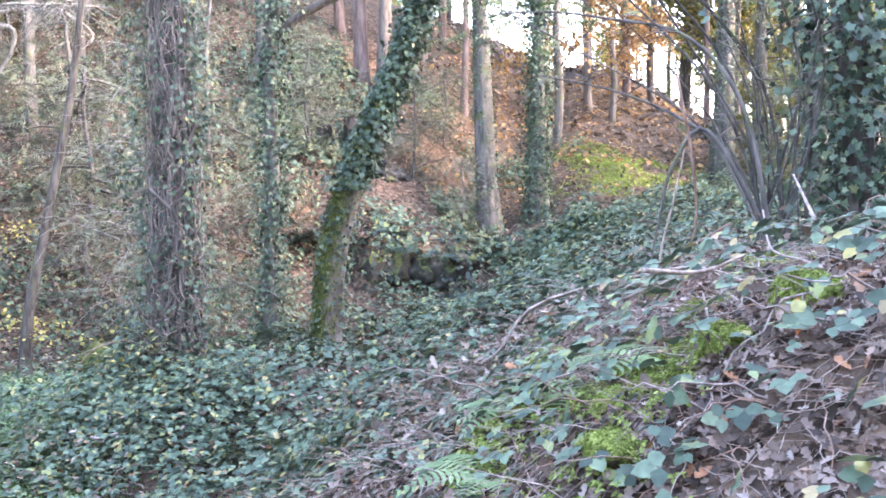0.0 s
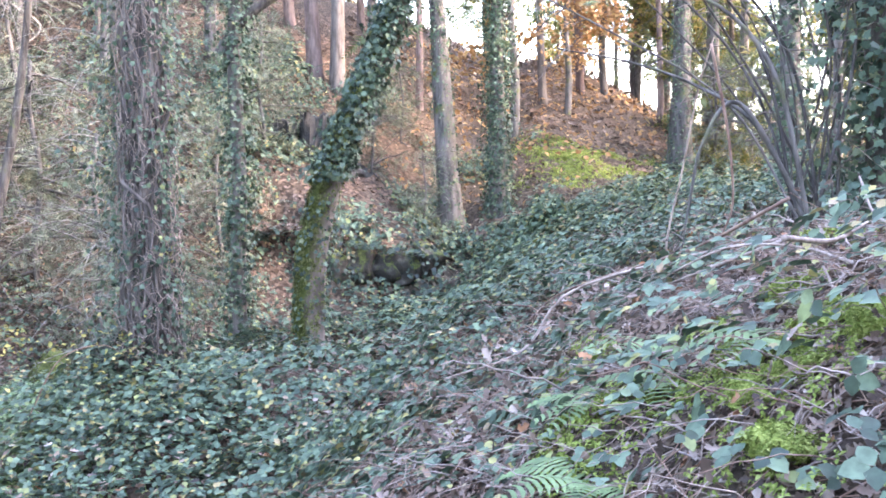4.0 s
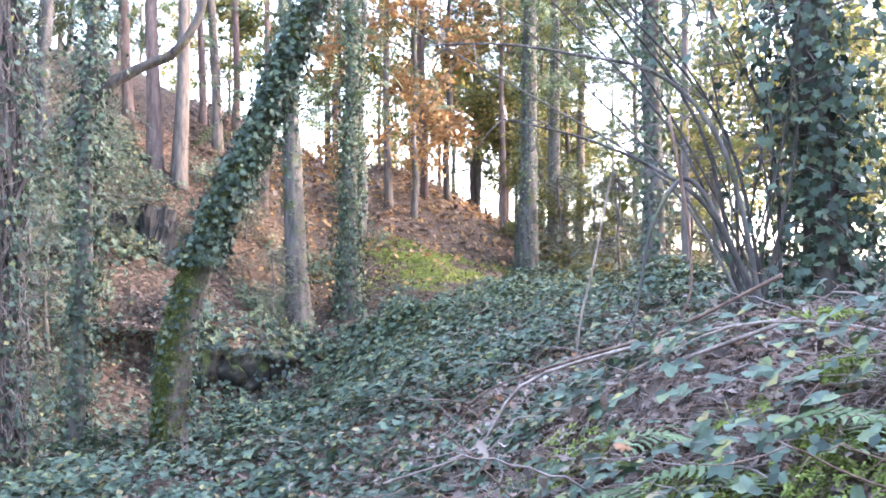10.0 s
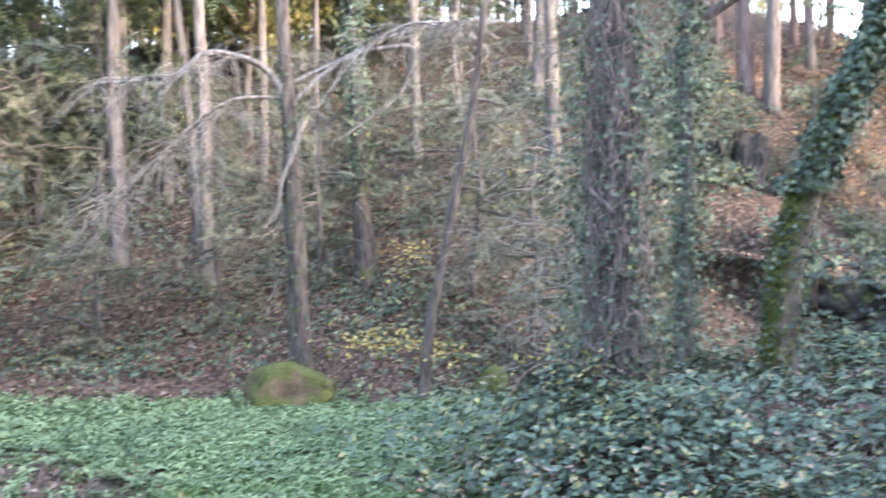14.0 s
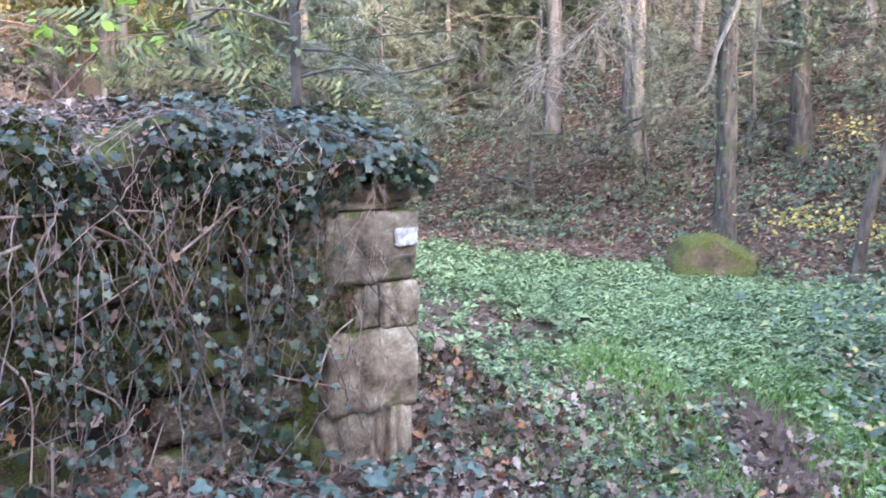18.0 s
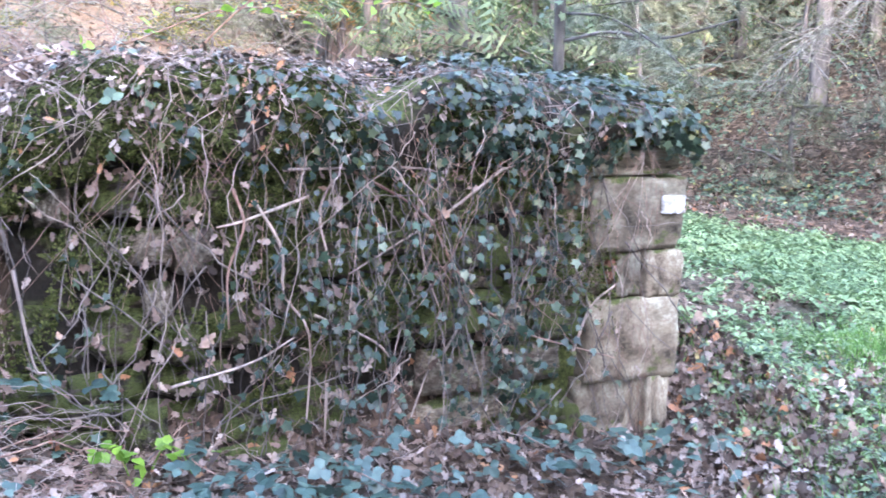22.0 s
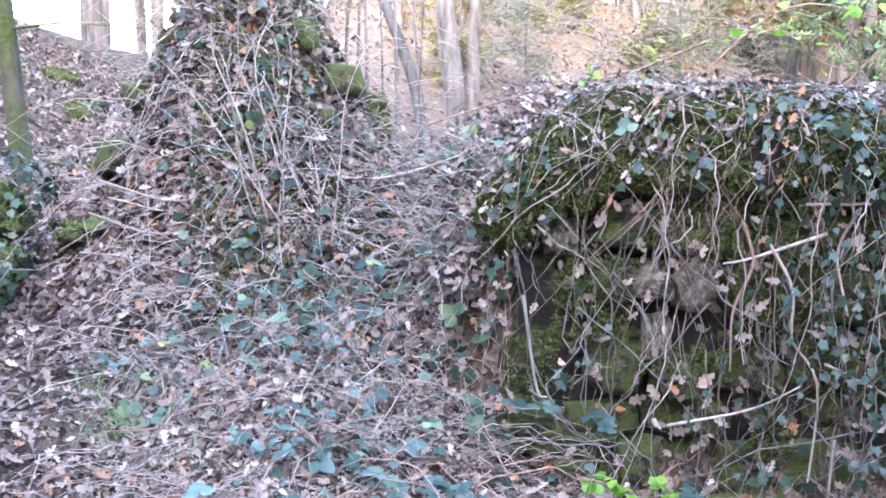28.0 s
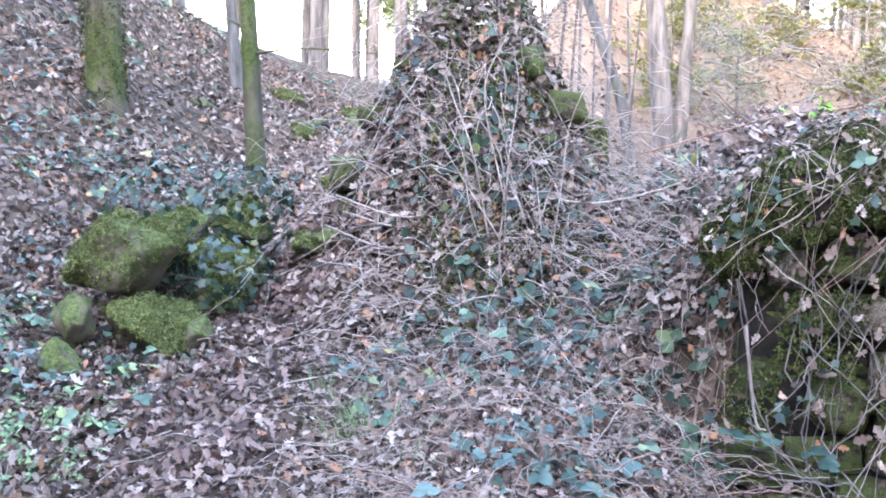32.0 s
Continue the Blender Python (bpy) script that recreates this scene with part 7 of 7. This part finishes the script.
# single sticks lying on the bank
for i, pts in enumerate(([(-0.5, 5.81, 0.51), (-0.02, 5.47, 0.84), (0.23, 5.11, 1.03), (0.4, 4.74, 1.06), (0.46, 4.38, 1.03), (0.46, 4.03, 0.95)], [(0.49, 4.36, 1.33), (0.48, 4.18, 1.19), (0.55, 3.98, 1.16), (0.54, 3.79, 1.08)], [(0.16, 3.82, 1.06), (0.15, 3.6, 0.93), (0.12, 3.37, 0.76), (0.07, 3.13, 0.63)],
                         [(0.62, 4.42, 1.47), (0.61, 4.1, 1.3)], [(-0.29, 3.01, 0.6), (-0.05, 3.29, 0.67)])):
    lying = [(x, y, max(z, z_at(x, y) + 0.01)) for x, y, z in pts]
    t = thing("stick", lying[-1], "bleached dry stick on the leafy bank", "stick", "sticks on the bank")
    part("stem", trunk_mesh("stem", curve_through(lying, 18) - np.array(lying[-1]), np.linspace(0.004, 0.007, 18), M_TWIG, sides=6, knobs=0.15, seed=i), t)
for i, pts in enumerate(([(-0.9, 6.42, 0.24), (-0.41, 6.1, 0.45), (-0.07, 5.76, 0.71), (0.05, 5.43, 0.84), (0.44, 4.99, 1.07)], [(-0.44, 7.22, 0.38), (-0.33, 6.82, 0.63), (-0.01, 6.37, 0.82), (0.31, 5.88, 0.99), (0.59, 5.36, 1.24)], [(-0.99, 5.97, 0.31), (-0.58, 5.94, 0.46), (-0.32, 5.93, 0.77), (0.39, 5.7, 0.99), (0.81, 5.5, 1.05)],
                         [(0.55, 6.29, 1.03), (0.6, 6.27, 1.21), (0.57, 6.26, 1.58), (0.47, 6.24, 2.06)], [(0.3, 3.84, 1.19), (0.11, 3.62, 1.15), (-0.1, 3.41, 1.17)], [(-0.52, 5.48, 0.26), (-0.31, 5.56, 0.42), (-0.07, 5.63, 0.61)])):
    lying = [(x, y, max(z, z_at(x, y) + 0.03)) for x, y, z in pts]
    t = thing("stick", lying[-1], "long brown cane arching over the brambles", "stick", "sticks on the bank")
    part("stem", trunk_mesh("stem", curve_through(lying, 18) - np.array(lying[-1]), np.linspace(0.005, 0.009, 18), M_CANE if i % 2 else M_TWIG, sides=6, knobs=0.15, seed=i), t)
M_RUST = leaf_mat("rust_leaf", [(0.0, (0.40, 0.12, 0.04)), (1.0, (0.48, 0.17, 0.06))], 0.6, 0.2, 0.3)
tagged(new("rust_leaf", scatter("rust_leaf", leaflet(0.17), np.array([[0.3, 3.21, 1.0]]), np.array([[0.1, -1.0, 0.1]]), [0.12], M_RUST, 0.0, rng, spin=np.array([0.0]))), "single upright rust-orange dead leaf on the bank", "leaf")
for i, (x, y, s) in enumerate(((-0.02, 3.44, 0.12), (-0.16, 3.43, 0.09), (0.17, 3.4, 0.12), (0.3, 4.3, 0.14), (0.45, 4.6, 0.12), (0.2, 3.7, 0.1), (-0.2, 3.1, 0.1), (0.42, 3.5, 0.13), (0.0, 4.0, 0.09))):
    rock("moss_cushion", (x, y, z_at(x, y) + 0.01), (s, s * 0.8, s * 0.45), M_MOSS, "soft bright moss cushion on the bank", 350 + i, 40 * i, 0, "moss on the bank", "moss")

# fresh bramble shoot on the ground before the wall
for sx, sy, m in ((-5.2, 1.7, 14), (-5.15, 1.9, 10)):
    t = thing("bramble_shoot", (sx, sy, z_at(sx, sy)), "fresh light green bramble shoot among dead leaves", "bramble", "bramble shoots")
    c = curve_through([(0, 0, -0.02), (0.06, 0.04, 0.1), (0.14, 0.08, 0.12), (0.22, 0.1, 0.06)], 12)
    part("stem", trunk_mesh("stem", c, np.linspace(0.004, 0.002, 12), M_FRESH, sides=5), t)
    i = rng.integers(2, 12, m)
    part("foliage", scatter("foliage", LEAF, c[i] + rng.normal(0, 0.03, (m, 3)), np.tile([[0.3, 0, 1.0]], (m, 1)), rng.uniform(0.035, 0.06, m), M_FRESH, 0.4, rng), t)
# long dry stems lying across the heap
for i, pts in enumerate((((-6.25, -0.18, 0.52), (-6.32, 0.13, 0.46), (-6.37, 0.46, 0.37), (-6.39, 0.66, 0.29)), ((-6.26, -0.11, 0.34), (-6.32, 0.13, 0.25), (-6.36, 0.35, 0.39)), ((-6.31, 0.1, 0.12), (-6.35, 0.3, 0.32), (-6.36, 0.38, 0.4)), ((-6.39, 0.66, 0.4), (-6.4, 1.02, 0.58), (-6.38, 1.43, 0.71), (-6.35, 1.63, 0.73)), ((-6.2, -0.2, 0.6), (-6.28, 0.1, 0.5), (-6.3, 0.4, 0.42)), ((-6.2, -0.25, 0.46), (-6.25, 0.05, 0.36), (-6.3, 0.3, 0.2)))):
    lying = [(x, y, max(z, z_at(x, y) + 0.02)) for x, y, z in pts]
    t = thing("dry_stem", lying[0], "long pale dry stem lying across the heap", "stem", "stems on the heap")
    part("stem", trunk_mesh("stem", curve_through(lying, 18) - np.array(lying[0]), np.linspace(0.006, 0.003, 18), M_TWIG, sides=6, knobs=0.1, seed=i), t)
# sprays of large bramble leaves on the heap and before the wall
for i, (x, y, z, m, sz) in enumerate(((-6.1, 0.92, 0.21, 5, 0.075), (-5.89, 0.69, 0.07, 5, 0.06), (-5.68, 0.03, -0.18, 6, 0.055), (-5.52, 1.74, 0.73, 6, 0.05), (-5.3, 1.55, -0.12, 7, 0.08), (-4.9, 1.2, -0.3, 8, 0.07), (-4.85, 2.0, -0.35, 9, 0.07), (-4.7, 2.5, -0.4, 8, 0.07), (-4.75, 3.3, -0.45, 7, 0.07), (-4.8, 3.6, -0.45, 7, 0.07), (-4.6, 1.6, -0.3, 8, 0.065), (-5.0, 0.7, -0.22, 7, 0.06))):
    root = np.array([x - 0.12, y, z_at(x - 0.12, y)])
    t = thing("bramble_spray", root, "trailing bramble stem with large leaves tinted by sky sheen", "bramble", "bramble sprays")
    top = np.array([x, y, max(z, root[2] + 0.08)])
    c = curve_through([(0, 0, -0.02), (top - root) * (0.4, 0.4, 0.9), top - root, top - root + np.array([0.12, 0.1, -0.05])], 14)
    part("stem", trunk_mesh("stem", c, np.linspace(0.004, 0.002, 14), M_CANE, sides=5), t)
    at = c[rng.integers(7, 14, m)] + rng.normal(0, 0.07, (m, 3)) * (1, 1, 0.3)
    part("foliage", scatter("foliage", BRAMBLE, at, np.tile([[0.15, 0, 1.0]], (m, 1)), 0.78 * sz * rng.uniform(0.7, 1.15, m), M_BLUELEAF, 0.22, rng), t)
# strap-leaved fern by the boulders
t = thing("strap_fern", (-5.76, -0.69, z_at(-5.76, -0.69)), "fern with long glossy undivided strap leaves", "fern")
for i in range(9):
    part("frond", scatter("frond", leaflet(0.14, 0.03), np.zeros((1, 3)), np.array([[0.5 * math.cos(i * 2.4), 0.5 * math.sin(i * 2.4), 1.0]]), [rng.uniform(0.14, 0.24)], M_BLUELEAF, 0.1, rng, spin=np.array([i * 0.7])), t)
# upright dead stems on the front of the heap
t = thing("dead_shrub", (-6.2, 0.62, z_at(-6.2, 0.62)), "bundle of bare pale upright stems on the heap", "shrub")
loc = np.array(t.location)
for i in range(10):
    b = np.array([rng.normal(0, 0.07), rng.normal(0, 0.1), -0.03])
    e = b + np.array([rng.normal(-0.12, 0.14), rng.normal(0.02, 0.17), rng.uniform(0.3, 0.8)])
    c = curve_through([b, b * 0.5 + e * 0.5 + rng.normal(0, 0.05, 3), e, e + (e - b) * 0.3 + rng.normal(0, 0.08, 3)], 14)
    part("stem", trunk_mesh("stem", c, np.linspace(rng.uniform(0.003, 0.0065), 0.0015, 14), M_TWIG, sides=5, knobs=0.1, seed=i), t)

# ferns
for cx, cy, n, s in ((-0.41, 4.2, 11, 0.34), (-0.2, 4.05, 9, 0.3), (-0.55, 3.65, 9, 0.28), (-0.1, 4.7, 7, 0.3), (0.05, 3.75, 8, 0.3)):
    t = thing("fern", (cx, cy, z_at(cx, cy)), "green fern with arching fronds", "fern", "ferns")
    for i in range(n):
        a = 2 * math.pi * i / n + rng.uniform(-0.3, 0.3)
        sp = np.array([0.0])
        me = scatter("frond", FROND, np.zeros((1, 3)), np.array([[0.0, 0.0, 1.0]]), [s * rng.uniform(0.8, 1.2)], M_FERN, 0.0, rng, spin=np.array([a]))
        part("frond", me, t)

# leafy sprigs with fresh green leaves over the wall and the yellow-leaved saplings on the slope
for nm, pts, n, size, mat, lab in (("leafy_branch", [(-6.6, 1.2, 0.8), (-6.29, 1.77, 0.99), (-6.24, 2.08, 1.04), (-6.12, 2.51, 1.21), (-6.0, 2.84, 1.19)], 30, (0.04, 0.07), M_FRESH, "thin branch with a few fresh green leaves"),
                                   ("leafy_branch", [(-6.3, 2.2, 0.8), (-6.1, 2.7, 1.3), (-5.9, 3.1, 1.25), (-5.78, 3.4, 1.3)], 22, (0.04, 0.07), M_FRESH, "thin branch with a few fresh green leaves"),
                                   ("leafy_branch", [(-6.5, 3.0, 0.8), (-6.3, 3.3, 1.2), (-6.2, 3.7, 1.6)], 20, (0.04, 0.07), M_FRESH, "thin branch with a few fresh green leaves"),
                                   ("yellow_sapling", [(-8.75, 14.0, -1.1), (-8.6, 14.0, -0.7), (-8.2, 14.1, -0.5), (-7.8, 14.1, -0.6)], 170, (0.055, 0.09), M_YELLOW, "low sapling with pale yellow autumn leaves"),
                                   ("yellow_sapling", [(-7.5, 13.9, -1.0), (-7.3, 13.9, -0.6), (-7.0, 13.9, -0.55), (-6.7, 13.9, -0.7)], 110, (0.05, 0.08), M_YELLOW, "low sapling with pale yellow autumn leaves"),
                                   ("yellow_sapling", [(-8.9, 15.9, -0.4), (-8.7, 16.0, 0.4), (-8.5, 16.0, 0.7), (-8.2, 16.0, 0.65)], 80, (0.055, 0.085), M_YELLOW, "low sapling with pale yellow autumn leaves"),
                                   ("yellow_sapling", [(-4.2, 8.4, -0.4), (-4.0, 8.5, 0.0), (-3.7, 8.6, 0.1), (-3.5, 8.6, 0.0)], 60, (0.035, 0.06), M_YELLOW, "bramble spray with yellow leaves")):
    t = thing(nm, pts[0], lab, "branch" if "branch" in nm else "sapling", nm)
    c = curve_through(pts, 18) - np.array(pts[0])
    part("stem", trunk_mesh("stem", c, np.linspace(0.006, 0.002, 18), M_CANE, sides=6), t)
    i = rng.integers(5, 18, n)
    p = c[i] + rng.normal(0, 0.07 if mat is M_FRESH else 0.2, (n, 3)) * (1, 1, 0.5)
    part("foliage", scatter("foliage", LEAF, p, np.tile([[0, 0, 1.0]], (n, 1)), rng.uniform(*size, n), mat, 0.5, rng), t)

# bare twiggy understorey in the shade on the left of the hill
t = thing("bare_shrub", (-8.0, 16.2, z_at(-8.0, 16.2)), "grey leafless shrubs with drooping fine twigs", "shrub", "bare shrubs")
lines, rad = twig_fan([(0, 0, 0.3), (0.3, 0.2, 2.0), (0.6, 0.4, 4.0)], 70, 1.7, 0.007, rng, lift=0.2, droop=0.6, low=0.0)
tagged(part("twig_mass", tubes("twig_mass", lines, rad, M_LICHEN, 4), t), kind="stuff")
# copies on the far slope past the wall are added to imitate haze
for x, y in ((-10.6, 15.8), (-6.3, 15.4), (-5.0, 11.8), (-7.2, 17.8), (-16.5, 2.2), (-18.5, 4.5), (-17.5, 6.8), (-20.5, 2.8), (-22.0, 5.6), (-21.0, 8.8), (-25.0, 4.0), (-24.5, 7.4), (-13.5, 3.4), (-27, 6), (-28, 9), (-19, 11), (-17.8, 2.6), (-19.2, 3.6), (-20.2, 5.0), (-22.5, 3.2), (-23.5, 5.0), (-19.0, 6.2), (-21.5, 7.2)):
    copy_thing(t, pose(x, y, z_at(x, y), 0, 0, rng.uniform(0, 360)))


# ---- far woodland ----
def far_tree(name, label, bark, height, r, leaf, template, n, spread, low, size, seed, needle=False):
    rr = np.random.default_rng(seed)
    t = thing(name, (0, 0, -200), label, "tree", "far woodland")
    line = [(0.05 * math.sin(2 * h + seed), 0.05 * math.cos(3 * h + seed), h) for h in np.linspace(-0.3, height, 8)]
    part("trunk", trunk_mesh("trunk", curve_through(line, 16), np.linspace(r, 0.03, 16), bark, sides=8, seed=seed), t)
    lines, rad = twig_fan(line, 26, spread, 0.03, rr, lift=0.3 if not needle else -0.05, droop=0.2, low=low)
    tagged(part("branch_mass", tubes("branch_mass", lines, rad, bark, 4), t), kind="stuff")
    i, j = rr.integers(0, 26, n), rr.integers(2, 7, n)
    p = lines[i, j] + rr.normal(0, 0.22, (n, 3))
    tagged(part("crown", scatter("crown", template, p, np.tile([[0, 0, 1.0]], (n, 1)), rr.uniform(*size, n), leaf, 0.7, rr), t), kind="stuff")
    return t


kinds = [far_tree("spruce_tree", "dark green drooping conifer in the far wood", M_BARK, 12, 0.13, M_NEEDLE, SPRAY, 480, 2.2, 0.12, (0.5, 1.0), 701, True),
         far_tree("birch_tree", "slender tree with thin yellow-green leaves", M_PALE, 11, 0.10, M_FAR, CLUMP, 800, 2.4, 0.2, (0.2, 0.4), 702),
         far_tree("beech_tree", "beech with orange autumn leaves", M_BARK, 10, 0.12, M_BEECH, CLUMP, 800, 2.6, 0.15, (0.2, 0.38), 703),
         far_tree("bare_tree", "bare grey far tree with a few leaves", M_PALE, 11, 0.10, M_FAR, CLUMP, 120, 2.2, 0.2, (0.2, 0.35), 704)]
rng = np.random.default_rng(710)
yew = far_tree("evergreen_shrub", "dull green drooping evergreen shrub on the slope", M_BARK, 3.4, 0.05, M_DULL, SPRAY, 420, 1.3, 0.05, (0.25, 0.5), 705, True)
for x, y, s in ((-6.4, 16.3, 1.0), (-5.3, 15.2, 0.8), (-7.8, 17.4, 1.1), (-10.8, 17.2, 1.0), (-5.1, 18.9, 0.9), (-4.8, 21.8, 0.8), (-2.6, 23.4, 0.7), (-1.4, 21.6, 0.5), (-5.6, 23.6, 1.0), (-12.0, 15.8, 0.9), (-8.8, 19.0, 1.2), (-6.6, 20.6, 1.1), (-13.8, 14.8, 0.9), (-16.5, 13.5, 1.1), (-2.0, 25.2, 0.6), (6.2, 27.2, 0.9), (7.4, 26.0, 1.0), (8.6, 24.2, 1.1), (5.8, 21.5, 0.8), (-18.5, 3.4, 0.5), (-20.5, 6.6, 0.6), (-24.0, 8.2, 0.7), (-23.0, 3.6, 0.5), (-17.5, 14.2, 1.1), (-18.5, 17.0, 1.3), (-19.5, 15.2, 1.3), (-17.0, 18.6, 1.4)):
    c = copy_thing(yew, pose(x, y, z_at(x, y) - 0.05, 0, 0, 37 * x + 11 * y))
    c.scale = (s, s, s)
for i in range(66):
    x, y, s = (rng.uniform(-34, -11.5), rng.uniform(19, 33), rng.uniform(0.4, 1.1)) if i < 46 else (rng.uniform(-52, -34), rng.uniform(10, 24), rng.uniform(1.0, 2.0))
    c = copy_thing(yew, pose(x, y, z_at(x, y) - 0.05, 0, 0, rng.uniform(0, 360)))
    c.scale = (s, s, s)
kinds.append(yew)
plots = [(2.6, 29.5, 2), (0.9, 27.5, 2), (4.2, 33.0, 2), (8.5, 27.5, 0), (10.5, 30, 0), (12, 26, 1), (9.0, 34, 0), (13.5, 33, 0), (7.2, 37, 1), (15, 29, 1), (6.2, 19.0, 3), (8.0, 21.5, 1), (10.5, 22, 3), (7.5, 16.5, 3), (5.5, 11.5, 3), (12, 18, 1)]
for i in range(58):
    a, d = rng.uniform(-0.75, 0.62), rng.uniform(33, 62)
    plots.append((-1.5 + d * math.sin(a), 1.5 + d * math.cos(a), int(rng.choice([0, 1, 1, 3, 3]))))
for i in range(60):
    plots.append((rng.uniform(-34, -8), rng.uniform(17.5 if i % 3 == 0 else 22, 38), int(rng.choice([0, 0, 3, 1]))))
for i in range(30):
    plots.append((rng.uniform(-62, -38), rng.uniform(12, 28), int(rng.choice([0, 1, 3, 3]))))
for i in range(22):
    plots.append((rng.uniform(-36, -12), rng.uniform(23, 34), int(rng.choice([0, 0, 0, 3]))))
for x, y in ((-14.5, 8.5), (-17, 12), (-19, 9.5), (-20, 16.8), (-18.6, 18.3), (-22, 17), (-22.1, 20.5), (-19, 20.7), (-24, 19), (-17, 21.5), (-25, 22)):
    plots.append((x, y, 0))
for i in range(30):
    plots.append((rng.uniform(-50, -27), rng.uniform(1.5, 16), int(rng.choice([2, 3, 1, 3]))))
for i in range(14):
    plots.append((rng.uniform(-36, -21), rng.uniform(3.5, 15), int(rng.choice([1, 1, 2, 3]))))
for i in range(10):
    plots.append((rng.uniform(2.5, 11), rng.uniform(36, 48), int(rng.choice([0, 3, 3, 3]))))
for i in range(16):
    plots.append((rng.uniform(-32, -19), rng.uniform(-4.5, 1.8), 3))
for i in range(14):
    plots.append((rng.uniform(-40, -24), rng.uniform(-9, 2), int(rng.choice([1, 3, 3]))))
for i in range(46):
    plots.append((rng.uniform(-60, -6), rng.uniform(28, 62), int(rng.choice([0, 0, 1, 3]))))
# unseen trees added on the high ground at the back
for i in range(16):
    plots.append((rng.uniform(-14, 10), rng.uniform(-30, -9), int(rng.choice([0, 3, 1]))))
for i in range(9):
    plots.append((rng.uniform(5, 18), rng.uniform(30, 46), 3))
for x, y in ((-19.5, 2.4), (-22.5, 4.4), (-21.0, 6.0), (-25.5, 5.6), (-24.0, 2.8), (6.4, 28.2), (7.6, 29.4), (8.8, 30.2), (9.8, 28.0), (7.0, 26.6), (10.8, 31.0), (8.4, 27.0), (11.6, 28.5), (6.0, 30.5), (9.2, 33.0), (12.5, 31.5)):
    c = copy_thing(kinds[1], pose(x, y, z_at(x, y) - 0.6, 0, 0, rng.uniform(0, 360)))
    c.scale = (0.42, 0.42, 0.32)
for x, y, kd in plots:
    s = rng.uniform(0.8, 1.3)
    c = copy_thing(kinds[kd], pose(x, y, z_at(x, y), 0, 0, rng.uniform(0, 360)))
    c.scale = (s, s, s)
for t in kinds:
    for o in (*t.children_recursive, t):
        bpy.data.objects.remove(o)
